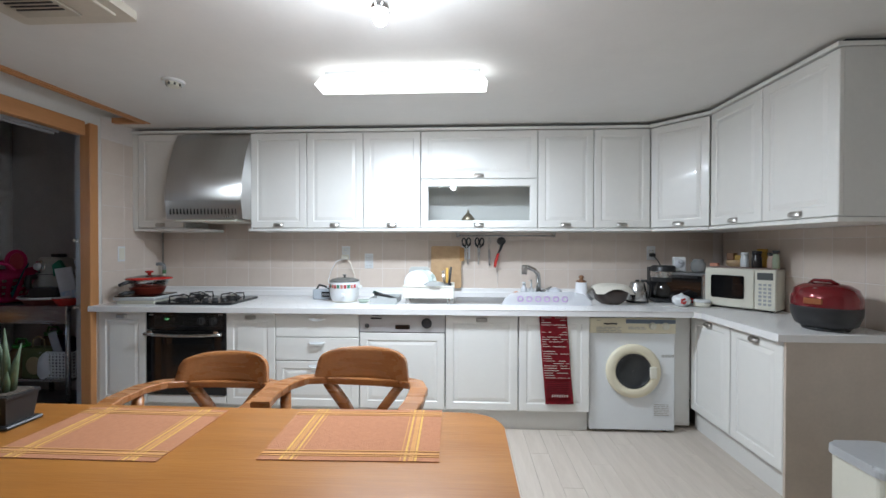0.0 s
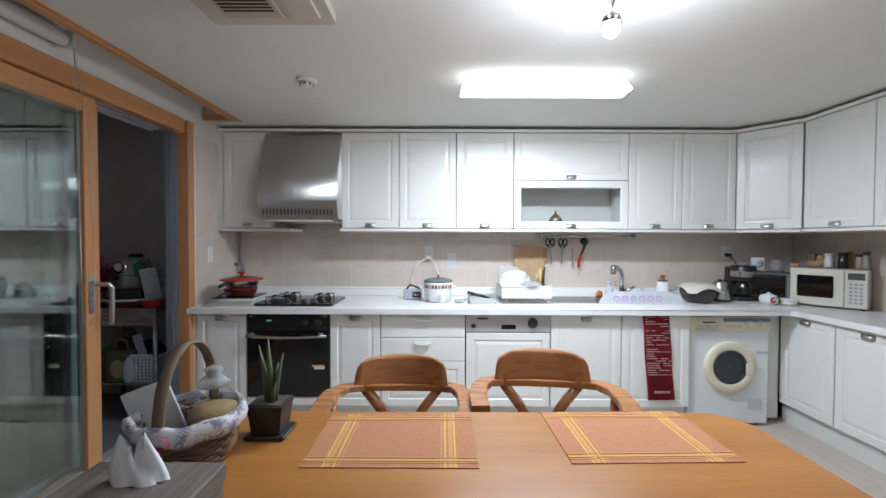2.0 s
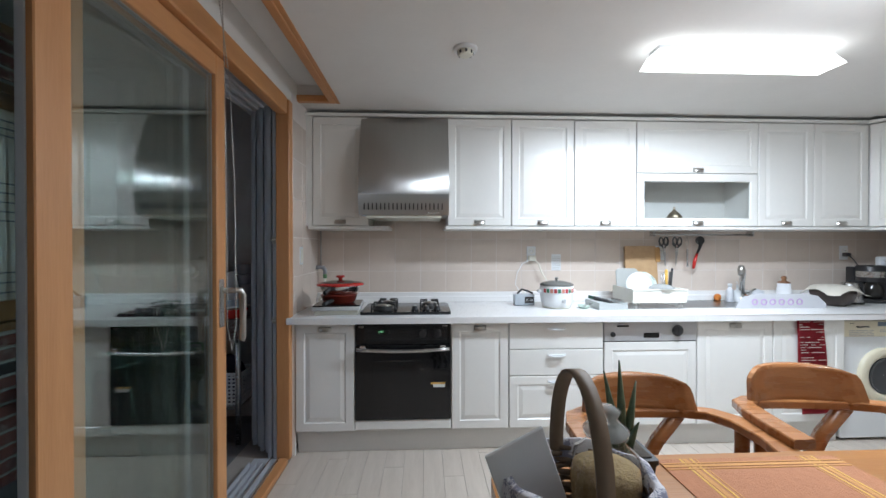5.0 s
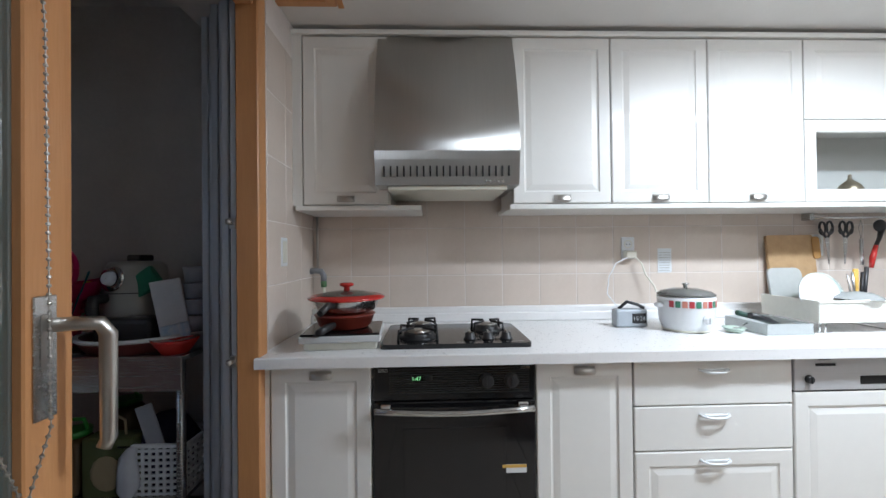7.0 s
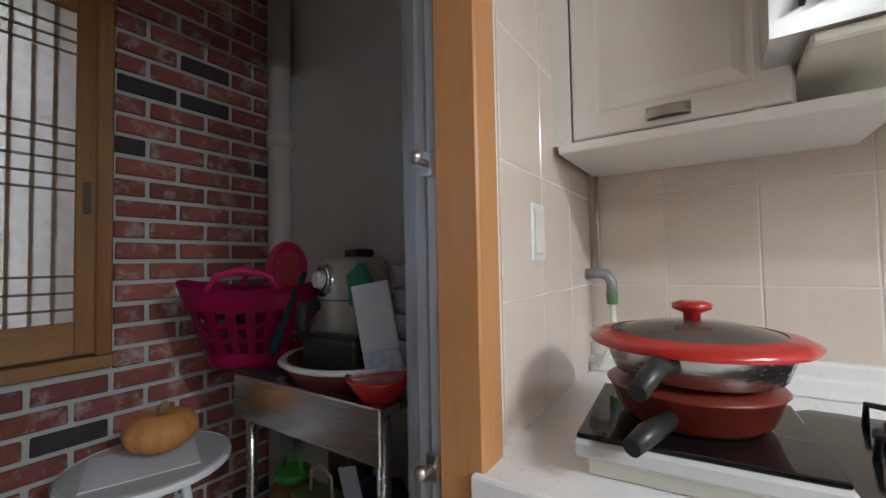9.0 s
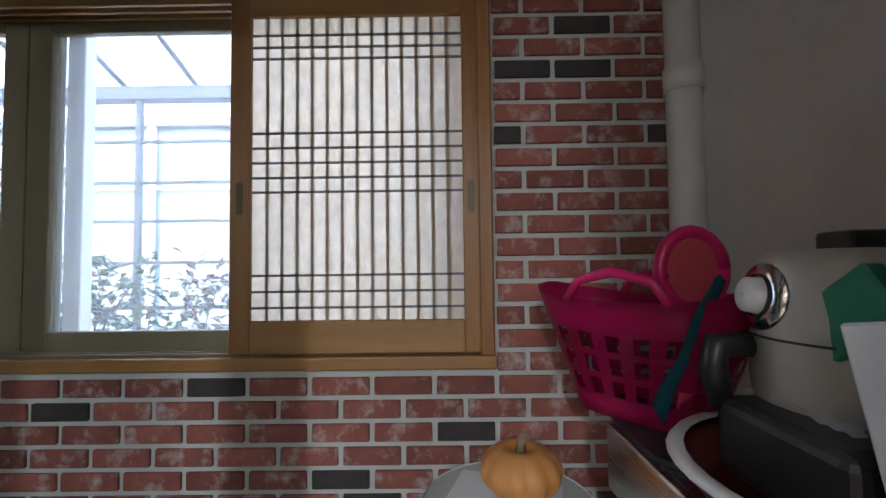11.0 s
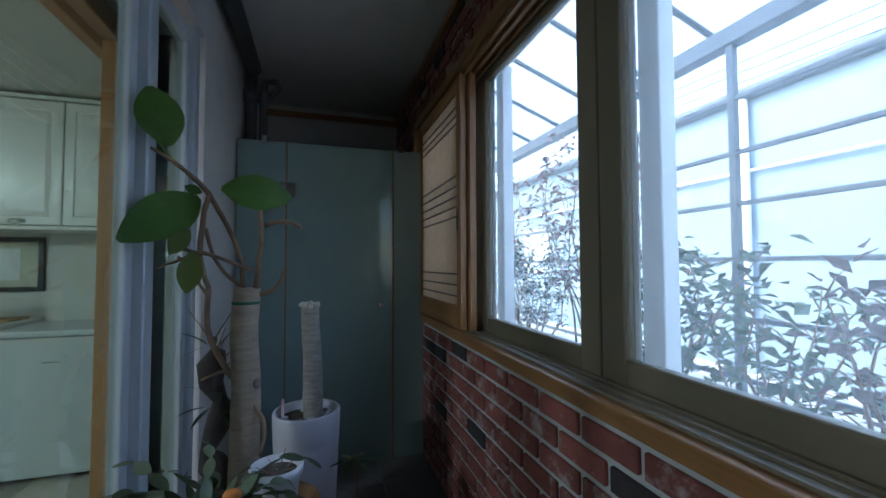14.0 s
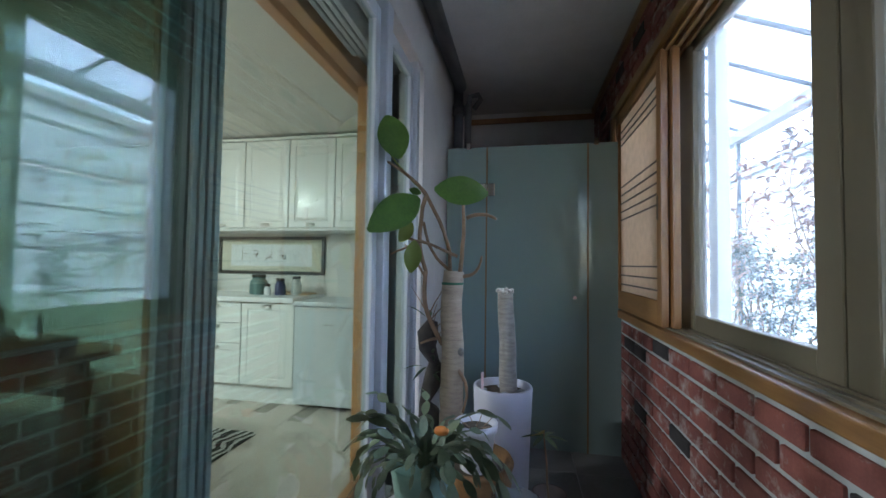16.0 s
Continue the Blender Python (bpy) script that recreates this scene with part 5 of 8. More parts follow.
part("steel_band", lathe([(0.0895, 0.195), (0.0895, 0.24)], 28, at=(0, -0.03, 0), cap=False), STEEL, cm)
part("jug", lathe([(0.055, 0.03), (0.07, 0.06), (0.066, 0.12), (0.045, 0.15), (0.05, 0.158)], 24, at=(0, -0.04, 0)), mat("dark_jug_glass", (0.02, 0.018, 0.016), 0.05), cm, smooth=True)
part("jug_handle", tube([(0.05, -0.08, 0.14), (0.08, -0.11, 0.13), (0.085, -0.11, 0.07), (0.06, -0.08, 0.055)], 0.008, 8), RUBBER, cm)
sgb = thing("sugar_bowl", (1.665, 2.98, T + 0.004), 0, "white china pot painted with a red flower", "pot")
part("bowl", lathe([(0.035, 0.0), (0.058, 0.02), (0.062, 0.045), (0.05, 0.07), (0.02, 0.08), (0.008, 0.09), (0.002, 0.094)], 24, cap=False), APPWHITE, sgb, smooth=True)
for k in range(5):
    a = 2 * math.pi * k / 5
    part("petal", ball(0.011, (-0.012 + 0.013 * math.cos(a), -0.058, 0.04 + 0.013 * math.sin(a)), (1, 0.3, 1), 8), RED, sgb)
part("handle", tube([(0.055, 0, 0.055), (0.082, 0, 0.05), (0.08, 0, 0.025), (0.055, 0, 0.02)], 0.005, 6), RED, sgb)
cd = thing("cream_jar", (1.80, 2.96, T + 0.004), 0, "low cream jar with a pale lid", "jar")
part("jar", lathe([(0.048, 0), (0.055, 0.008), (0.055, 0.032)], 24), CREAM, cd)
part("lid", lathe([(0.057, 0.032), (0.057, 0.044), (0.05, 0.048)], 24), APPWHITE, cd)
single("doily", slab(rounded(-0.19, 0.19, -0.08, 0.08, 0.06), 0, 0.003), mat("lace_white", (0.7, 0.69, 0.66), 0.95), (1.72, 2.97, T), 8, "white lace doily under the pots", "doily")
to = thing("toaster_oven", (1.86, 3.20, T), -38, "dark grey toaster oven with three knobs", "toaster oven")
part("body", box(-0.18, 0.18, -0.13, 0.15, 0.012, 0.235, 0.008, 2), mat("graphite_metal", (0.16, 0.16, 0.165), 0.35, 0.6), to)
part("door", box(-0.165, 0.085, -0.137, -0.13, 0.03, 0.215, 0.003), BLACKGLASS, to)
part("handle", rod((-0.14, -0.155, 0.205), (0.06, -0.155, 0.205), 0.007, 8), RUBBER, to)
part("control_panel", box(0.09, 0.178, -0.134, -0.129, 0.02, 0.228, 0.002), STEEL, to)
for k in range(3):
    knob(to, 0.134, -0.134, 0.06 + 0.062 * k, 0.018, 0.02)
for x in (-0.15, 0.15):
    for y in (-0.1, 0.12):
        part("foot", box(x - 0.012, x + 0.012, y - 0.012, y + 0.012, 0, 0.012), RUBBER, to)


def microwave():
    m = thing("microwave_oven", (1.86, 3.02, T), -52, "cream microwave oven with a dark door window", "microwave")
    part("body", box(0.0, 0.42, 0.0, 0.34, 0.01, 0.285, 0.008, 2), CREAM, m)
    part("door", box(0.004, 0.30, -0.018, 0.0, 0.015, 0.28, 0.006, 2), CREAM, m)
    part("window", box(0.045, 0.245, -0.0195, -0.017, 0.075, 0.235, 0.008), BLACKGLASS, m)
    cp2 = part("control_panel", box(0.303, 0.418, -0.017, 0.0, 0.015, 0.28, 0.004), CREAM, m)
    part("display", box(0.318, 0.404, -0.0185, -0.0165, 0.215, 0.262), mat("grey_lcd", (0.10, 0.11, 0.11), 0.3), cp2)
    for r in range(6):
        for c in range(3):
            part("button", box(0.326 + 0.026 * c, 0.343 + 0.026 * c, -0.019, -0.0165, 0.045 + 0.026 * r, 0.060 + 0.026 * r, 0.002), mat("button_grey", (0.40, 0.42, 0.43), 0.5) if r + c == 0 else bpy.data.materials["button_grey"], cp2)
    for x in (0.03, 0.39):
        for y in (0.03, 0.27):
            part("foot", lathe([(0.012, 0), (0.012, 0.01)], 10, at=(x, y, 0)), RUBBER, m)
    part("top_cloth", slab(rounded(-0.005, 0.425, 0.0, 0.30, 0.01), 0.285, 0.2875), mat("lace_runner", (0.5, 0.42, 0.38), 0.95, second=(0.3, 0.2, 0.18), spread=0.1, scale=50), m)


microwave()
tz = T + 0.2895
for k, (x, y, r, h, bmx, cmx, lab) in enumerate((
        (2.10, 2.965, 0.026, 0.085, APPWHITE, APPWHITE, "white plastic pill bottle on the microwave"),
        (2.125, 2.88, 0.030, 0.095, mat("dark_brown_glass", (0.025, 0.02, 0.02), 0.2), RUBBER, "black supplement bottle on the microwave"),
        (2.17, 2.80, 0.028, 0.085, mat("faded_label", (0.42, 0.30, 0.25), 0.6), RUBBER, "small labelled bottle on the microwave"),
        (2.15, 2.74, 0.020, 0.10, mat("green_label", (0.30, 0.34, 0.24), 0.5), RUBBER, "slim green-labelled bottle on the microwave"),
        (2.19, 2.92, 0.034, 0.11, mat("gold_tin", (0.48, 0.28, 0.05), 0.3, 0.5), mat("gold_lid", (0.5, 0.3, 0.06), 0.3, 0.6), "gold-lidded jar on the microwave"))):
    bottle("supplement_bottle", x, y, tz, r, h, bmx, cmx, lab, "bottle", "bottles on the microwave", 0.018, 0.85)
bx = thing("tea_box", (2.10, 3.06, tz), -60, "beige bowl of small packets on the microwave", "bowl")
part("bowl", lathe([(0.045, 0), (0.06, 0.02), (0.062, 0.045), (0.002, 0.046)], 20, cap=False), mat("tan_bowl", (0.48, 0.34, 0.20), 0.5), bx)
part("packet", box(-0.05, 0.0, -0.03, 0.03, 0.046, 0.10, 0.004), mat("brown_packet", (0.20, 0.10, 0.05), 0.5), bx)
part("packet", box(0.005, 0.05, -0.03, 0.02, 0.046, 0.085, 0.004), mat("gold_packet", (0.42, 0.26, 0.06), 0.4), bx)
tz2 = T + 0.236
tc = thing("table_clock", (1.80, 3.27, tz2), -15, "small white desk clock on the toaster oven", "clock")
part("case", box(-0.045, 0.045, -0.02, 0.02, 0, 0.115, 0.006), APPWHITE, tc)
part("dial", lathe([(0.034, 0), (0.034, 0.002), (0.002, 0.002)], 24, cap=False), CARD, tc, m=Matrix.Translation((0, -0.021, 0.065)) @ Matrix.Rotation(radians(90), 4, "X"))
for a, ln in ((80, 0.026), (-30, 0.018)):
    part("clock_hand", box(-0.0015, 0.0015, -0.0245, -0.0235, 0, ln), INK, tc, m=Matrix.Translation((0, 0, 0.065)) @ Matrix.Rotation(radians(a), 4, "Y"))
gj = thing("glass_jar", (1.92, 3.22, tz2), 0, "round clear glass jar on the toaster oven", "jar")
part("jar", lathe([(0.04, 0), (0.052, 0.02), (0.052, 0.07), (0.036, 0.085), (0.04, 0.1)], 24), mat("pale_jar_glass", (0.42, 0.44, 0.44), 0.06, alpha=0.55), gj, smooth=True)
single("spice_box", box(-0.028, 0.028, -0.018, 0.018, 0, 0.075, 0.003), mat("salmon_card", (0.60, 0.26, 0.17), 0.6), (1.99, 3.13, tz2), -50, "small salmon-coloured carton on the toaster oven", "carton")


def rice_cooker():
    c = thing("rice_cooker", (2.00, 2.20, T), -62, "dark red and black rounded electric rice cooker", "rice cooker")
    part("lower_body", lathe([(0.10, 0.012), (0.128, 0.03), (0.145, 0.08), (0.148, 0.125), (0.14, 0.15)], 40, squash=0.92), RUBBER, c, smooth=True)
    part("upper_body", lathe([(0.148, 0.125), (0.147, 0.17), (0.13, 0.215), (0.095, 0.238), (0.04, 0.248), (0.002, 0.25)], 40, squash=0.92, cap=False), DARKRED, c, smooth=True)
    part("foot_ring", lathe([(0.095, 0), (0.10, 0.012)], 30), RUBBER, c)
    part("front_panel", ball(0.085, (0.0, -0.100, 0.15), (0.9, 0.42, 0.7), 20), DARKRED, c)
    part("display", box(-0.04, 0.04, -0.139, -0.130, 0.14, 0.172, 0.004), mat("amber_display", (0.34, 0.12, 0.05), 0.25), c)
    part("badge", ball(0.02, (0, -0.10, 0.218), (1.2, 0.6, 0.4), 12), CHROME, c)
    part("lid_handle", tube([(-0.06, -0.02, 0.24), (-0.035, -0.035, 0.26), (0.035, -0.035, 0.26), (0.06, -0.02, 0.24)], 0.009, 8), DARKRED, c)


rice_cooker()
# towel tucked under the worktop edge
tw = thing("hand_towel", (0.60, 2.768, 0.0), 0, "dark red striped cotton towel hanging over a door", "towel")
tb = bmesh.new()
nx, nz = 8, 40
grid = [[tb.verts.new((0.19 * i / nx + 0.045 * (j / nz) ** 1.2, -0.004 - 0.006 * math.sin(3.1 * i / nx) - 0.004 * math.sin(0.25 * j + i * 0.5), 0.82 - 0.615 * j / nz + 0.008 * i / nx * j / nz)) for i in range(nx + 1)] for j in range(nz + 1)]
for j in range(nz):
    for i in range(nx):
        tb.faces.new((grid[j][i], grid[j][i + 1], grid[j + 1][i + 1], grid[j + 1][i]))
bmesh.ops.solidify(tb, geom=tb.faces[:], thickness=0.005)
part("cloth", tb, REDCLOTH, tw, smooth=True)
rnd = random.Random(5)
sb = bmesh.new()
for j in range(26):
    z = 0.805 - 0.0165 * j
    q = (0.82 - z) / 0.615
    o = 0.045 * q ** 1.2
    a = 0.008
    while a < 0.178:
        b = min(0.182, a + rnd.uniform(0.02, 0.10))
        if rnd.random() < 0.75:
            box(o + a, o + b, -0.0175, -0.0155, z, z + 0.0035, bm=sb)
        a = b + rnd.uniform(0.006, 0.03)
part("stripe", sb, PINKCLOTH, tw, "pale woven stripes")
rel = bmesh.new()
for j in range(8):
    z = 0.36 - 0.013 * j
    q = (0.82 - z) / 0.615
    box(0.045 * q ** 1.2 + 0.006, 0.045 * q ** 1.2 + 0.184, -0.0168, -0.0150, z, z + 0.005, bm=rel)
part("rib_band", rel, mat("deep_red_rib", (0.16, 0.006, 0.012), 0.95), tw)
fx = bmesh.new()
for k, w in enumerate((0.014, 0.012, 0.014, 0.016, 0.012, 0.012, 0.014)):
    box(0.085 + 0.0165 * k, 0.085 + 0.0165 * k + w * 0.7, -0.0175, -0.0155, 0.262, 0.278, bm=fx)
part("woven_lettering", fx, PINKCLOTH, tw)
# china in the glazed cabinet
px0, pz = 0.0, UB + 0.041
tpot = thing("silver_teapot", (0.115, 3.28, pz), 0, "small tarnished silver pot with a finial", "pot")
part("pot", lathe([(0.03, 0.0), (0.022, 0.012), (0.05, 0.035), (0.054, 0.06), (0.04, 0.085), (0.03, 0.095), (0.012, 0.11), (0.006, 0.125), (0.01, 0.132), (0.002, 0.14)], 24, cap=False), mat("antique_silver", (0.34, 0.28, 0.20), 0.35, 0.8), tpot, smooth=True)
for k, (x, y, r, h) in enumerate(((-0.13, 3.27, 0.03, 0.04), (-0.06, 3.22, 0.028, 0.045), (-0.02, 3.30, 0.032, 0.05), (0.05, 3.23, 0.02, 0.035), (0.20, 3.25, 0.03, 0.04), (0.27, 3.30, 0.03, 0.045), (0.35, 3.24, 0.026, 0.04))):
    cpo = thing("tea_cup", (x, y, pz), 0, "small white china cup in the glazed cabinet", "cup", "cups in the cabinet")
    part("cup", lathe([(r * 0.6, 0), (r * 0.9, h * 0.3), (r, h), (r * 0.92, h), (r * 0.8, h * 0.3), (0.002, h * 0.15)], 18, cap=False), APPWHITE, cpo, smooth=True)
    part("handle", tube([(r * 0.9, 0, h * 0.8), (r * 1.5, 0, h * 0.7), (r * 1.4, 0, h * 0.35), (r * 0.85, 0, h * 0.25)], 0.003, 6), APPWHITE, cpo)

# ---- ceiling fixtures ----
kl = thing("ceiling_lamp", (-0.263, 2.17, CEIL), 0, "long white box-shaped kitchen ceiling lamp, switched on", "lamp")
part("housing", box(-0.42, 0.42, -0.03, 0.06, -0.03, 0.0), APPWHITE, kl)
bm = bmesh.new()
lo = [bm.verts.new(p) for p in ((-0.463, -0.075, -0.085), (0.463, -0.075, -0.085), (0.463, 0.075, -0.085), (-0.463, 0.075, -0.085))]
up = [bm.verts.new(p) for p in ((-0.43, -0.04, -0.025), (0.43, -0.04, -0.025), (0.43, 0.065, -0.025), (-0.43, 0.065, -0.025))]
for k in range(4):
    bm.faces.new((lo[k], lo[(k + 1) % 4], up[(k + 1) % 4], up[k]))
bm.faces.new(lo[::-1])
bm.faces.new(up)
part("diffuser", bm, TUBE, kl, "glowing white diffuser")
dlm = thing("dining_spotlight", (-0.25, 1.17, CEIL), 0, "ceiling spotlight bar with three lit bulbs", "lamp")
part("ceiling_plate", lathe([(0.07, -0.025), (0.08, -0.02), (0.08, 0.0)], 24), CHROME, dlm)
for x, y in ((-0.20, -0.06), (0.20, -0.06), (0.03, 0.20)):
    arm = part("arm", tube([(0, 0, -0.02), (x * 0.6, y * 0.6, -0.05), (x, y, -0.07)], 0.007, 8), CHROME, dlm)
    part("spot_head", tube([(x, y, -0.05), (x, y, -0.09), (x, y, -0.13)], [0.018, 0.028, 0.034], 16), CHROME, arm)
    part("bulb", ball(0.03, (x, y, -0.145), (1, 1, 1.1), 14), BULB, arm)
ac = thing("ceiling_air_conditioner", (-1.50, 1.14, CEIL), 0, "beige ceiling cassette ventilation unit with a grille", "air conditioner")
part("frame", slab(rounded(-0.245, 0.245, -0.42, 0.42, 0.02), -0.035, 0.0), mat("beige_plastic_panel", (0.60, 0.555, 0.47), 0.45), ac, "beige raised frame")
part("grille", box(-0.17, 0.06, -0.36, 0.36, -0.042, -0.034, 0.003), mat("darker_beige_panel", (0.50, 0.46, 0.38), 0.5), ac)
for k in range(12):
    part("slat", box(-0.15, 0.04, 0.06 + 0.022 * k, 0.066 + 0.022 * k, -0.046, -0.041), RUBBER, ac)
part("access_panel", box(0.09, 0.20, -0.30, 0.36, -0.044, -0.034, 0.003), bpy.data.materials["beige_plastic_panel"], ac)
sd = thing("smoke_detector", (-1.60, 2.22, CEIL), 0, "round white smoke detector on the ceiling", "smoke detector")
part("base", lathe([(0.055, -0.014), (0.058, -0.008), (0.058, 0)], 28), APPWHITE, sd)
part("sensor_head", lathe([(0.03, -0.036), (0.036, -0.03), (0.04, -0.014)], 24), CREAM, sd)
for k in range(8):
    a = 2 * math.pi * k / 8
    part("vent", box(-0.005, 0.005, -0.0012, 0.0012, -0.032, -0.018), RUBBER, sd, m=Matrix.Translation((0.0375 * math.cos(a), 0.0375 * math.sin(a), 0)) @ Matrix.Rotation(a + math.pi / 2, 4, "Z"))

# ---- dining table, chairs, bench ----
table = thing("dining_table", (-0.72, 0.885, 0.0), 0, "honey-coloured wooden dining table with rounded corners", "table")
part("tabletop", slab(rounded(-0.92, 0.92, -0.43, 0.43, 0.10), 0.705, 0.74, 0.008, 3), TABLEWOOD, table)
part("apron", box(-0.80, 0.80, -0.33, 0.33, 0.63, 0.704), TABLEWOOD, table)
for sx in (-1, 1):
    for sy in (-1, 1):
        part("leg", tube([(sx * 0.74, sy * 0.28, 0.0), (sx * 0.78, sy * 0.31, 0.64)], [0.035, 0.05], 12), TABLEWOOD, table)


def arm_chair(x, y, rz):
    c = thing("dining_armchair", (x, y, 0), rz, "chestnut wooden armchair with bent arms and V struts", "chair", "chairs at the table")
    part("seat", slab(rounded(-0.25, 0.25, -0.46, -0.02, 0.06), 0.40, 0.445, 0.012, 3), CHAIRWOOD, c)
    # back board, bent round the sitter
    bm = bmesh.new()
    n, rows = 14, 7
    f0, f1 = [], []
    for j in range(rows + 1):
        v = j / rows
        a, b = [], []
        for i in range(n + 1):
            u = -1 + 2 * i / n
            half = 0.215 - 0.016 * v - 0.16 * max(0, v - 0.72) ** 2
            z = 0.645 + 0.125 * v - 0.006 * u * u * v - 0.012 * v * max(0, abs(u) - 0.8) / 0.2
            yy = 0.03 - 0.075 * u * u + 0.03 * v
            a.append(bm.verts.new((u * half, yy - 0.011, z)))
            b.append(bm.verts.new((u * half, yy + 0.011, z)))
        f0.append(a)
        f1.append(b)
    for j in range(rows):
        for i in range(n):
            bm.faces.new((f0[j][i], f0[j][i + 1], f0[j + 1][i + 1], f0[j + 1][i])).smooth = True
            bm.faces.new((f1[j][i], f1[j + 1][i], f1[j + 1][i + 1], f1[j][i + 1])).smooth = True
        bm.faces.new((f0[j][0], f0[j + 1][0], f1[j + 1][0], f1[j][0]))
        bm.faces.new((f0[j][n], f1[j][n], f1[j + 1][n], f0[j + 1][n]))
    for i in range(n):
        bm.faces.new((f0[0][i], f1[0][i], f1[0][i + 1], f0[0][i + 1]))
        bm.faces.new((f0[rows][i], f0[rows][i + 1], f1[rows][i + 1], f1[rows][i]))
    part("backrest", bm, CHAIRWOOD, c)
    # horseshoe arm rail
    pts = [(-0.275, -0.36, 0.655), (-0.287, -0.28, 0.662), (-0.282, -0.16, 0.664), (-0.25, -0.06, 0.655), (-0.18, 0.005, 0.642), (-0.06, 0.03, 0.636), (0.06, 0.03, 0.636), (0.18, 0.005, 0.642), (0.25, -0.06, 0.655), (0.282, -0.16, 0.664), (0.287, -0.28, 0.662), (0.275, -0.36, 0.655)]
    bm = bmesh.new()
    rings = []
    for k, p in enumerate(pts):
        d = (Vector(pts[min(k + 1, len(pts) - 1)]) - Vector(pts[max(k - 1, 0)])).normalized()
        side = d.cross(Vector((0, 0, 1))).normalized()
        w = 0.032 if 2 < k < len(pts) - 3 else 0.036
        rings.append([bm.verts.new(Vector(p) + side * a + Vector((0, 0, b))) for a, b in ((-w, -0.010), (-w * 0.9, -0.014), (w * 0.9, -0.014), (w, -0.010), (w, 0.010), (w * 0.9, 0.014), (-w * 0.9, 0.014), (-w, 0.010))])
    for a, b in zip(rings, rings[1:]):
        for j in range(8):
            bm.faces.new((a[j], a[(j + 1) % 8], b[(j + 1) % 8], b[j])).smooth = False
    bm.faces.new(rings[0][::-1])
    bm.faces.new(rings[-1])
    part("arm_rail", bm, CHAIRWOOD, c)
    for sx in (-1, 1):
        part("strut", tube([(sx * 0.17, 0.0, 0.635), (sx * 0.09, 0.005, 0.535), (sx * 0.015, -0.02, 0.44)], [0.026, 0.026, 0.024], 4), CHAIRWOOD, c)
        part("arm_post", tube([(sx * 0.275, -0.18, 0.65), (sx * 0.265, -0.19, 0.42), (sx * 0.26, -0.2, 0.40)], [0.022, 0.022, 0.02], 8), CHAIRWOOD, c)
        part("front_leg", tube([(sx * 0.21, -0.40, 0.41), (sx * 0.22, -0.42, 0.0)], [0.024, 0.018], 8), CHAIRWOOD, c)
        part("rear_leg", tube([(sx * 0.20, -0.06, 0.41), (sx * 0.22, 0.0, 0.0)], [0.024, 0.018], 8), CHAIRWOOD, c)
    return c


first = arm_chair(-1.008, 1.755, 0)
first.matrix_basis = first.matrix_basis @ Matrix.Diagonal((1, 1, 1.04, 1))
copy_thing(first, pose(-0.37, 1.745, 0, 0, 0, -5) @ Matrix.Diagonal((1, 1, 1.04, 1)))
bench = thing("dining_bench", (-0.72, 0.20, 0), 0, "dark wooden bench beside the table", "bench")
part("seat", slab(rounded(-0.72, 0.72, -0.16, 0.16, 0.03), 0.42, 0.46, 0.008, 2), TABLEWOOD, bench)
for sx in (-1, 1):
    part("leg", box(sx * 0.58 - 0.03, sx * 0.58 + 0.03, -0.13, 0.13, 0.0, 0.419, 0.006), TABLEWOOD, bench)
single("zebra_rug", slab(rounded(-1.75, 0.35, -0.36, 1.05, 0.02), 0.0, 0.008, 0.003), ZEBRA, label="black and white zebra-patterned rug under the table", category="rug")


def placemat(x, y, rz):
    p = thing("placemat", (x, y, 0.7405), rz, "terracotta woven placemat with yellow stripes", "placemat", "placemats")
    w, h = 0.478, 0.325
    part("cloth", box(-w / 2, w / 2, -h / 2, h / 2, 0.0, 0.002), MATCLOTH, p)
    for s in (-1, 1):
        for k, (o, t, mm) in enumerate(((0.062, 0.006, MATSTRIPE), (0.074, 0.012, MATSTRIPE2), (0.09, 0.006, MATSTRIPE), (0.102, 0.003, MATSTRIPE2))):
            part("stripe", box(s * (w / 2 - o) - t / 2, s * (w / 2 - o) + t / 2, -h / 2, h / 2, 0.002, 0.0026 + 0.0001 * k), mm, p)
        for k, (o, t, mm) in enumerate(((0.022, 0.004, MATSTRIPE2), (0.034, 0.010, MATSTRIPE2), (0.048, 0.004, MATSTRIPE2))):
            part("stripe", box(-w / 2, w / 2, s * (h / 2 - o) - t / 2, s * (h / 2 - o) + t / 2, 0.002, 0.0032 + 0.0001 * k), mm, p)
    return p


pm = placemat(-0.96, 1.125, 0)
copy_thing(pm, pose(-0.233, 1.155, 0.7405, 0, 0, 1.5))
copy_thing(pm, pose(-0.94, 0.60, 0.7405, 0, 0, 180))
tbx = thing("tissue_box_cover", (-1.475, 0.765, 0.7405), 0, "brown-grey woven tissue box with a white tissue", "tissue box")
part("lid", box(-0.150, 0.150, -0.08, 0.08, 0.04, 0.082, 0.004), GREYBOX, tbx)
part("base", box(-0.145, 0.145, -0.075, 0.075, 0.0, 0.04, 0.003), GREYBOX, tbx)
part("slot", slab([(0.06 * math.cos(a), 0.022 * math.sin(a)) for a in (2 * math.pi * k / 20 for k in range(20))], 0.082, 0.083), INK, tbx)
bm = bmesh.new()
rings = []
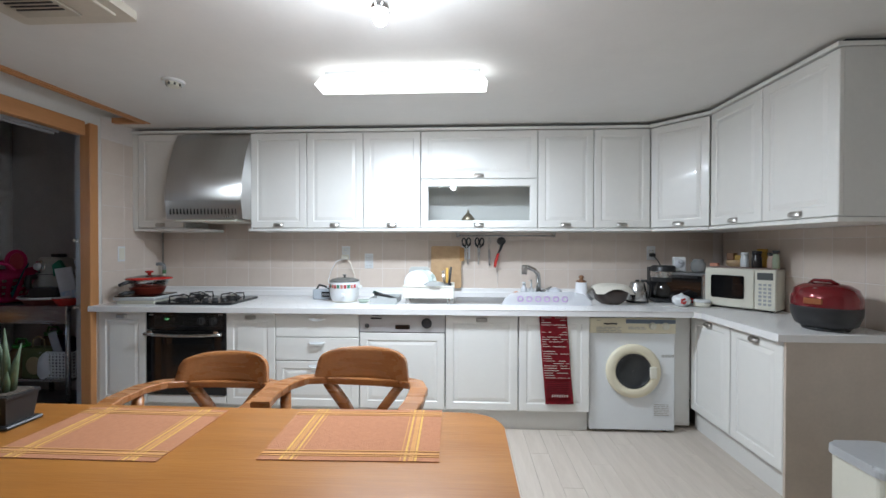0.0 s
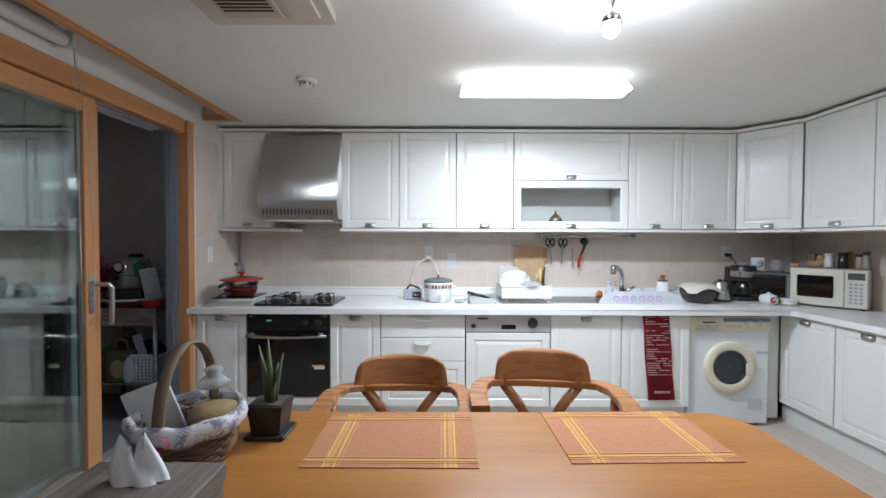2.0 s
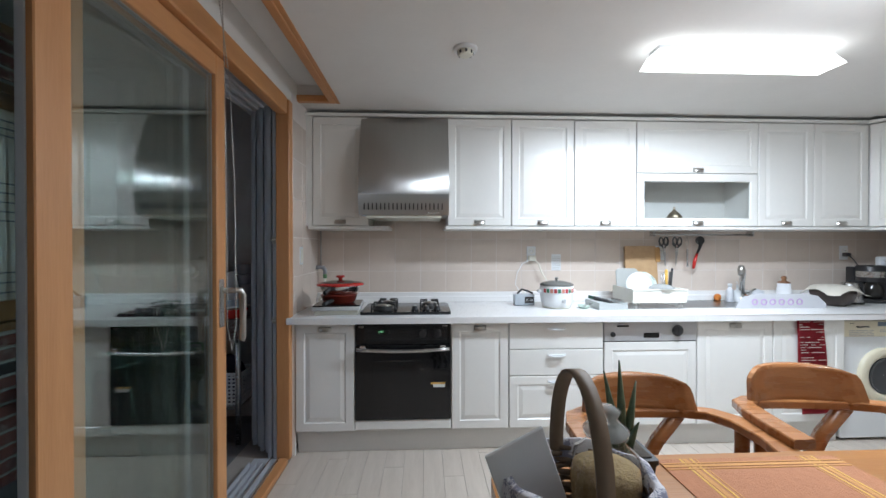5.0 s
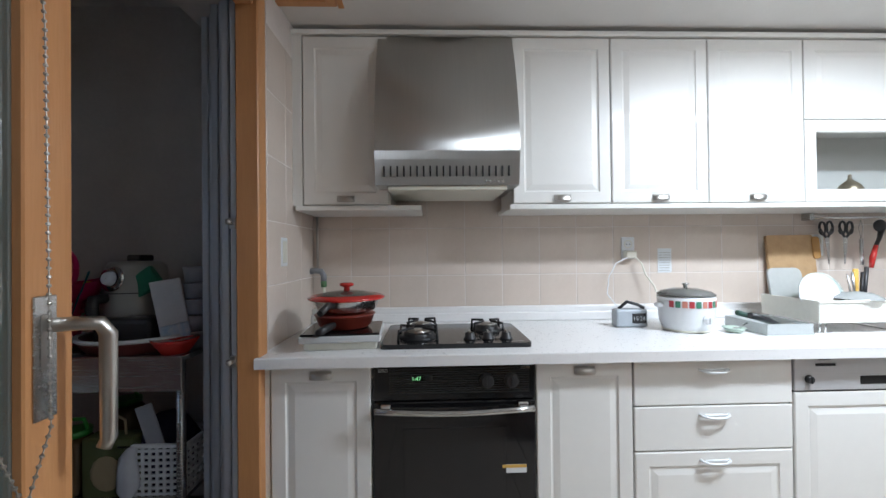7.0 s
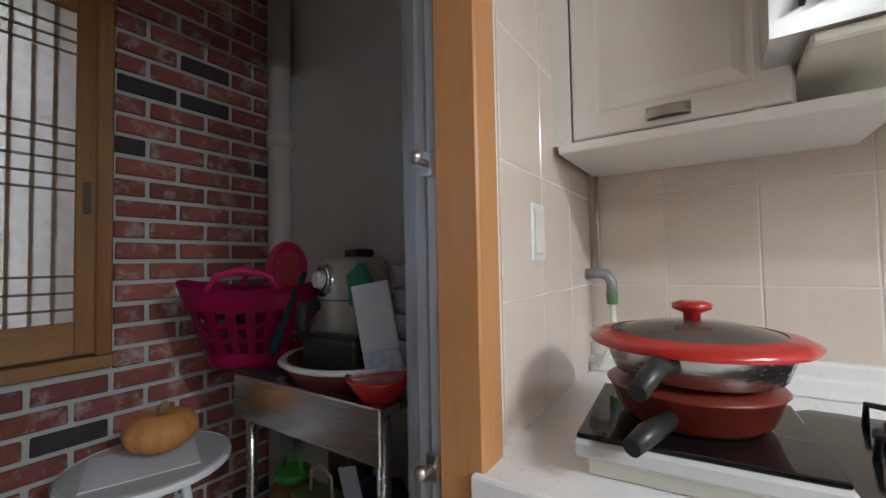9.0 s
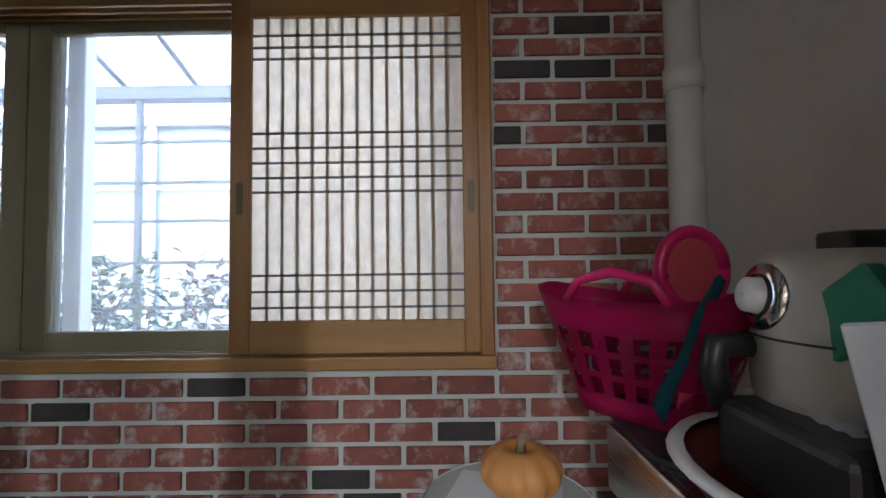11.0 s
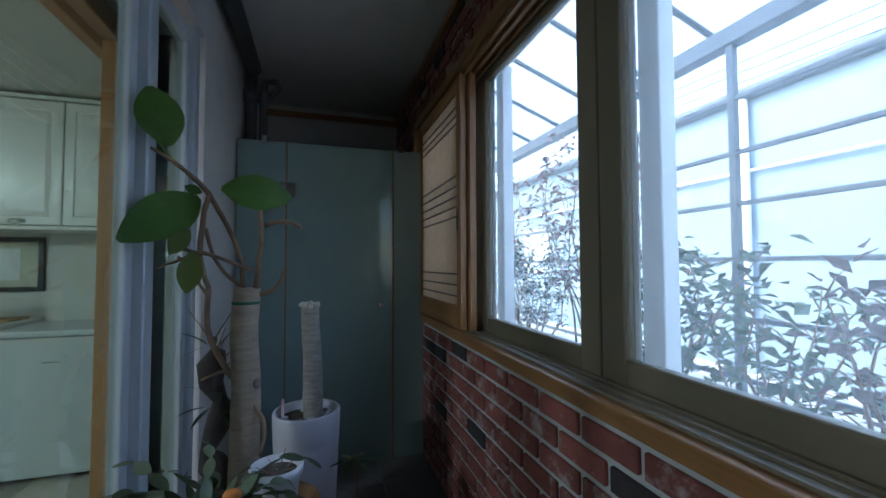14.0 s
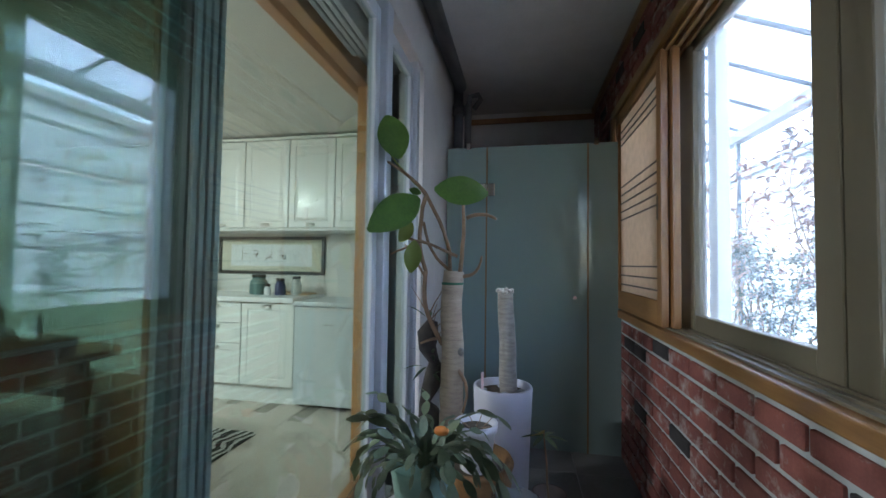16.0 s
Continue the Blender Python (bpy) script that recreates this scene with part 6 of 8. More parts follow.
for j in range(9):
    v = j / 8
    ring = []
    for k in range(24):
        a = 2 * math.pi * k / 24
        r = (0.056 * (1 - v) + 0.020 * v) * (1 + 0.35 * v * math.sin(2 * a + 1) + 0.16 * math.sin(5 * a + 3 * v) + 0.10 * math.sin(9 * a - 2 * v))
        ring.append(bm.verts.new((r * math.cos(a) * 1.0 - 0.012 * v, r * 0.42 * math.sin(a) + 0.004 * v, 0.083 + (0.075 + 0.022 * math.sin(2 * a + 0.6) + 0.010 * math.sin(7 * a)) * v)))
    rings.append(ring)
for a, b in zip(rings, rings[1:]):
    for k in range(24):
        bm.faces.new((a[k], a[(k + 1) % 24], b[(k + 1) % 24], b[k])).smooth = True
part("tissue", bm, TISSUE, tbx, "pulled-up white tissue")
part("metal_tag", box(0.10, 0.128, -0.0815, -0.08, 0.064, 0.070), NICKEL, tbx)


def gift_basket():
    b = thing("wicker_basket", (-1.515, 1.005, 0.7405), 0, "grey-brown wicker basket with checked lining and bow", "basket")
    bm = bmesh.new()
    # woven wall: rows of strands in and out of the stakes
    rows, seg = 11, 56
    for j in range(rows):
        z = 0.008 + 0.0115 * j
        r = 0.095 + 0.038 * (j / rows)
        pts = []
        for k in range(seg + 1):
            a = 2 * math.pi * k / seg
            w = 0.0035 * (1 if (k // 2 + j) % 2 else -1)
            pts.append(((r + w) * math.cos(a), 0.95 * (r + w) * math.sin(a), z))
        tube(pts, 0.0062, 5, bm)
    part("woven_wall", bm, WICKER, b)
    part("bottom", lathe([(0.10, 0.0), (0.10, 0.006)], 28, squash=0.95), WICKER, b)
    bm = bmesh.new()
    rings = []
    for o, z in ((0.124, 0.085), (0.142, 0.098), (0.148, 0.12), (0.143, 0.138), (0.128, 0.142), (0.118, 0.10)):
        rings.append([bm.verts.new((o * (1 + 0.02 * math.sin(9 * a)) * math.cos(a), 0.95 * o * (1 + 0.02 * math.sin(9 * a)) * math.sin(a), z + 0.004 * math.sin(7 * a))) for a in (2 * math.pi * k / 48 for k in range(48))])
    for p, q in zip(rings, rings[1:]):
        for k in range(48):
            bm.faces.new((p[k], p[(k + 1) % 48], q[(k + 1) % 48], q[k])).smooth = True
    part("checked_lining", bm, GINGHAM, b, "grey checked cloth lining")
    bm = bmesh.new()
    rings = []
    for k in range(17):
        a = math.pi * k / 16
        y, z = -0.125 * math.cos(a), 0.10 + 0.225 * math.sin(a) ** 0.8
        rings.append([bm.verts.new((dx, y * s, z + dz)) for dx, s, dz in ((-0.014, 1, 0), (0.014, 1, 0), (0.014, 0.95, -0.006), (-0.014, 0.95, -0.006))])
    for p, q in zip(rings, rings[1:]):
        for k in range(4):
            bm.faces.new((p[k], p[(k + 1) % 4], q[(k + 1) % 4], q[k])).smooth = True
    part("handle", bm, HANDLEWOOD, b, "bent wooden hoop handle")
    j = thing("grain_jar", (-1.455, 1.02, 0.75), 0, "clear glass jar half full of roasted grain", "jar")
    part("glass", lathe([(0.05, 0.0), (0.062, 0.03), (0.066, 0.11), (0.058, 0.155), (0.036, 0.175), (0.036, 0.19)], 28), CLEAR, j, smooth=True)
    part("grain", lathe([(0.046, 0.004), (0.0595, 0.03), (0.0635, 0.11), (0.060, 0.128), (0.03, 0.136), (0.002, 0.137)], 24, cap=False), GRAIN, j, smooth=True)
    part("stopper", lathe([(0.04, 0.19), (0.042, 0.2), (0.03, 0.21), (0.02, 0.222), (0.026, 0.235), (0.014, 0.244)], 24), mat("stopper_glass", (0.55, 0.57, 0.56), 0.06, alpha=0.5), j, smooth=True)
    lf = thing("leaflet_bag", (-1.585, 1.01, 0.80), 0, "folded white printed paper bag in the basket", "paper bag")
    part("sheet", box(-0.06, 0.06, -0.004, 0.004, -0.02, 0.15, 0.002), APPWHITE, lf, m=Matrix.Rotation(radians(12), 4, "Z") @ Matrix.Rotation(radians(-20), 4, "Y"))
    bw = thing("ribbon_bow", (-1.52, 0.885, 0.845), 0, "pink and silver ribbon bow on the basket", "bow")
    for sx, mm, tilt in ((-1, SILVERRIB, 10), (1, PINK, -15), (-1, PINK, 40), (1, SILVERRIB, 50), (1, PINK, 35)):
        bm = bmesh.new()
        rings = []
        for k in range(13):
            a = 2 * math.pi * k / 12
            rings.append([bm.verts.new((sx * (0.024 - 0.024 * math.cos(a)), dy, 0.018 * math.sin(a))) for dy in (-0.016, 0.016)])
        for p, q in zip(rings, rings[1:]):
            bm.faces.new((p[0], p[1], q[1], q[0])).smooth = True
        part("loop", bm, mm, bw, m=Matrix.Rotation(radians(tilt * sx), 4, "Y") @ Matrix.Rotation(radians(tilt), 4, "Z"))
    part("knot", ball(0.011, (0, -0.004, 0), (1, 1, 1), 10), PINK, bw)


gift_basket()
ap = thing("aloe_pot", (-1.355, 1.155, 0.7405), 0, "small aloe in a square black pot on a saucer", "potted plant")
part("saucer", box(-0.062, 0.062, -0.055, 0.055, 0.0, 0.012, 0.004), RUBBER, ap)
pb = bmesh.new()
b0 = [pb.verts.new((sx * 0.042, sy * 0.04, 0.012)) for sx, sy in ((-1, -1), (1, -1), (1, 1), (-1, 1))]
b1 = [pb.verts.new((sx * 0.052, sy * 0.048, 0.095)) for sx, sy in ((-1, -1), (1, -1), (1, 1), (-1, 1))]
for k in range(4):
    pb.faces.new((b0[k], b0[(k + 1) % 4], b1[(k + 1) % 4], b1[k]))
pb.faces.new(b0[::-1])
pb.faces.new(b1)
part("pot", pb, RUBBER, ap)
part("pot_rim", slab(rounded(-0.056, 0.056, -0.052, 0.052, 0.006), 0.09, 0.1, 0.002), RUBBER, ap)
part("soil", box(-0.045, 0.045, -0.04, 0.04, 0.1, 0.103), SOIL, ap)
for dx, dy, h, lx, ly in ((0.0, 0.0, 0.20, -0.008, 0.0), (-0.012, 0.006, 0.175, -0.028, 0.0), (0.012, 0.0, 0.15, 0.024, 0.01), (0.002, 0.012, 0.115, 0.012, 0.012), (0.008, -0.01, 0.07, 0.018, -0.012)):
    part("leaf", tube([(dx, dy, 0.1), (dx + lx * 0.35, dy + ly * 0.35, 0.1 + h * 0.5), (dx + lx, dy + ly, 0.1 + h)], [0.010, 0.009, 0.0015], 6), LEAF, ap)
bin_ = thing("waste_bin", (1.815, 1.70, 0), 0, "cream pedal bin with a grey lid", "bin")
part("body", slab(rounded(-0.13, 0.13, -0.12, 0.12, 0.04), 0.0, 0.40), CREAM, bin_)
part("lid", slab(rounded(-0.14, 0.14, -0.13, 0.13, 0.045), 0.40, 0.44, 0.015, 3), mat("grey_bin_lid", (0.48, 0.49, 0.50), 0.4), bin_)


# ---- south side of the dining room ----
SF = -0.85
for k in range(8):
    x1 = -1.70 + 0.475 * (k + 1)
    c = cabinet("base_cabinet", (x1, SF, 0.145), 180, 0.473, BASE_TOP - 0.147, 0.50, "white routed base cabinet on the dining side", RUN)
    if k == 1:
        for z, h, kind in ((0.004, 0.325, 1), (0.333, 0.163, 0), (0.500, 0.163, 0)):
            d = part("drawer_front", panel_bm(0.469, h) if kind else flat_front(0.469, h), WHITE, c, m=Matrix.Translation((0.002, 0, z)))
            cup_pull(d, 0.234, h - 0.03)
    else:
        door(c, 0.002, 0.004, 0.469, BASE_TOP - 0.145 - 0.012, True)
single("worktop", slab([(-1.70, SF + 0.03), (-1.70, SOUTH), (2.2, SOUTH), (2.2, SF + 0.03)][::-1], BASE_TOP, TOP, 0.005), COUNTER, label="white speckled worktop on the dining side", category="worktop")
single("plinth", box(-1.70, 2.1, SF - 0.07, SF - 0.055, 0.0, 0.143), WHITE2, label="white plinth on the dining side", category="plinth")
for k in range(8):
    x1 = -2.362 + 0.4265 * (k + 1)
    c = cabinet("wall_cabinet", (x1, -1.03, UB + 0.022), 180, 0.425, UT - UB - 0.025, 0.32, "white routed wall cabinet on the dining side", RUN)
    door(c, 0.002, 0.003, 0.421, UT - UB - 0.031, True, pull_at="bottom")
single("cornice_strip", box(-2.37, 1.05, SOUTH + 0.002, -1.022, UB - 0.002, UB + 0.02, 0.003), WHITE, label="white strip under the dining side wall cabinets", category="cabinet trim")
single("cornice", box(-2.37, 1.05, SOUTH + 0.002, -1.018, UT, UT + 0.022, 0.003), WHITE, label="white cornice over the dining side cabinets", category="cabinet trim")
fr = thing("small_refrigerator", (-2.00, -1.10, 0), 180, "pale blue-white under-counter refrigerator", "refrigerator")
part("body", box(-0.295, 0.295, -0.21, 0.25, 0.02, 0.80, 0.008, 2), FRIDGE, fr)
part("door", box(-0.295, 0.295, -0.26, -0.215, 0.03, 0.795, 0.012, 3), FRIDGE, fr)
part("top", box(-0.30, 0.30, -0.265, 0.25, 0.80, 0.835, 0.008, 2), FRIDGE, fr)
part("grip", box(-0.24, 0.24, -0.262, -0.255, 0.775, 0.79), GROUT, fr)
bars(fr, -0.04, -0.26, 0.655, 0.08, 0.012, 1, INK, "badge", seed=41)
for sx in (-0.25, 0.25):
    part("foot", box(sx - 0.02, sx + 0.02, -0.2, 0.2, 0.0, 0.02), RUBBER, fr)
pic = thing("calligraphy_frame", (-0.585, SOUTH + 0.002, 1.03), 180, "framed brush calligraphy in a dark wooden frame", "picture")
part("frame", frame_bm(1.11, 0.355, (0.03, 0.03, 0.03, 0.03), 0.02), RUBBER, pic, m=Matrix.Translation((0, -0.022, 0)))
part("mount", box(0.03, 1.08, -0.008, -0.004, 0.03, 0.325), SCROLL, pic)
part("sheet", box(0.13, 0.98, -0.0095, -0.008, 0.075, 0.28), APPWHITE, pic)
rnd = random.Random(8)
for k in range(5):
    cx = 0.27 + 0.135 * k
    bm = bmesh.new()
    for j in range(7):
        a, b = (cx + rnd.uniform(-0.04, 0.04), 0.18 + rnd.uniform(-0.045, 0.045)), (cx + rnd.uniform(-0.04, 0.04), 0.18 + rnd.uniform(-0.045, 0.045))
        if j % 2:
            b = (a[0] + rnd.uniform(-0.008, 0.008), b[1])
        else:
            b = (b[0], a[1] + rnd.uniform(-0.008, 0.008))
        tube([(a[0], -0.0102, a[1]), (b[0], -0.0102, b[1])], [0.0055, 0.004], 4, bm)
    for v in bm.verts:
        v.co.y = -0.0098 + 0.05 * (v.co.y + 0.0102)
    part("brush_character", bm, INK, pic)
for x, y, r, h, mm, lab in ((-1.20, -1.10, 0.075, 0.15, mat("teal_canister", (0.10, 0.20, 0.19), 0.4), "teal storage canister on the dining worktop"), (-1.34, -1.02, 0.03, 0.075, APPWHITE, "small white jar on the dining worktop"), (-1.42, -1.08, 0.045, 0.12, mat("dark_blue_jar", (0.03, 0.05, 0.13), 0.3), "dark blue jar on the dining worktop"), (-1.55, -1.12, 0.045, 0.14, mat("pale_jar", (0.50, 0.52, 0.50), 0.2), "pale glass jar on the dining worktop"), (-0.55, -1.08, 0.04, 0.2, mat("violet_bottle", (0.12, 0.07, 0.22), 0.3), "violet bottle on the dining worktop"), (-0.42, -1.05, 0.035, 0.17, mat("brown_bottle", (0.10, 0.05, 0.03), 0.25), "brown bottle on the dining worktop")):
    bottle("storage_jar", x, y, TOP + 0.0005, r, h, mm, RUBBER, lab, "jar", "jars on the dining worktop", 0.02, 0.7)
single("serving_board", slab(rounded(-0.16, 0.16, -0.10, 0.10, 0.02), 0, 0.015, 0.004), CORK, (-1.50, -1.20, TOP + 0.0005), 0, "wooden tray on the dining worktop", "tray")

# ---- veranda window ----
WY0, WY1, WZ0, WZ1 = -0.72, 2.72, 0.835, 2.165
wf = thing("window_1", (0, 0, 0), 0, "wide oiled-wood window with sliding sashes and paper screens", "window", kind="structure")
part("sill", box(VX - 0.19, VX + 0.025, WY0 - 0.02, WY1 + 0.02, WZ0, WZ0 + 0.045, 0.006, 2), WINWOOD_H, wf)
part("track_bed", box(VX - 0.10, VX - 0.012, WY0 + 0.035, WY1 - 0.035, WZ0 + 0.0452, WZ0 + 0.049), SASH, wf, "olive-brown track bed")
part("head", box(VX - 0.19, VX + 0.025, WY0 - 0.02, WY1 + 0.02, WZ1 - 0.045, WZ1 + 0.01, 0.006, 2), WINWOOD_H, wf)
part("jamb", box(VX - 0.19, VX + 0.035, WY1 - 0.035, WY1 + 0.012, WZ0 + 0.045, WZ1 - 0.045, 0.005), WINWOOD, wf)
part("jamb", box(VX - 0.19, VX + 0.035, WY0 - 0.012, WY0 + 0.035, WZ0 + 0.045, WZ1 - 0.045, 0.005), WINWOOD, wf)
for k in range(4):
    part("sill_track", box(VX - 0.125 + 0.038 * k, VX - 0.117 + 0.038 * k, WY0 + 0.035, WY1 - 0.035, WZ0 + 0.049, WZ0 + 0.056), SASH, wf)
    part("head_track", box(VX - 0.125 + 0.038 * k, VX - 0.112 + 0.038 * k, WY0 + 0.035, WY1 - 0.035, WZ1 - 0.07, WZ1 - 0.045), WINWOOD_H, wf)


def paper_mat():
    m = mat("rice_paper_lit", (0.84, 0.66, 0.50), 0.9, second=(0.70, 0.54, 0.40), spread=0.5, scale=22)
    n, l = m.node_tree.nodes, m.node_tree.links
    b = n["Principled BSDF"]
    col = b.inputs["Base Color"].links[0].from_socket
    tr, mx = n.new("ShaderNodeBsdfTranslucent"), n.new("ShaderNodeMixShader")
    mx.inputs["Fac"].default_value = 0.75
    l.new(col, tr.inputs["Color"])
    l.new(b.outputs[0], mx.inputs[1])
    l.new(tr.outputs[0], mx.inputs[2])
    l.new(mx.outputs[0], n["Material Output"].inputs["Surface"])
    return m


SHOJI = paper_mat()


def screen(y0, y1, x, pulls):
    s = thing("paper_screen", (x, y0, WZ0 + 0.055), 0, "sliding wooden lattice screen backed with rice paper", "screen", "paper screens")
    w, h = y1 - y0, WZ1 - 0.06 - WZ0 - 0.055
    part("stile", box(-0.016, 0.016, 0, 0.07, 0, h, 0.003), WINWOOD, s)
    part("stile", box(-0.016, 0.016, w - 0.055, w, 0, h, 0.003), WINWOOD, s)
    part("bottom_rail", box(-0.015, 0.015, 0.07, w - 0.055, 0, 0.11, 0.003), WINWOOD_H, s)
    part("top_rail", box(-0.015, 0.015, 0.07, w - 0.055, h - 0.07, h, 0.003), WINWOOD_H, s)
    sheet = bmesh.new()
    sheet.faces.new([sheet.verts.new((0.0, a, b)) for a, b in ((0.065, 0.105), (w - 0.05, 0.105), (w - 0.05, h - 0.065), (0.065, h - 0.065))])
    part("paper", sheet, SHOJI, s, "rice paper with pressed fibres")
    n = 13
    for k in range(n):
        yy = 0.07 + (w - 0.125) * (k + 1) / (n + 1)
        part("lattice_bar", box(-0.006, -0.0003, yy - 0.005, yy + 0.005, 0.11, h - 0.07), LATTICE, s)
    for z in (1.042, 1.096, 1.150, 1.432, 1.481, 1.532, 1.583, 1.634, 1.893, 1.933, 1.975):
        zz = z - WZ0 - 0.055
        part("lattice_bar", box(0.0003, 0.004, 0.07, w - 0.055, zz - 0.004, zz + 0.004), LATTICE, s)
    for yy in pulls:
        part("finger_pull", slab(rounded(yy - 0.011, yy + 0.011, -0.055, 0.055, 0.010), 0.0, 0.0015), mat("bronze_pull", (0.10, 0.075, 0.045), 0.4, 0.5), s, m=Matrix(((0, 0, 1, 0.016), (1, 0, 0, 0), (0, 1, 0, 0.52), (0, 0, 0, 1))))
    return s


screen(1.850, 2.690, VX + 0.005, (0.035, 0.812))
screen(-0.63, 0.212, VX + 0.005, (0.80,))
screen(-0.60, 0.238, VX - 0.034, ())


def sash(y0, y1, x):
    s = thing("window_sash", (x, y0, WZ0 + 0.046), 0, "taupe framed sliding window sash with clear glass", "window sash", "window sashes")
    w, h = y1 - y0, WZ1 - 0.05 - WZ0 - 0.046
    part("stile", box(-0.018, 0.018, 0, 0.088, 0, h, 0.003), SASH, s)
    part("stile", box(-0.018, 0.018, w - 0.088, w, 0, h, 0.003), SASH, s)
    part("bottom_rail", box(-0.017, 0.017, 0.088, w - 0.088, 0, 0.072, 0.003), SASH, s)
    part("top_rail", box(-0.017, 0.017, 0.088, w - 0.088, h - 0.055, h, 0.003), SASH, s)
    p = part("pane", box(-0.002, 0.002, 0.08, w - 0.08, 0.06, h - 0.045), HAZE, s, "slightly hazy glass pane with a veil of glare painted in")
    p.visible_shadow = False
    for yy in (0.088, w - 0.092):
        part("glazing_bead", box(-0.024, -0.018, yy - 0.01, yy + 0.014, 0.06, h - 0.045), APPWHITE, s)


sash(1.036, 2.68, VX - 0.115)
sash(0.162, 1.034, VX - 0.112)
sash(-0.68, 0.160, VX - 0.115)
# white outer frame of the window
of = thing("outer_window_frame", (0, 0, 0), 0, "white outer aluminium window frame", "window frame", kind="structure")
for yy in (0.27, 1.15):
    part("mullion", box(VX - 0.20, VX - 0.15, yy - 0.02, yy + 0.05, WZ0 + 0.05, WZ1 - 0.05, 0.003), APPWHITE, of)

# ---- glass partition at the end of the veranda ----
PY = -0.572
gp = thing("glass_partition", (0, PY, 0), 0, "dark teal frosted glass partition with a hinged door", "partition", kind="structure")
for a, b in ((-2.975, -3.240), (-3.246, -3.877), (-3.885, VX + 0.002)):
    part("pane", box(b, a, -0.005, 0.005, -0.02, 1.93, 0.0015), FROST, gp)
for x in (-3.243, -3.881):
    part("seal", box(x - 0.005, x + 0.005, -0.007, 0.007, -0.02, 1.93), mat("amber_seal", (0.20, 0.11, 0.05), 0.5) if x > -3.5 else bpy.data.materials["amber_seal"], gp)
for dx in (-1, 1):
    part("hinge", box(-3.243 + dx * 0.028 - 0.024, -3.243 + dx * 0.028 + 0.024, 0.0055, 0.016, 1.60, 1.685, 0.003), CHROME, gp, "chrome glass hinge")
part("hinge_pin", rod((-3.243, 0.014, 1.605), (-3.243, 0.014, 1.68), 0.008, 10), CHROME, gp)
part("door_knob", rod((-3.80, 0.005, 0.948), (-3.80, 0.03, 0.948), 0.012, 12), CHROME, gp)
for x in (-3.12, -3.93):
    part("clamp", box(x - 0.015, x + 0.015, -0.012, 0.012, 1.915, 1.96, 0.003), CHROME, gp)
single("storage_board", box(-3.885, -3.53, PY - 0.10, PY - 0.06, -0.027, 0.955, 0.004), APPWHITE, label="pale board standing behind the glass partition", category="board")
pp = thing("drain_pipes", (-3.01, -0.80, 0.16), 0, "dark grey drain pipes in the ceiling corner", "pipe")
GREYPIPE = mat("dark_grey_pipe", (0.12, 0.12, 0.125), 0.5)
part("riser", rod((0, 0, -0.185), (0, 0, 2.33), 0.035, 14), GREYPIPE, pp)
part("riser", rod((-0.075, 0.03, 1.6), (-0.075, 0.03, 2.14), 0.026, 12), GREYPIPE, pp)
part("elbow", tube([(-0.075, 0.03, 2.12), (-0.09, 0.04, 2.2), (-0.15, 0.06, 2.2), (-0.17, 0.07, 2.16), (-0.12, 0.06, 2.1)], 0.02, 10), GREYPIPE, pp)
part("collar", lathe([(0.045, 2.08), (0.045, 2.15)], 16), GREYPIPE, pp)
# dark rod standing for the shaded groove between wall and ceiling
part("ceiling_groove_shade", rod((-0.02, 0.05, 2.27), (-0.02, 4.1, 2.27), 0.045, 12), GREYPIPE, pp)
wp2 = thing("white_downpipe", (-3.99, 3.34, 0), 0, "white plastic downpipe in the brick corner", "pipe")
part("pipe", rod((0, 0, -0.027), (0, 0, 2.49), 0.052, 20), mat("white_pvc", (0.58, 0.57, 0.55), 0.4), wp2)
part("collar", lathe([(0.058, 1.72), (0.058, 1.8)], 20), bpy.data.materials["white_pvc"], wp2)

# ---- shelf with its load at the north end of the veranda ----
SZ = 0.822
sh = thing("steel_shelf", (0, 0, 0), 0, "stainless steel worktable with a deep front apron", "worktable")
part("top", box(-3.63, -2.99, 2.93, 3.41, SZ - 0.02, SZ, 0.003), STEEL, sh)
part("apron", box(-3.63, -2.99, 2.925, 2.94, SZ - 0.135, SZ + 0.004, 0.004), STEEL, sh)
part("lower_shelf", box(-3.60, -3.02, 2.97, 3.40, 0.22, 0.24, 0.003), STEEL, sh)
for x in (-3.60, -3.02):
    for y in (2.97, 3.38):
        part("leg", rod((x, y, -0.027), (x, y, SZ - 0.02), 0.018, 10), STEEL, sh)


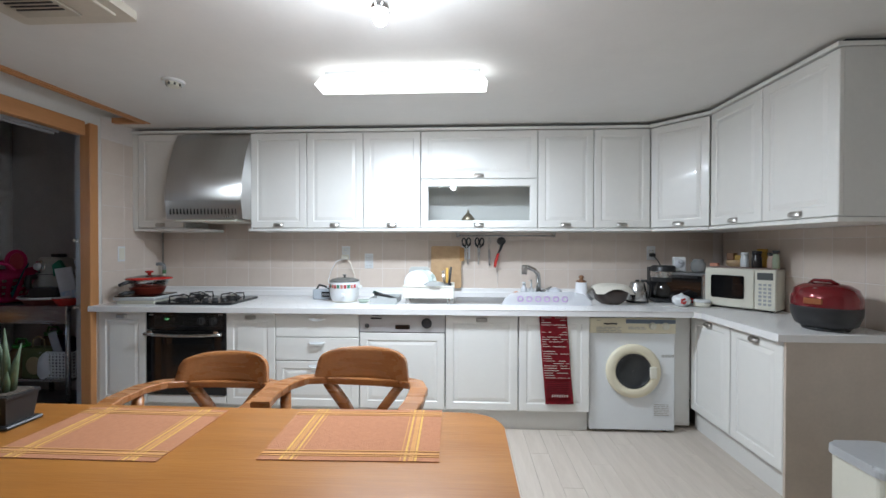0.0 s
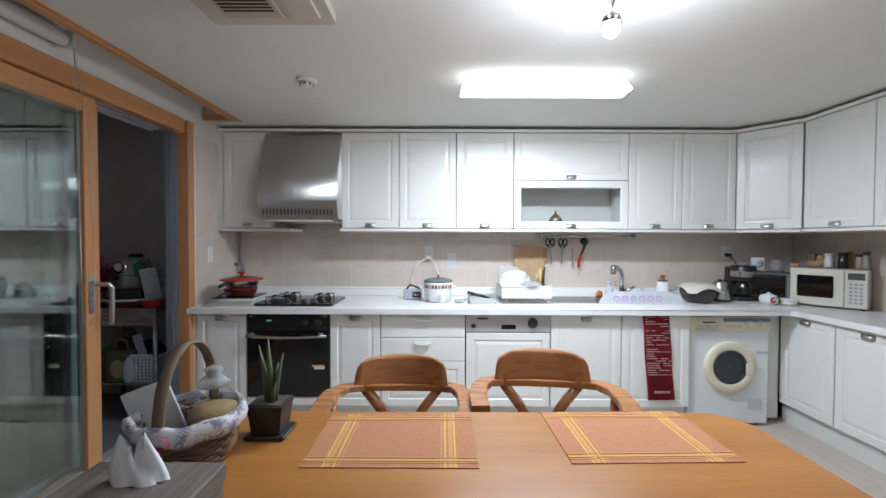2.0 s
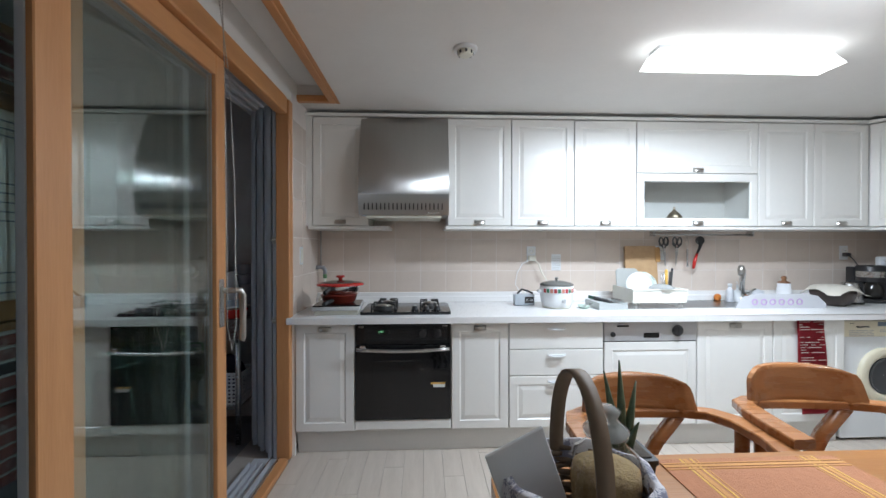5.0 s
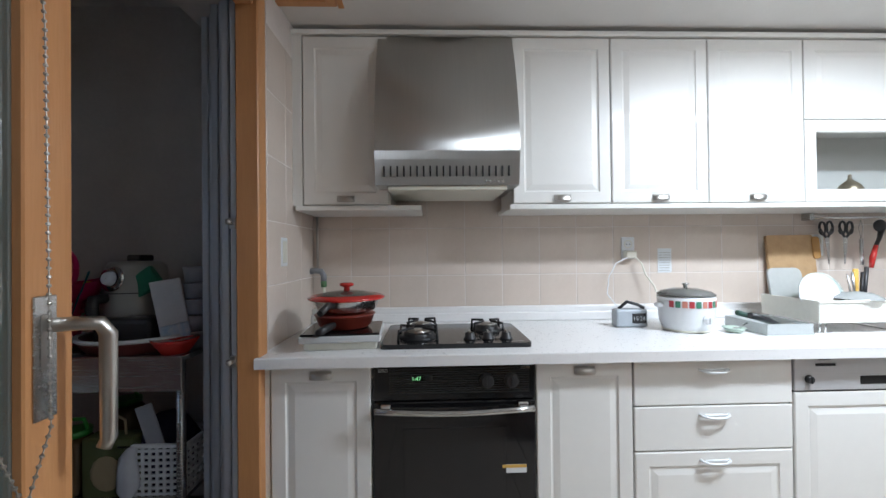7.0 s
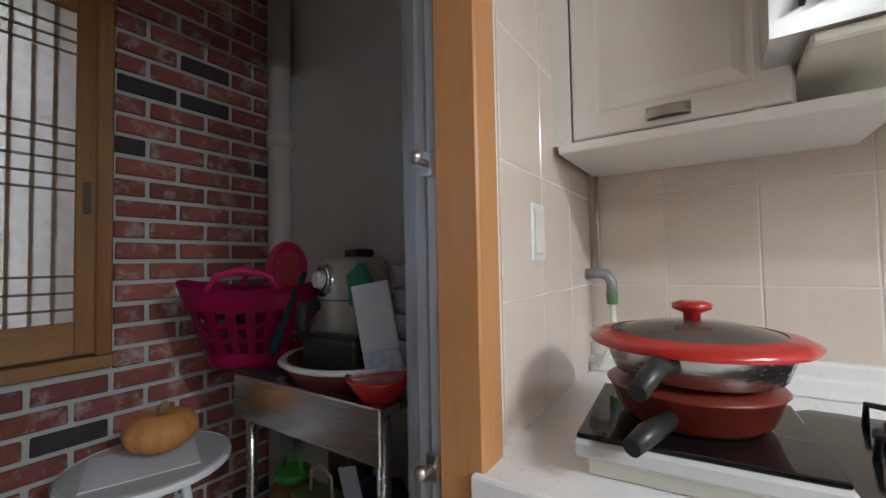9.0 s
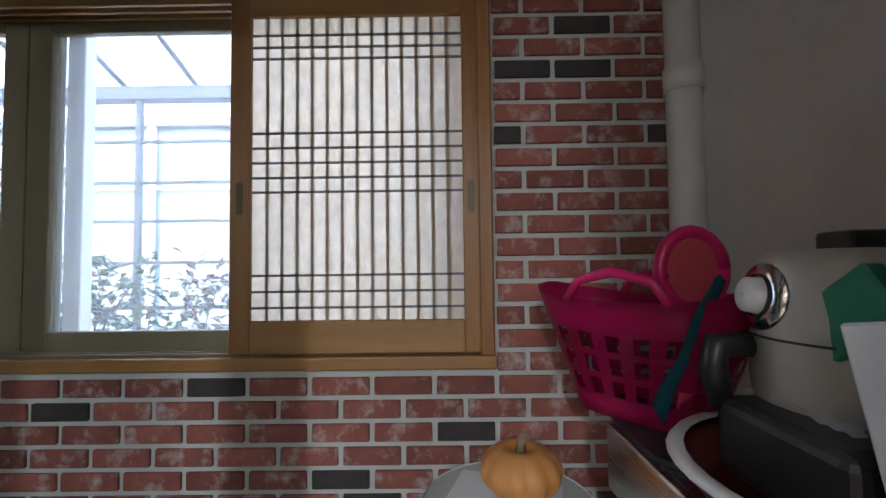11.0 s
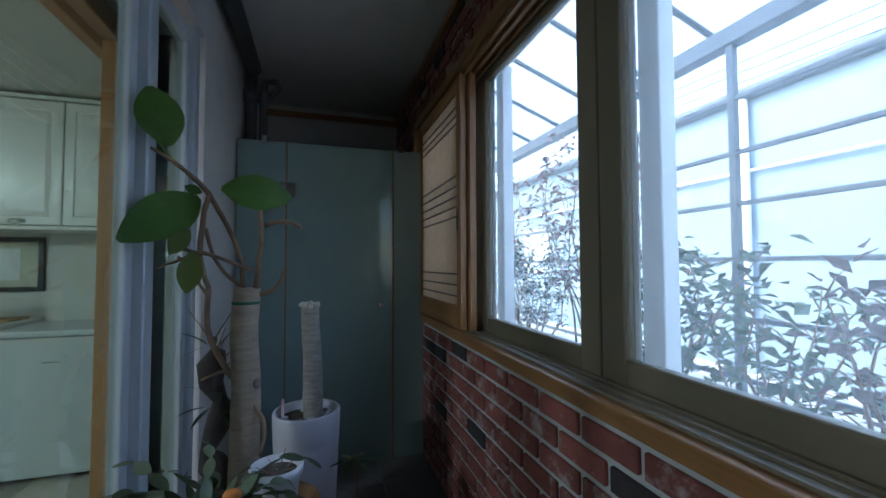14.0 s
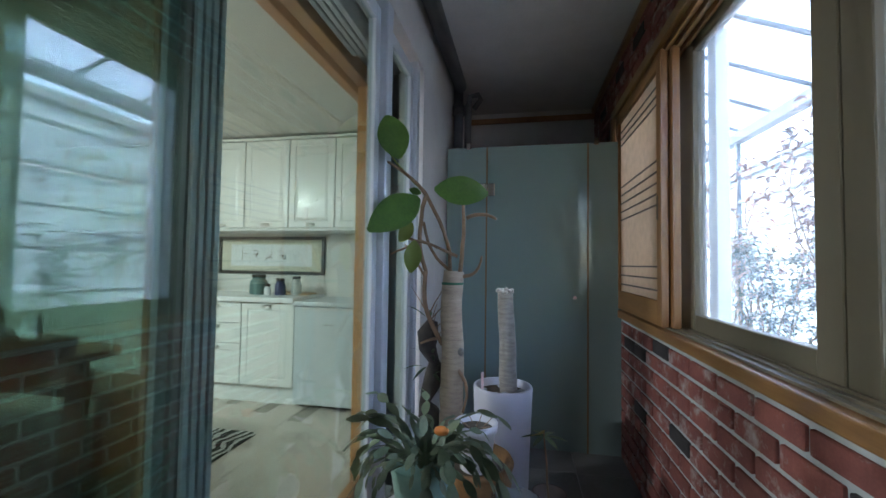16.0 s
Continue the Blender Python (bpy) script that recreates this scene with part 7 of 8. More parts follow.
def plastic_basket():
    b = thing("laundry_basket", (-3.665, 3.03, SZ + 0.014), 42, "magenta plastic carry basket with pierced sides", "basket")
    # four flared walls with rows of arched holes left open between the bars
    w0, w1, d0, d1, h = 0.14, 0.245, 0.09, 0.14, 0.26
    bm = bmesh.new()
    seg = 44
    levels = [0.0, 0.03, 0.05, 0.085, 0.10, 0.135, 0.15, 0.185, 0.205, 0.225, h]
    grid = []
    for z in levels:
        v = z / h
        ring = []
        for k in range(seg):
            a = 2 * math.pi * k / seg
            c, s = math.cos(a), math.sin(a)
            n4 = (abs(c) ** 3.2 + abs(s) ** 3.2) ** (-1 / 3.2)
            lift = 0.035 * (abs(c) ** 2) * v
            ring.append(bm.verts.new(((w0 + (w1 - w0) * v) * c * n4, (d0 + (d1 - d0) * v) * s * n4, z + lift)))
        grid.append(ring)
    for j in range(len(levels) - 1):
        for k in range(seg):
            if j in (2, 4, 6) and k % 2 == 0:
                continue
            bm.faces.new((grid[j][k], grid[j][(k + 1) % seg], grid[j + 1][(k + 1) % seg], grid[j + 1][k])).smooth = True
    bm.faces.new(grid[0][::-1])
    bmesh.ops.solidify(bm, geom=bm.faces[:], thickness=0.004)
    part("body", bm, MAGENTA, b)
    for sy in (-1, 1):
        part("handle", tube([(-0.11, sy * 0.14, h), (-0.08, sy * 0.145, h + 0.045), (0.0, sy * 0.15, h + 0.065), (0.08, sy * 0.145, h + 0.045), (0.11, sy * 0.14, h)], 0.011, 8), MAGENTA, b)
    toy = thing("pink_sieve", (-3.62, 3.12, SZ + 0.10), 0, "pink plastic sieve sticking out of the basket", "sieve")
    part("ring", tube([(0, 0.07 * math.cos(a), 0.24 + 0.085 * math.sin(a)) for a in (2 * math.pi * k / 20 for k in range(21))], 0.015, 8), MAGENTA, toy)
    part("mesh_disc", lathe([(0.07, 0), (0.07, 0.004)], 24), mat("pink_mesh", (0.45, 0.05, 0.07), 0.6), toy, m=Matrix.Translation((0, 0, 0.24)) @ Matrix.Rotation(radians(90), 4, "Y"))
    part("yellow_clip", ball(0.022, (0.03, 0.10, 0.165), (1.2, 0.8, 0.9), 12), mat("yellow_plastic", (0.65, 0.45, 0.02), 0.35), toy)
    part("yellow_clip", ball(0.018, (0.05, -0.06, 0.15), (1.2, 0.8, 0.9), 12), bpy.data.materials["yellow_plastic"], toy)


plastic_basket()
bs = thing("wash_basin", (-3.29, 3.155, SZ + 0.001), 0, "maroon basin with a white rim", "basin")
part("bowl", lathe([(0.20, 0.0), (0.225, 0.035), (0.235, 0.055), (0.21, 0.05), (0.18, 0.012), (0.002, 0.010)], 36, cap=False), MAROON, bs, smooth=True)
part("rim", lathe([(0.235, 0.048), (0.248, 0.056), (0.240, 0.066), (0.222, 0.062)], 36, cap=False), APPWHITE, bs, smooth=True)
part("grill_tray", box(-0.13, 0.11, -0.13, 0.07, 0.012, 0.135, 0.02, 3), RUBBER, bs, "black grill pan lying in the basin")
rag = bmesh.new()
bmesh.ops.create_grid(rag, x_segments=16, y_segments=10, size=0.13)
for v in rag.verts:
    v.co.y *= 0.6
    v.co.z = 0.140 - 0.35 * max(0, v.co.x) ** 1.3 + 0.012 * noise.noise(v.co * 22)
part("grey_cloth", rag, mat("grey_white_cloth", (0.46, 0.47, 0.50), 0.95), bs, smooth=True)


def air_fryer():
    f = thing("air_fryer", (-3.355, 3.20, SZ + 0.085), -6, "champagne air fryer with a round dial and drawer handle", "air fryer")
    part("body", lathe([(0.112, 0.0), (0.125, 0.01), (0.132, 0.08), (0.128, 0.19), (0.118, 0.265), (0.10, 0.288), (0.002, 0.292)], 40, squash=0.95, cap=False), FRYER, f, smooth=True)
    part("drawer_seam", lathe([(0.1325, 0.150), (0.1325, 0.154)], 40, squash=0.95, cap=False), IRON, f)
    part("handle", tube([(-0.035, -0.125, 0.135), (-0.038, -0.175, 0.130), (-0.04, -0.180, 0.09), (-0.04, -0.17, 0.03)], [0.022, 0.024, 0.023, 0.018], 10), RUBBER, f)
    dial = part("dial_ring", lathe([(0.055, 0.0), (0.055, 0.006), (0.036, 0.012)], 32, cap=False), CHROME, f, smooth=True, m=Matrix.Translation((-0.012, -0.112, 0.215)) @ Matrix.Rotation(radians(82), 4, "X"))
    part("dial_knob", lathe([(0.03, 0.008), (0.028, 0.03), (0.020, 0.033), (0.002, 0.034)], 24, cap=False), mat("pale_dial", (0.75, 0.76, 0.78), 0.3), dial)
    part("dial_collar", lathe([(0.036, 0.006), (0.034, 0.018)], 24, cap=False), RUBBER, dial)
    part("top_vent", box(-0.035, 0.035, -0.02, 0.06, 0.285, 0.318, 0.008, 2), RUBBER, f)
    bars(f, -0.02, -0.104, 0.268, 0.04, 0.006, 1, INK, seed=51)


air_fryer()
tcl = thing("teal_cloth", (-3.47, 2.97, SZ + 0.001), 0, "teal microfibre cloth draped beside the basket", "cloth")
tb = bmesh.new()
g = []
for j in range(10):
    g.append([tb.verts.new((0.02 + 0.004 * math.sin(i * 1.9 + j * 0.6) - 0.05 * i / 5, -0.035 + 0.014 * j + 0.05 * i / 5, 0.10 + 0.026 * j - 0.05 * i / 5 * (1 - j / 12) + 0.006 * math.sin(j * 1.3 + i))) for i in range(6)])
for j in range(9):
    for i in range(5):
        tb.faces.new((g[j][i], g[j][i + 1], g[j + 1][i + 1], g[j + 1][i]))
bmesh.ops.solidify(tb, geom=tb.faces[:], thickness=0.012)
part("cloth", tb, TEALCLOTH, tcl, smooth=True)
cbx = thing("printed_carton", (-3.075, 3.05, SZ + 0.001), 24, "white flattened carton with blue print leaning", "carton")
part("board", box(-0.055, 0.055, 0.0, 0.012, 0.11, 0.30, 0.003), CARD, cbx, m=Matrix.Rotation(radians(-10), 4, "Y"))
part("printed_end", box(-0.055, 0.055, 0.0, 0.0125, 0.0, 0.11, 0.003), CARDBLUE, cbx, m=Matrix.Rotation(radians(-10), 4, "Y"))
gfm = thing("green_sponge_roll", (-3.20, 3.10, SZ + 0.27), 0, "green foam sheet sticking up behind the carton", "foam sheet")
part("sheet", box(-0.10, 0.02, 0, 0.03, 0.0, 0.09, 0.004), GREENFOAM, gfm, m=Matrix.Rotation(radians(-35), 4, "Y"))
cups = thing("stacked_cups", (-3.04, 3.12, SZ + 0.001), 0, "stack of grey plastic containers", "containers")
for k in range(5):
    part("container", lathe([(0.045, 0.07 * k), (0.055, 0.07 * k + 0.062), (0.055, 0.07 * k + 0.068)], 18), mat("grey_plastic_cup", (0.30, 0.31, 0.34), 0.4) if k == 0 else bpy.data.materials["grey_plastic_cup"], cups)
single("red_bowl", lathe([(0.05, 0), (0.085, 0.05), (0.088, 0.06), (0.07, 0.055), (0.002, 0.05)], 24, cap=False), RED, (-3.06, 3.0, SZ + 0.001), 0, "small glossy red plastic bowl", "bowl", smooth=True)
pan = thing("griddle_pan", (-3.62, 3.06, SZ + 0.001), 0, "dark maroon griddle pan under the basket", "pan")
part("plate", slab(rounded(-0.06, 0.20, -0.12, 0.22, 0.05), 0.0, 0.012, 0.003, 2), RUBBER, pan)
# below the shelf
for x, y, r, h in ((-3.51, 3.06, 0.07, 0.20), (-3.44, 3.25, 0.075, 0.26)):
    j = thing("pickle_jar", (x, y, 0.241), 0, "brown storage jar with a green handled lid", "jar", "jars under the shelf")
    part("jar", lathe([(r, 0), (r * 1.05, 0.01), (r * 1.05, h), (r * 0.7, h + 0.03)], 22), AMBER, j, smooth=True)
    part("lid", lathe([(r * 0.8, h + 0.03), (r * 0.8, h + 0.055)], 20), GREENPLASTIC, j)
    part("lid_handle", tube([(-r * 0.7, 0, h + 0.055), (-r * 0.5, 0, h + 0.095), (r * 0.5, 0, h + 0.095), (r * 0.7, 0, h + 0.055)], 0.008, 8), GREENPLASTIC, j)
pbg = thing("paper_bag", (-3.33, 3.03, 0.241), 0, "olive printed paper bag with handles", "bag")
part("bag", box(-0.10, 0.10, -0.04, 0.05, 0.0, 0.24, 0.006), OLIVE, pbg)
part("print", ball(0.06, (0, -0.041, 0.10), (1.1, 0.04, 1.2), 14), BAGPRINT, pbg)
part("handle", tube([(-0.05, 0, 0.24), (-0.045, 0, 0.30), (0.0, 0, 0.325), (0.045, 0, 0.30), (0.05, 0, 0.24)], 0.005, 6), BAGPRINT, pbg)


def clothes_basket():
    b = thing("storage_basket", (-3.15, 3.10, 0.241), 0, "white slotted plastic basket full of dark clothes", "basket")
    bm = bmesh.new()
    w, d, h = 0.13, 0.10, 0.20
    for sx in (-1, 1):
        for k in range(7):
            yy = -d + 2 * d * k / 6
            box(sx * w - 0.003, sx * w + 0.003, yy - 0.006, yy + 0.006, 0, h, bm=bm)
    for sy in (-1, 1):
        for k in range(10):
            xx = -w + 2 * w * k / 9
            box(xx - 0.006, xx + 0.006, sy * d - 0.003, sy * d + 0.003, 0, h, bm=bm)
        for k in range(8):
            box(-w, w, sy * d - 0.0035, sy * d + 0.0035, 0.002 + 0.025 * k, 0.013 + 0.025 * k, bm=bm)
    for sx in (-1, 1):
        for k in range(8):
            box(sx * w - 0.0035, sx * w + 0.0035, -d, d, 0.002 + 0.025 * k, 0.013 + 0.025 * k, bm=bm)
    part("lattice", bm, APPWHITE, b)
    rim = box(-w - 0.01, w + 0.01, -d - 0.01, -d + 0.004, h - 0.004, h + 0.012, 0.003)
    box(-w - 0.01, w + 0.01, d - 0.004, d + 0.01, h - 0.004, h + 0.012, 0.003, 1, rim)
    box(-w - 0.01, -w + 0.004, -d + 0.004, d - 0.004, h - 0.004, h + 0.012, 0.003, 1, rim)
    box(w - 0.004, w + 0.01, -d + 0.004, d - 0.004, h - 0.004, h + 0.012, 0.003, 1, rim)
    part("rim", rim, APPWHITE, b)
    cb2 = bmesh.new()
    ball(0.12, (0, 0, 0.15), (1.0, 0.78, 1.35), 18, cb2)
    for v in cb2.verts:
        v.co += 0.025 * noise.noise_vector(v.co * 14)
    part("clothes", cb2, BLUE, b, "crumpled navy clothes", smooth=True)
    part("paper", box(0.03, 0.10, -0.09, -0.085, 0.16, 0.36), mat("grey_paper", (0.34, 0.35, 0.38), 0.8), b, m=Matrix.Rotation(radians(-18), 4, "Y"))
    bgw = thing("white_bag", (-3.24, 2.985, 0.241), 0, "white plastic bag squeezed beside the basket", "bag")
    wb = bmesh.new()
    ball(0.06, (0, 0, 0.10), (0.7, 0.5, 1.7), 14, wb)
    for v in wb.verts:
        v.co += 0.02 * noise.noise_vector(v.co * 25)
    part("bag", wb, CARD, bgw, smooth=True)


clothes_basket()
rt = thing("round_side_table", (-3.69, 2.715, -0.027), 0, "round pale folding table with slim legs", "table")
part("tabletop", lathe([(0.195, 0.625), (0.205, 0.632), (0.205, 0.642), (0.195, 0.648)], 40), mat("pale_grey_top", (0.44, 0.46, 0.47), 0.35), rt)
part("edge_band", lathe([(0.207, 0.628), (0.209, 0.637), (0.207, 0.646)], 40, cap=False), APPWHITE, rt)
for k in range(3):
    a = radians(30 + 120 * k)
    part("leg", rod((0.10 * math.cos(a), 0.10 * math.sin(a), 0.625), (0.21 * math.cos(a), 0.21 * math.sin(a), 0.0), 0.012, 10), APPWHITE, rt)
single("paper_sheet", box(-0.11, 0.11, -0.13, 0.13, 0, 0.003), CARD, (-3.69, 2.70, 0.6215), -20, "white paper sheet under the pumpkin", "paper")
pk = thing("pumpkin", (-3.69, 2.745, 0.625), 0, "orange ribbed pumpkin on a sheet of paper", "pumpkin")
bm = bmesh.new()
bmesh.ops.create_uvsphere(bm, u_segments=60, v_segments=22, radius=0.083)
for v in bm.verts:
    a = math.atan2(v.co.y, v.co.x)
    rr = math.hypot(v.co.x, v.co.y)
    s = 1 + 0.10 * abs(math.sin(5.5 * a)) * (rr / 0.1) - 0.04
    v.co.x, v.co.y = v.co.x * s * 1.12, v.co.y * s * 1.12
    v.co.z = v.co.z * 0.74 - 0.028 * math.exp(-(rr / 0.025) ** 2) * (1 if v.co.z > 0 else -1) + 0.072
part("flesh", bm, PUMPKIN, pk, smooth=True)
part("stem", tube([(0, 0, 0.115), (0.004, 0, 0.135), (0.014, 0.004, 0.15)], [0.014, 0.010, 0.011], 8), mat("dry_stem", (0.26, 0.19, 0.11), 0.9), pk)


# ---- plants on the veranda ----
def leaf_bm(length, width, fold=0.12, droop=0.15, seg=9):
    """A pointed oval leaf along +x with a raised middle fold."""
    bm = bmesh.new()
    rows = []
    for k in range(seg + 1):
        u = k / seg
        w = width / 2 * math.sin(math.pi * min(1, u * 0.96 + 0.02)) ** 0.75
        z = -droop * length * u * u
        rows.append([bm.verts.new((length * u, s * w, z + fold * abs(s) * w)) for s in (-1, -0.5, 0, 0.5, 1)])
    for a, b in zip(rows, rows[1:]):
        for j in range(4):
            bm.faces.new((a[j], a[j + 1], b[j + 1], b[j])).smooth = True
    bmesh.ops.solidify(bm, geom=bm.faces[:], thickness=0.0012)
    return bm


def twig(parent, a, b, r0, r1, bow=(0, 0, 0), name="twig", material=None):
    a, b, w = Vector(a), Vector(b), Vector(bow)
    pts = [a.lerp(b, k / 7) + w * math.sin(math.pi * k / 7) + 0.004 * noise.noise_vector((a.lerp(b, k / 7)) * 25) for k in range(8)]
    part(name, tube(pts, [r0 + (r1 - r0) * k / 7 for k in range(8)], 7), material or TWIG, parent)


jar = thing("stoneware_planter", (-3.29, 0.51, -0.027), 0, "rusty brown glazed stoneware planter", "planter")
part("pot", lathe([(0.10, 0.0), (0.125, 0.03), (0.145, 0.25), (0.15, 0.40), (0.158, 0.42), (0.15, 0.435), (0.13, 0.425), (0.125, 0.40), (0.002, 0.395)], 36, cap=False), STONEWARE, jar, smooth=True)
part("soil", lathe([(0.124, 0.40), (0.06, 0.408), (0.002, 0.41)], 28, cap=False), SOIL, jar)
rp_ = thing("rubber_tree", (-3.195, 0.46, 0.38), 0, "pruned rubber tree with pale trunk and few big leaves", "tree")
bm = bmesh.new()
n = 20
tube([(0.0 + 0.006 * math.sin(k * 0.5) * (k / n), 0.006 * math.cos(k * 0.8), 0.74 * k / n) for k in range(n + 1)], [0.050 - 0.008 * k / n + 0.003 * noise.noise(Vector((k * 0.7, 1, 2))) for k in range(n + 1)], 18, bm)
part("trunk", bm, BARK, rp_)
for z, a in ((0.42, 150), (0.30, -60), (0.20, -100), (0.10, -80), (0.53, -40)):
    part("knot", ball(0.014, (0.045 * math.cos(radians(a)), 0.045 * math.sin(radians(a)), z), (1, 1, 1.2), 10), BARKGREY, rp_)
part("tie_wire", lathe([(0.045, 0.685), (0.047, 0.69), (0.045, 0.695)], 18, cap=False), mat("green_wire", (0.02, 0.12, 0.06), 0.5), rp_)
twig(rp_, (0.04, 0, 0.44), (0.115, 0.0, 0.74), 0.010, 0.009, (0.035, 0.0, 0))
twig(rp_, (0.115, 0, 0.74), (0.095, 0, 0.985), 0.009, 0.008, (0.02, 0.02, 0))
twig(rp_, (0.095, 0, 0.985), (0.285, 0.01, 1.115), 0.008, 0.004, (0.0, 0.0, 0.025))
twig(rp_, (0.255, 0.0, 1.107), (0.325, 0.01, 1.162), 0.004, 0.002)
twig(rp_, (0.095, 0, 0.985), (0.012, 0.0, 0.75), 0.007, 0.008, (-0.03, -0.01, 0.0))
twig(rp_, (0.111, 0, 0.91), (0.008, 0.0, 0.74), 0.006, 0.007, (0.02, -0.03, -0.02))
twig(rp_, (-0.028, 0, 0.73), (-0.055, 0.0, 0.985), 0.010, 0.006, (-0.008, 0.02, 0))
twig(rp_, (-0.063, 0, 0.92), (-0.18, 0.01, 0.917), 0.006, 0.004, (0, 0, 0.012))
twig(rp_, (-0.02, 0, 0.72), (-0.12, 0.0, 0.80), 0.009, 0.004, (-0.02, 0.0, -0.025))
twig(rp_, (-0.02, 0, 0.80), (0.205, 0.02, 0.865), 0.007, 0.004, (0.0, 0.02, 0.015))
twig(rp_, (0.166, 0.01, 0.845), (0.255, 0.0, 0.807), 0.005, 0.003)
twig(rp_, (0.12, 0, 0.72), (0.188, 0.02, 0.845), 0.006, 0.004)
twig(rp_, (0.095, 0, 0.985), (0.243, 0.0, 1.155), 0.005, 0.003, (0.0, 0.0, -0.012), material=YOUNGLEAF)
twig(rp_, (0.03, 0, 0.46), (0.13, 0.01, 0.44), 0.008, 0.004, (0, 0, 0.012))
twig(rp_, (-0.015, 0.03, 0.36), (-0.055, 0.05, 0.19), 0.008, 0.005, (-0.03, 0.0, 0.02))


def leaf_between(base, tip, width, material, label):
    """A broad leaf from base to tip, turned towards the window light."""
    base, tip = Vector(base), Vector(tip)
    along = (tip - base).normalized()
    face = Vector((-0.35, 0.92, 0.1))
    up = (face - along * face.dot(along)).normalized()
    m = Matrix((along, up.cross(along), up)).transposed().to_4x4()
    part("leaf", leaf_bm((tip - base).length, width), material, rp_, label, m=Matrix.Translation(base) @ m)


for ob in rp_.children:
    if ob.name.startswith("twig"):
        for v in ob.data.vertices:
            v.co.y += 0.42 * max(0.0, v.co.z - 0.74)
            v.co.z += 0.06 * max(0.0, min(1.0, (v.co.z - 0.85) / 0.15))
leaf_between((0.055, 0.13, 1.055), (-0.150, 0.11, 1.045), 0.115, RUBBERLEAF, "large glossy dark green leaf")
leaf_between((0.125, 0.09, 1.03), (0.225, 0.32, 0.90), 0.13, RUBBERLEAF, "large glossy dark green leaf")
leaf_between((0.165, 0.23, 1.15), (0.205, 0.26, 1.31), 0.115, RUBBERLEAF, "upright green leaf")
leaf_between((0.150, 0.10, 0.93), (0.185, 0.14, 0.855), 0.055, YOUNGLEAF, "small yellow-green leaf")
leaf_between((0.135, 0.11, 0.86), (0.142, 0.13, 0.735), 0.07, YOUNGLEAF, "hanging yellow-green leaf")
leaf_between((0.11, 0.12, 1.04), (0.155, 0.13, 1.06), 0.03, RUBBERLEAF, "small curled leaf")
wpt = thing("white_flowerpot", (-3.31, 0.60, 0.41), 0, "white plastic flowerpot with a dark notch", "flowerpot")
part("pot", lathe([(0.052, 0.0), (0.056, 0.004), (0.07, 0.135), (0.078, 0.138), (0.08, 0.165), (0.072, 0.166), (0.068, 0.145), (0.002, 0.14)], 32, cap=False), POTWHITE, wpt, smooth=True)
part("soil", lathe([(0.068, 0.143), (0.03, 0.152), (0.002, 0.153)], 24, cap=False), SOIL, wpt)
part("notch", ball(0.013, (0.0, 0.056, 0.038), (1.0, 0.35, 1.15), 12), INK, wpt)
for k in range(7):
    a = radians(50 * k)
    twig(wpt, (0.03 * math.cos(a), 0.03 * math.sin(a), 0.15), (0.06 * math.cos(a), 0.06 * math.sin(a), 0.165 + 0.012 * (k % 3)), 0.002, 0.001, name="dry_stalk")
lp = thing("lavender_planter", (-3.385, 0.085, -0.027), 0, "tall lavender-grey ceramic planter with grooved bands", "planter")
part("pot", lathe([(0.115, 0.0), (0.12, 0.01), (0.132, 0.35), (0.136, 0.44), (0.1365, 0.448), (0.134, 0.452), (0.1375, 0.458), (0.135, 0.464), (0.138, 0.47), (0.142, 0.585), (0.139, 0.592), (0.125, 0.59), (0.122, 0.555), (0.002, 0.55)], 44, cap=False), LAVENDER, lp, smooth=True)
part("soil", lathe([(0.122, 0.556), (0.06, 0.562), (0.002, 0.564)], 28, cap=False), SOIL, lp)
rnd = random.Random(11)
for k in range(16):
    a, r = rnd.uniform(0, 6.28), rnd.uniform(0.06, 0.11)
    part("pebble", ball(rnd.uniform(0.010, 0.018), (r * math.cos(a), r * math.sin(a), 0.568), (1.2, 0.9, 0.6), 8), PEBBLE, lp)
st2 = thing("cut_trunk", (-3.395, 0.105, 0.52), 0, "grey sawn-off plant trunk with a pale cut top", "tree trunk")
part("trunk", tube([(-0.02 + 0.002 * k + 0.002 * math.sin(0.9 * k), 0.002 * math.cos(k), 0.05 * k) for k in range(11)], [0.043 - 0.0006 * k + 0.003 * noise.noise(Vector((k * 0.9, 4, 1))) for k in range(11)], 16), BARKGREY, st2)
bm = bmesh.new()
for k in range(11):
    a = 2 * math.pi * k / 11
    ball(0.011, (0.002 + 0.034 * math.cos(a), 0.034 * math.sin(a), 0.502 + 0.006 * math.sin(3 * a)), (1, 1, 0.9), 8, bm)
part("callus_rim", bm, mat("pale_callus", (0.46, 0.42, 0.38), 0.9), st2)
part("plant_tag", box(0.0, 0.012, -0.0005, 0.0005, 0.0, 0.09), mat("pink_tag", (0.6, 0.42, 0.45), 0.6), st2, m=Matrix.Translation((0.10, 0.02, 0.02)))
mp_ = thing("christmas_cactus", (-3.19, 0.92, -0.005), 0, "sprawling leafy cactus in a ribbed mint pot on a stand", "potted plant")
part("stand", lathe([(0.10, -0.022), (0.10, 0.36), (0.12, 0.375)], 28), POTWHITE, mp_)
part("saucer", lathe([(0.08, 0.375), (0.13, 0.40), (0.135, 0.425), (0.125, 0.42), (0.002, 0.39)], 32, cap=False), POTWHITE, mp_, smooth=True)
prof = [(0.06, 0.385)]
for k in range(8):
    prof += [(0.064 + 0.0034 * k, 0.395 + 0.02 * k), (0.068 + 0.0034 * k, 0.405 + 0.02 * k)]
prof += [(0.092, 0.57), (0.088, 0.575), (0.002, 0.56)]
part("pot", lathe(prof, 36, cap=False), MINT, mp_, smooth=True)
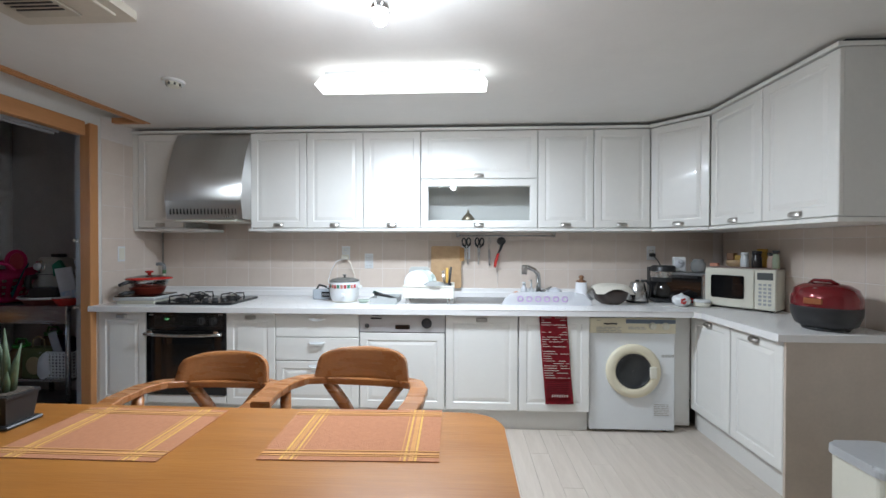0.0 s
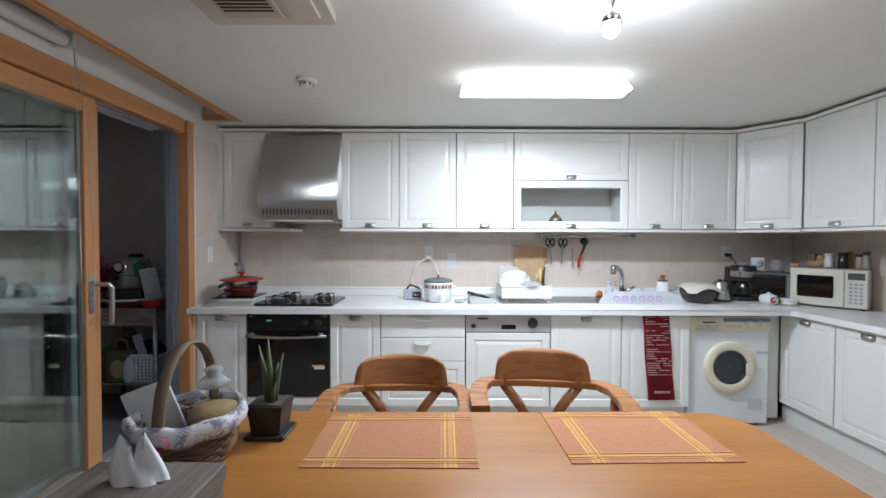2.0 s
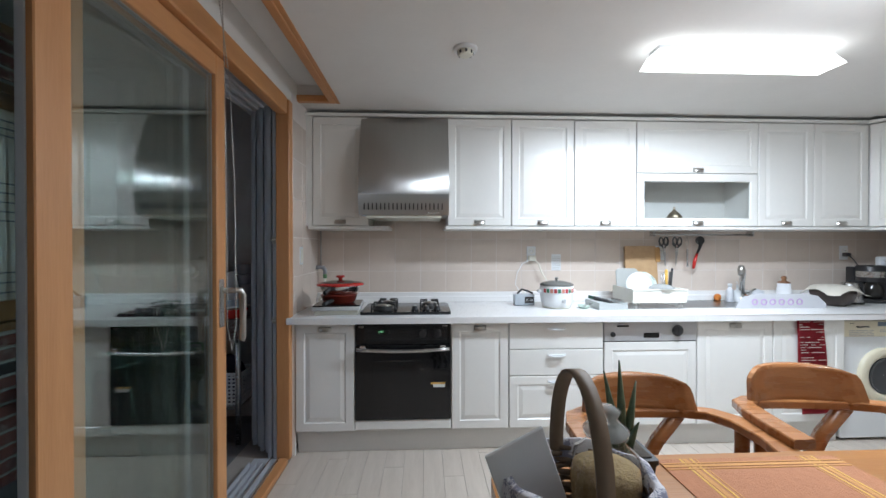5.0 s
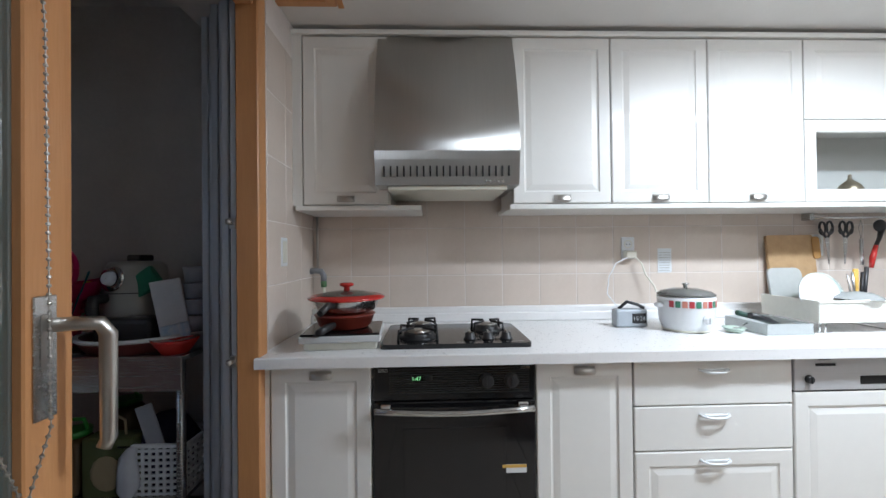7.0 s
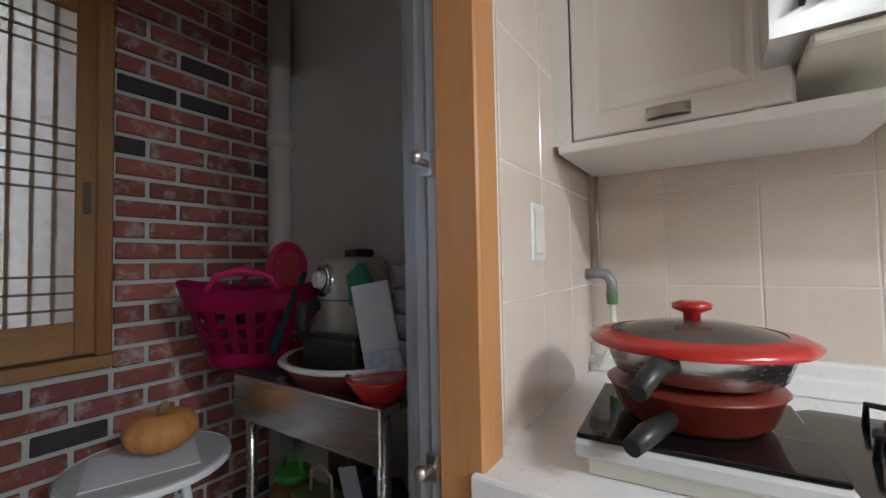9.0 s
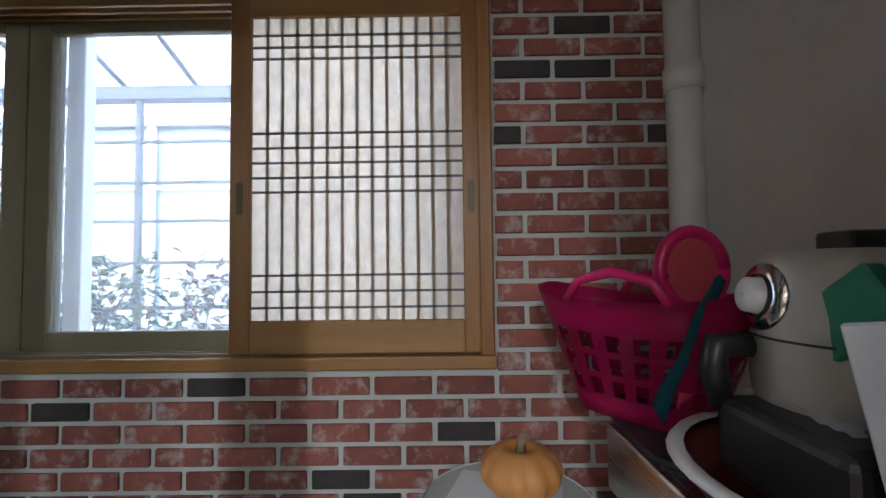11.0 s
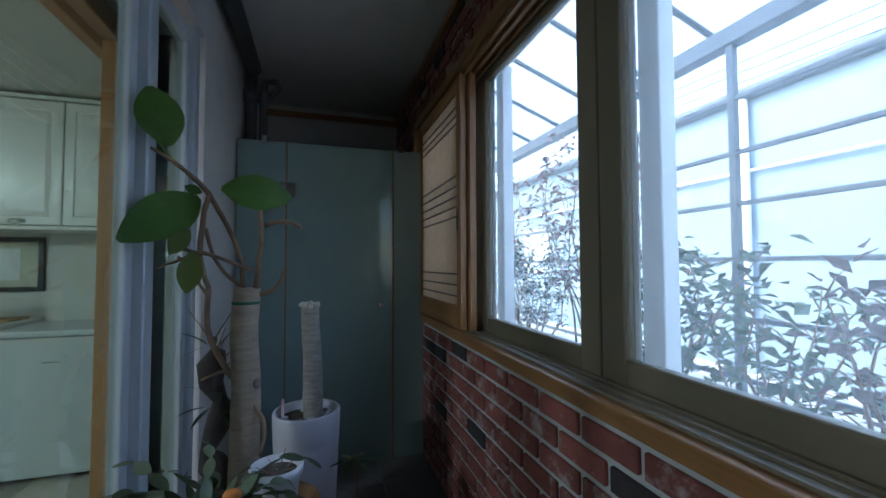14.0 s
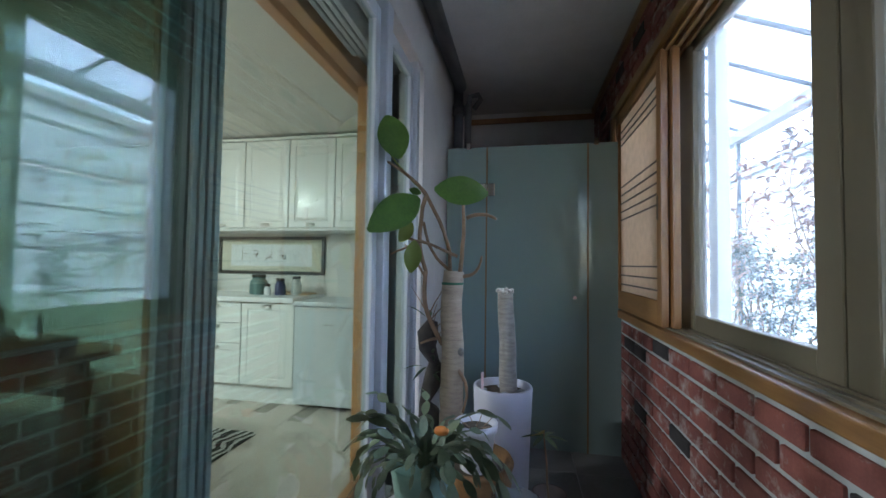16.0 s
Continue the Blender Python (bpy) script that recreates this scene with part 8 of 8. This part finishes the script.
rnd = random.Random(23)
shared = [mesh(leaf_bm(0.062, 0.026, 0.08, 0.1, 5), "cactus_leaf", CACTUS) for k in range(1)]
made = 0
for k in range(72):
    a = rnd.uniform(0, 2 * math.pi)
    reach = rnd.uniform(0.12, 0.29)
    pos = Vector((0.03 * math.cos(a), 0.03 * math.sin(a), 0.57))
    pitch = rnd.uniform(20, 75)
    for j in range(5):
        step = reach / 4.2
        d = Vector((math.cos(a) * math.cos(radians(pitch)), math.sin(a) * math.cos(radians(pitch)), math.sin(radians(pitch))))
        nxt = pos + d * step
        if nxt.x < 0.265:
            ob = new("leaf", shared[0])
            ob.parent = mp_
            ob.matrix_basis = Matrix.Translation(pos) @ d.to_track_quat("X", "Z").to_matrix().to_4x4() @ Matrix.Rotation(rnd.uniform(-0.8, 0.8), 4, "X") @ Matrix.Scale(step / 0.055, 4)
            made += 1
        pos = nxt
        pitch -= rnd.uniform(14, 34)
        a += rnd.uniform(-0.25, 0.25)
part("orange_bud", ball(0.018, (-0.05, -0.02, 0.66), (1.3, 0.8, 0.8), 10), mat("orange_flower", (0.55, 0.17, 0.03), 0.6), mp_)
dk = thing("driftwood_orchid", (-3.10, 0.42, -0.027), 0, "gnarled driftwood with dark strap leaves", "plant")
bm = tube([(0.02 * math.sin(1.3 * k), 0.02 * math.cos(1.7 * k), 0.055 * k) for k in range(18)], [0.035 + 0.014 * math.sin(2.1 * k) for k in range(18)], 10)
part("driftwood", bm, mat("dark_driftwood", (0.10, 0.085, 0.075), 0.9, bump=0.8, bump_scale=30, second=(0.05, 0.04, 0.04)), dk)
for k in range(16):
    a = rnd.uniform(0, 6.28)
    part("leaf", leaf_bm(rnd.uniform(0.07, 0.12), 0.016, 0.1, 0.3, 5), SHRUB, dk, m=Matrix.Translation((0.03 * math.cos(a), 0.03 * math.sin(a), rnd.choice((0.72, 0.75, 0.80, 0.95)))) @ Matrix.Rotation(a, 4, "Z") @ Matrix.Rotation(radians(rnd.uniform(-45, 20)), 4, "Y"))
for k in range(7):
    a = rnd.uniform(0, 6.28)
    twig(dk, (0.01, 0, 0.85 + 0.02 * k), (0.09 * math.cos(a), 0.09 * math.sin(a), 0.93 + 0.03 * k), 0.003, 0.001)
spn = thing("sapling_pot", (-3.58, 0.45, -0.027), 0, "thin sapling in a small brown pot", "potted plant")
part("pot", lathe([(0.045, 0.0), (0.06, 0.24), (0.066, 0.30), (0.058, 0.30), (0.05, 0.27), (0.002, 0.26)], 24, cap=False), mat("brown_clay", (0.12, 0.085, 0.07), 0.7), spn, smooth=True)
twig(spn, (0, 0, 0.26), (0.02, 0, 0.52), 0.005, 0.003)
for k in range(6):
    a = radians(60 * k)
    part("leaf", leaf_bm(0.085, 0.022, 0.1, 0.3, 5), SHRUB, spn, m=Matrix.Translation((0.02, 0, 0.51)) @ Matrix.Rotation(a, 4, "Z") @ Matrix.Rotation(radians(-10), 4, "Y"))
part("yellow_leaf", leaf_bm(0.09, 0.06, 0.1, 0.2, 5), mat("yellowed_leaf", (0.34, 0.26, 0.06), 0.6), spn, m=Matrix.Translation((0.03, -0.03, 0.5)) @ Euler((0.6, -0.6, 1.2)).to_matrix().to_4x4())
wrp = thing("wrapped_seedling", (-3.46, 0.68, -0.027), 0, "seedling wrapped in crinkled clear film", "potted plant")
bm = lathe([(0.05, 0.0), (0.055, 0.24), (0.075, 0.34), (0.09, 0.38)], 22, cap=False)
for v in bm.verts:
    v.co += 0.010 * noise.noise_vector(v.co * 45)
part("film", bm, mat("crinkled_film", (0.45, 0.48, 0.50), 0.12, alpha=0.45), wrp)
for k in range(6):
    a = radians(62 * k)
    part("leaf", leaf_bm(0.16, 0.018, 0.1, 0.15, 6), CACTUS, wrp, m=Matrix.Translation((0, 0, 0.22)) @ Matrix.Rotation(a, 4, "Z") @ Matrix.Rotation(radians(-62), 4, "Y"))

# ---- outside ----
single("ground", box(-60, VX - 0.2, -60, 60, -0.5, -0.15), CONCRETE, label="pale concrete yard outside", kind="structure")
single("planting_bed", box(-5.75, -4.7, -8, 8, -0.15, 0.25, 0.03), EARTH, label="raised planting bed below the window", category="planting bed")
fence = thing("garden_fence", (-5.6, 0, 0), 0, "painted steel garden fence with slim rails", "fence")
for y in (-5.0, -2.4, 0.36, 3.0, 5.6):
    part("post", box(-0.02, 0.02, y - 0.02, y + 0.02, -0.15, 2.40, 0.003), RAIL, fence)
for z in (0.58, 0.90, 1.22, 1.52, 1.80, 2.10):
    part("rail", box(-0.012, 0.012, -7, 7, z - 0.013, z + 0.013, 0.002), RAIL, fence)
cnp = thing("garden_canopy", (0, 0, 0), 0, "white sheet canopy on painted steel rafters", "canopy")
part("beam", box(-5.66, -5.56, -7, 7, 2.40, 2.50, 0.005), RAIL, cnp)
for k in range(26):
    y = -6.5 + 0.52 * k
    part("rafter", rod((-5.6, y, 2.50), (-4.3, y, 2.98), 0.018, 6), RAIL, cnp)
sheet = part("sheet", slab([(-5.75, -7), (-4.28, -7), (-4.28, 7), (-5.75, 7)], 0, 0.006), glass_mat("canopy_sheet", (0.92, 0.94, 0.97), 0.3, 0.35, scatter="ShaderNodeBsdfTranslucent"), cnp, m=Matrix.Translation((-5.6, 0, 2.53)) @ Matrix.Rotation(radians(-20.2), 4, "Y") @ Matrix.Translation((5.6, 0, 0)))
bld = thing("neighbour_building", (-8.6, 0, -0.15), 0, "pale blue rendered building across the yard", "building")
part("wall", box(-3.0, 0.0, -14, 10, 0, 3.4), OUTWALL, bld)
part("roof_edge", box(-3.1, 0.12, -14, 10, 3.4, 3.55, 0.01), RAIL, bld)
for y in (-7.5, 4.2):
    w = part("window", box(-0.02, 0.03, y, y + 1.3, 1.1, 2.2, 0.01), mat("window_blue_grey", (0.34, 0.42, 0.48), 0.3) if y < -7 else bpy.data.materials["window_blue_grey"], bld)
    part("window_frame", box(0.03, 0.05, y + 0.62, y + 0.68, 1.1, 2.2), APPWHITE, w)
part("downpipe", rod((0.08, -1.7, 0), (0.08, -1.7, 3.4), 0.06, 10), APPWHITE, bld)
part("conduit", rod((0.05, -12, 2.55), (0.05, 9, 2.45), 0.02, 8), APPWHITE, bld)
for k in range(3):
    part("power_line", tube([(1.4 - 1.4 * abs(j - 6) / 6, -14 + 2.0 * j, 3.10 + 0.10 * k + 0.02 * (j - 7) ** 2 * 0.12) for j in range(13)], 0.006, 5), RAIL, bld, "thin sagging cable")


def shrub(name, at, size, count, leaf_len, leaf_w, material, label, seed, stems=6, shape=1.0):
    """Forking stems with many separate leaves near their outer ends."""
    rnd = random.Random(seed)
    s = thing(name, at, 0, label, "shrub")
    wood_bm = bmesh.new()
    tips = []
    for k in range(stems):
        a = rnd.uniform(0, 6.28)
        b = Vector((0.04 * math.cos(a), 0.04 * math.sin(a), 0))
        p = b.copy()
        pts = [p.copy()]
        for j in range(6):
            p = p + Vector((rnd.uniform(-1, 1) * size[0] * 0.10 + math.cos(a) * size[0] * 0.07, rnd.uniform(-1, 1) * size[1] * 0.10 + math.sin(a) * size[1] * 0.07, size[2] / 6 * rnd.uniform(0.8, 1.1)))
            pts.append(p.copy())
            if j > 1:
                tips.append(p.copy())
                for q in range(2):
                    t = p + Vector((rnd.uniform(-1, 1) * size[0] * 0.3, rnd.uniform(-1, 1) * size[1] * 0.3, rnd.uniform(-0.02, 0.14) * size[2]))
                    tube([p, (p + t) / 2 + Vector((0, 0, 0.02)), t], [0.004, 0.003, 0.0015], 4, wood_bm)
                    tips.append(t)
                    tips.append((p + t) / 2)
        tube(pts, [0.012 - 0.0015 * j for j in range(7)], 5, wood_bm)
    part("stems", wood_bm, TWIG, s)
    lb = bmesh.new()
    for k in range(count):
        t = rnd.choice(tips) + Vector((rnd.gauss(0, 0.04), rnd.gauss(0, 0.04), rnd.gauss(0, 0.035)))
        m = Matrix.Translation(t) @ Euler((rnd.uniform(-0.9, 0.9), rnd.uniform(-0.8, 0.8), rnd.uniform(0, 6.28))).to_matrix().to_4x4() @ Matrix.Scale(rnd.uniform(0.7, 1.25), 4)
        vs = [lb.verts.new(m @ Vector(p)) for p in ((0, 0, 0), (leaf_len * 0.4, -leaf_w / 2, 0.006), (leaf_len, 0, -0.01), (leaf_len * 0.4, leaf_w / 2, 0.006))]
        lb.faces.new((vs[0], vs[1], vs[2]))
        lb.faces.new((vs[0], vs[2], vs[3]))
    crown = part("foliage", lb, material, s)
    tagged(crown, kind="stuff")
    return s


shrub("camellia_shrub", (-5.15, 0.25, 0.25), (0.55, 0.6, 1.0), 420, 0.075, 0.045, SHRUB, "glossy green camellia shrub outside the window", 3)
shrub("camellia_shrub", (-5.25, 0.72, 0.25), (0.45, 0.5, 0.75), 260, 0.075, 0.045, SHRUB, "lower green camellia shrub outside the window", 4)
shrub("withered_shrub", (-5.05, 1.35, 0.25), (0.5, 0.6, 0.85), 230, 0.085, 0.04, DRYLEAF, "withered brown-leaved shrub outside the window", 5)
shrub("withered_shrub", (-5.1, 2.1, 0.25), (0.4, 0.5, 0.7), 150, 0.07, 0.035, AUTUMN, "russet-leaved shrub outside the window", 9)
shrub("conifer_shrub", (-5.2, -1.15, 0.25), (0.5, 0.6, 1.05), 1500, 0.05, 0.012, CONIFER, "dense dark green conifer outside the window", 6, 10)
shrub("russet_tree", (-5.35, -0.55, 0.25), (0.8, 0.9, 1.75), 420, 0.07, 0.035, AUTUMN, "sparse russet-leaved young tree outside the window", 7, 7)
shrub("russet_tree", (-5.35, -2.1, 0.25), (0.9, 1.0, 1.7), 420, 0.07, 0.035, AUTUMN, "sparse russet-leaved tree along the fence", 8, 7)


# ---- pieces of walls and floors ----
def pieces(name, shared, parent, spots):
    for m in spots:
        ob = new(name, shared)
        ob.parent = parent
        ob.matrix_basis = m


TW, TH, TG = 0.20, 0.25, 0.003
tile_bm = box(TG / 2, TW - TG / 2, -0.008, 0, TG / 2, TH - TG / 2, 0.0018)
tile_mesh = mesh(tile_bm, "tile", TILE)
rows_n = [0.85 + TH * j for j in range(3)]
pieces("tile", tile_mesh, wall_north, [Matrix.Translation((WEST + 0.002 + TW * i, NORTH + 0.008, z)) for i in range(24) for z in rows_n])
pieces("tile", tile_mesh, wall_east, [Matrix.Translation((EAST + 0.008, NORTH - TW * i, z)) @ Matrix.Rotation(radians(-90), 4, "Z") for i in range(9) for z in rows_n])
part("grout", box(WEST + 0.004, EAST, NORTH + 0.0012, NORTH + 0.009, 0.85, 1.60), GROUT, wall_north)
part("grout", box(EAST + 0.0012, EAST + 0.009, NORTH - 1.8, NORTH, 0.85, 1.60), GROUT, wall_east)
part("grout", box(WEST - 0.002, WEST + 0.0038, NORTH - 0.602, NORTH, 0.10, 2.25), GROUT, wall_west)
wt_mesh = mesh(box(TG / 2, TW - TG / 2, -0.006, 0, TG / 2, TH - TG / 2, 0.0018), "tile", TILE)
pieces("tile", wt_mesh, wall_west, [Matrix.Translation((WEST - 0.001, NORTH - 0.002 - TW * (i + 1), 0.10 + TH * j)) @ Matrix.Rotation(radians(90), 4, "Z") for i in range(3) for j in range(9) if 0.10 + TH * (j + 1) < CEIL + 0.1])

# floor planks along the room
PW, PL = 0.115, 0.96
plank_mesh = mesh(box(0.0006, PW - 0.0006, 0.0006, PL - 0.0006, -0.006, 0.0, 0.0012), "plank", PLANK)
rnd = random.Random(2)
spots = []
x = WEST + 0.02
col = 0
while x < EAST - PW * 0.5:
    y = SOUTH + 0.01 - PL * ((col * 0.37) % 1)
    while y < NORTH - 0.05:
        if y > SOUTH - 0.12:
            spots.append((x, y))
        y += PL
    x += PW
    col += 1
spots = [s for s in spots if not (s[0] > 1.75 and s[1] > 1.9)]
pieces("plank", plank_mesh, floor, [Matrix.Translation((a, max(b, SOUTH - 0.08), 0)) @ Matrix.Diagonal((1, (min(b + PL, NORTH + 0.05) - max(b, SOUTH - 0.08)) / PL, 1, 1)) for a, b in spots[:300]])

# veranda floor tiles
ft_mesh = mesh(box(0.0015, 0.2985, 0.0015, 0.2985, -0.02, 0, 0.0015), "floor_tile", SLATE)
pieces("floor_tile", ft_mesh, floor_veranda, [Matrix.Translation((VX + 0.30 * i, VSOUTH + 0.30 * j, -0.008)) for i in range(4) for j in range(17)])

# brick slips: about a twelfth of them charcoal
BL, BH, BG = 0.209, 0.0765, 0.018
rnd = random.Random(14)


def slip(material, seed):
    b = box(-0.014, 0.0, 0.0, BL - BG, 0.0, BH - BG, 0.003)
    for v in b.verts:
        v.co += Vector((0.0015, 0.0022, 0.0018)) * noise.noise(v.co * 40 + Vector((seed, 0, 0)))
    return mesh(b, "brick", material)


slips = [slip(BRICK, k) for k in range(4)]
dark_slips = [slip(DARKBRICK, k + 9) for k in range(2)]
half_slips = {}
near, far = [], []
for j in range(36):
    z = 0.0605 + BH * (j - 1)
    if z + BH - BG > VCEIL + 0.055:
        continue
    start = 1.913 - BL * (17.5 if j % 2 else 17)
    for i in range(27):
        y0 = start + BL * i
        y1 = y0 + BL - BG
        a, b = max(y0, VSOUTH + 0.002), min(y1, VNORTH - 0.002)
        if b - a < 0.02:
            continue
        runs = [(a, b)]
        if z + BH - BG > WZ0 - 0.018 and z < WZ1 + 0.012:
            runs = [(p, q) for p, q in ((a, min(b, WY0 - 0.024)), (max(a, WY1 + 0.024), b)) if q - p > 0.02]
            if z + BH - BG > WZ0 - 0.018 and z < WZ0 - 0.018 or z < WZ1 + 0.012 < z + BH - BG:
                runs = runs if b < WY0 or a > WY1 else []
        for p, q in runs:
            near.append((p, q, z, rnd.random()))
# the charcoal ones
DARK = [(3.03, 1.99), (2.825, 1.86), (3.028, 1.855), (2.783, 1.637), (3.302, 1.61), (1.795, 0.775), (1.225, 0.695), (2.655, 0.635), (2.261, 0.483), (2.364, 0.42), (0.40, 0.46), (0.055, 0.78), (0.172, 0.79), (-0.25, 0.36), (-0.32, 0.69), (-0.11, 0.40), (0.07, 2.43), (1.35, 2.36), (0.8, 2.28)]
near = [(p, q, z, 0.0 if any(p < y < q and z - 0.01 < h < z + BH - 0.01 for y, h in DARK) else r if p < -0.2 or z < 0.3 else 1.0) for p, q, z, r in near]
near.sort(key=lambda s: abs(s[0] - 1.6) + 0.2 * s[2])
for k, (p, q, z, r) in enumerate(near[:300]):
    data = rnd.choice(dark_slips) if r < 0.085 else rnd.choice(slips)
    ob = new("brick", data)
    ob.parent = wall_brick
    ob.matrix_basis = Matrix.Translation((VX + 0.004, p, z)) @ Matrix.Diagonal((1, (q - p) / (BL - BG), 1, 1))
rest, rest_dark = bmesh.new(), bmesh.new()
for p, q, z, r in near[300:]:
    box(VX - 0.010, VX + 0.004, p, q, z, z + BH - BG, 0.0, 1, rest_dark if r < 0.085 else rest)
for bmx, mm in ((rest, BRICK), (rest_dark, DARKBRICK)):
    tagged(part("far_bricks", bmx, mm, wall_brick), kind="stuff")
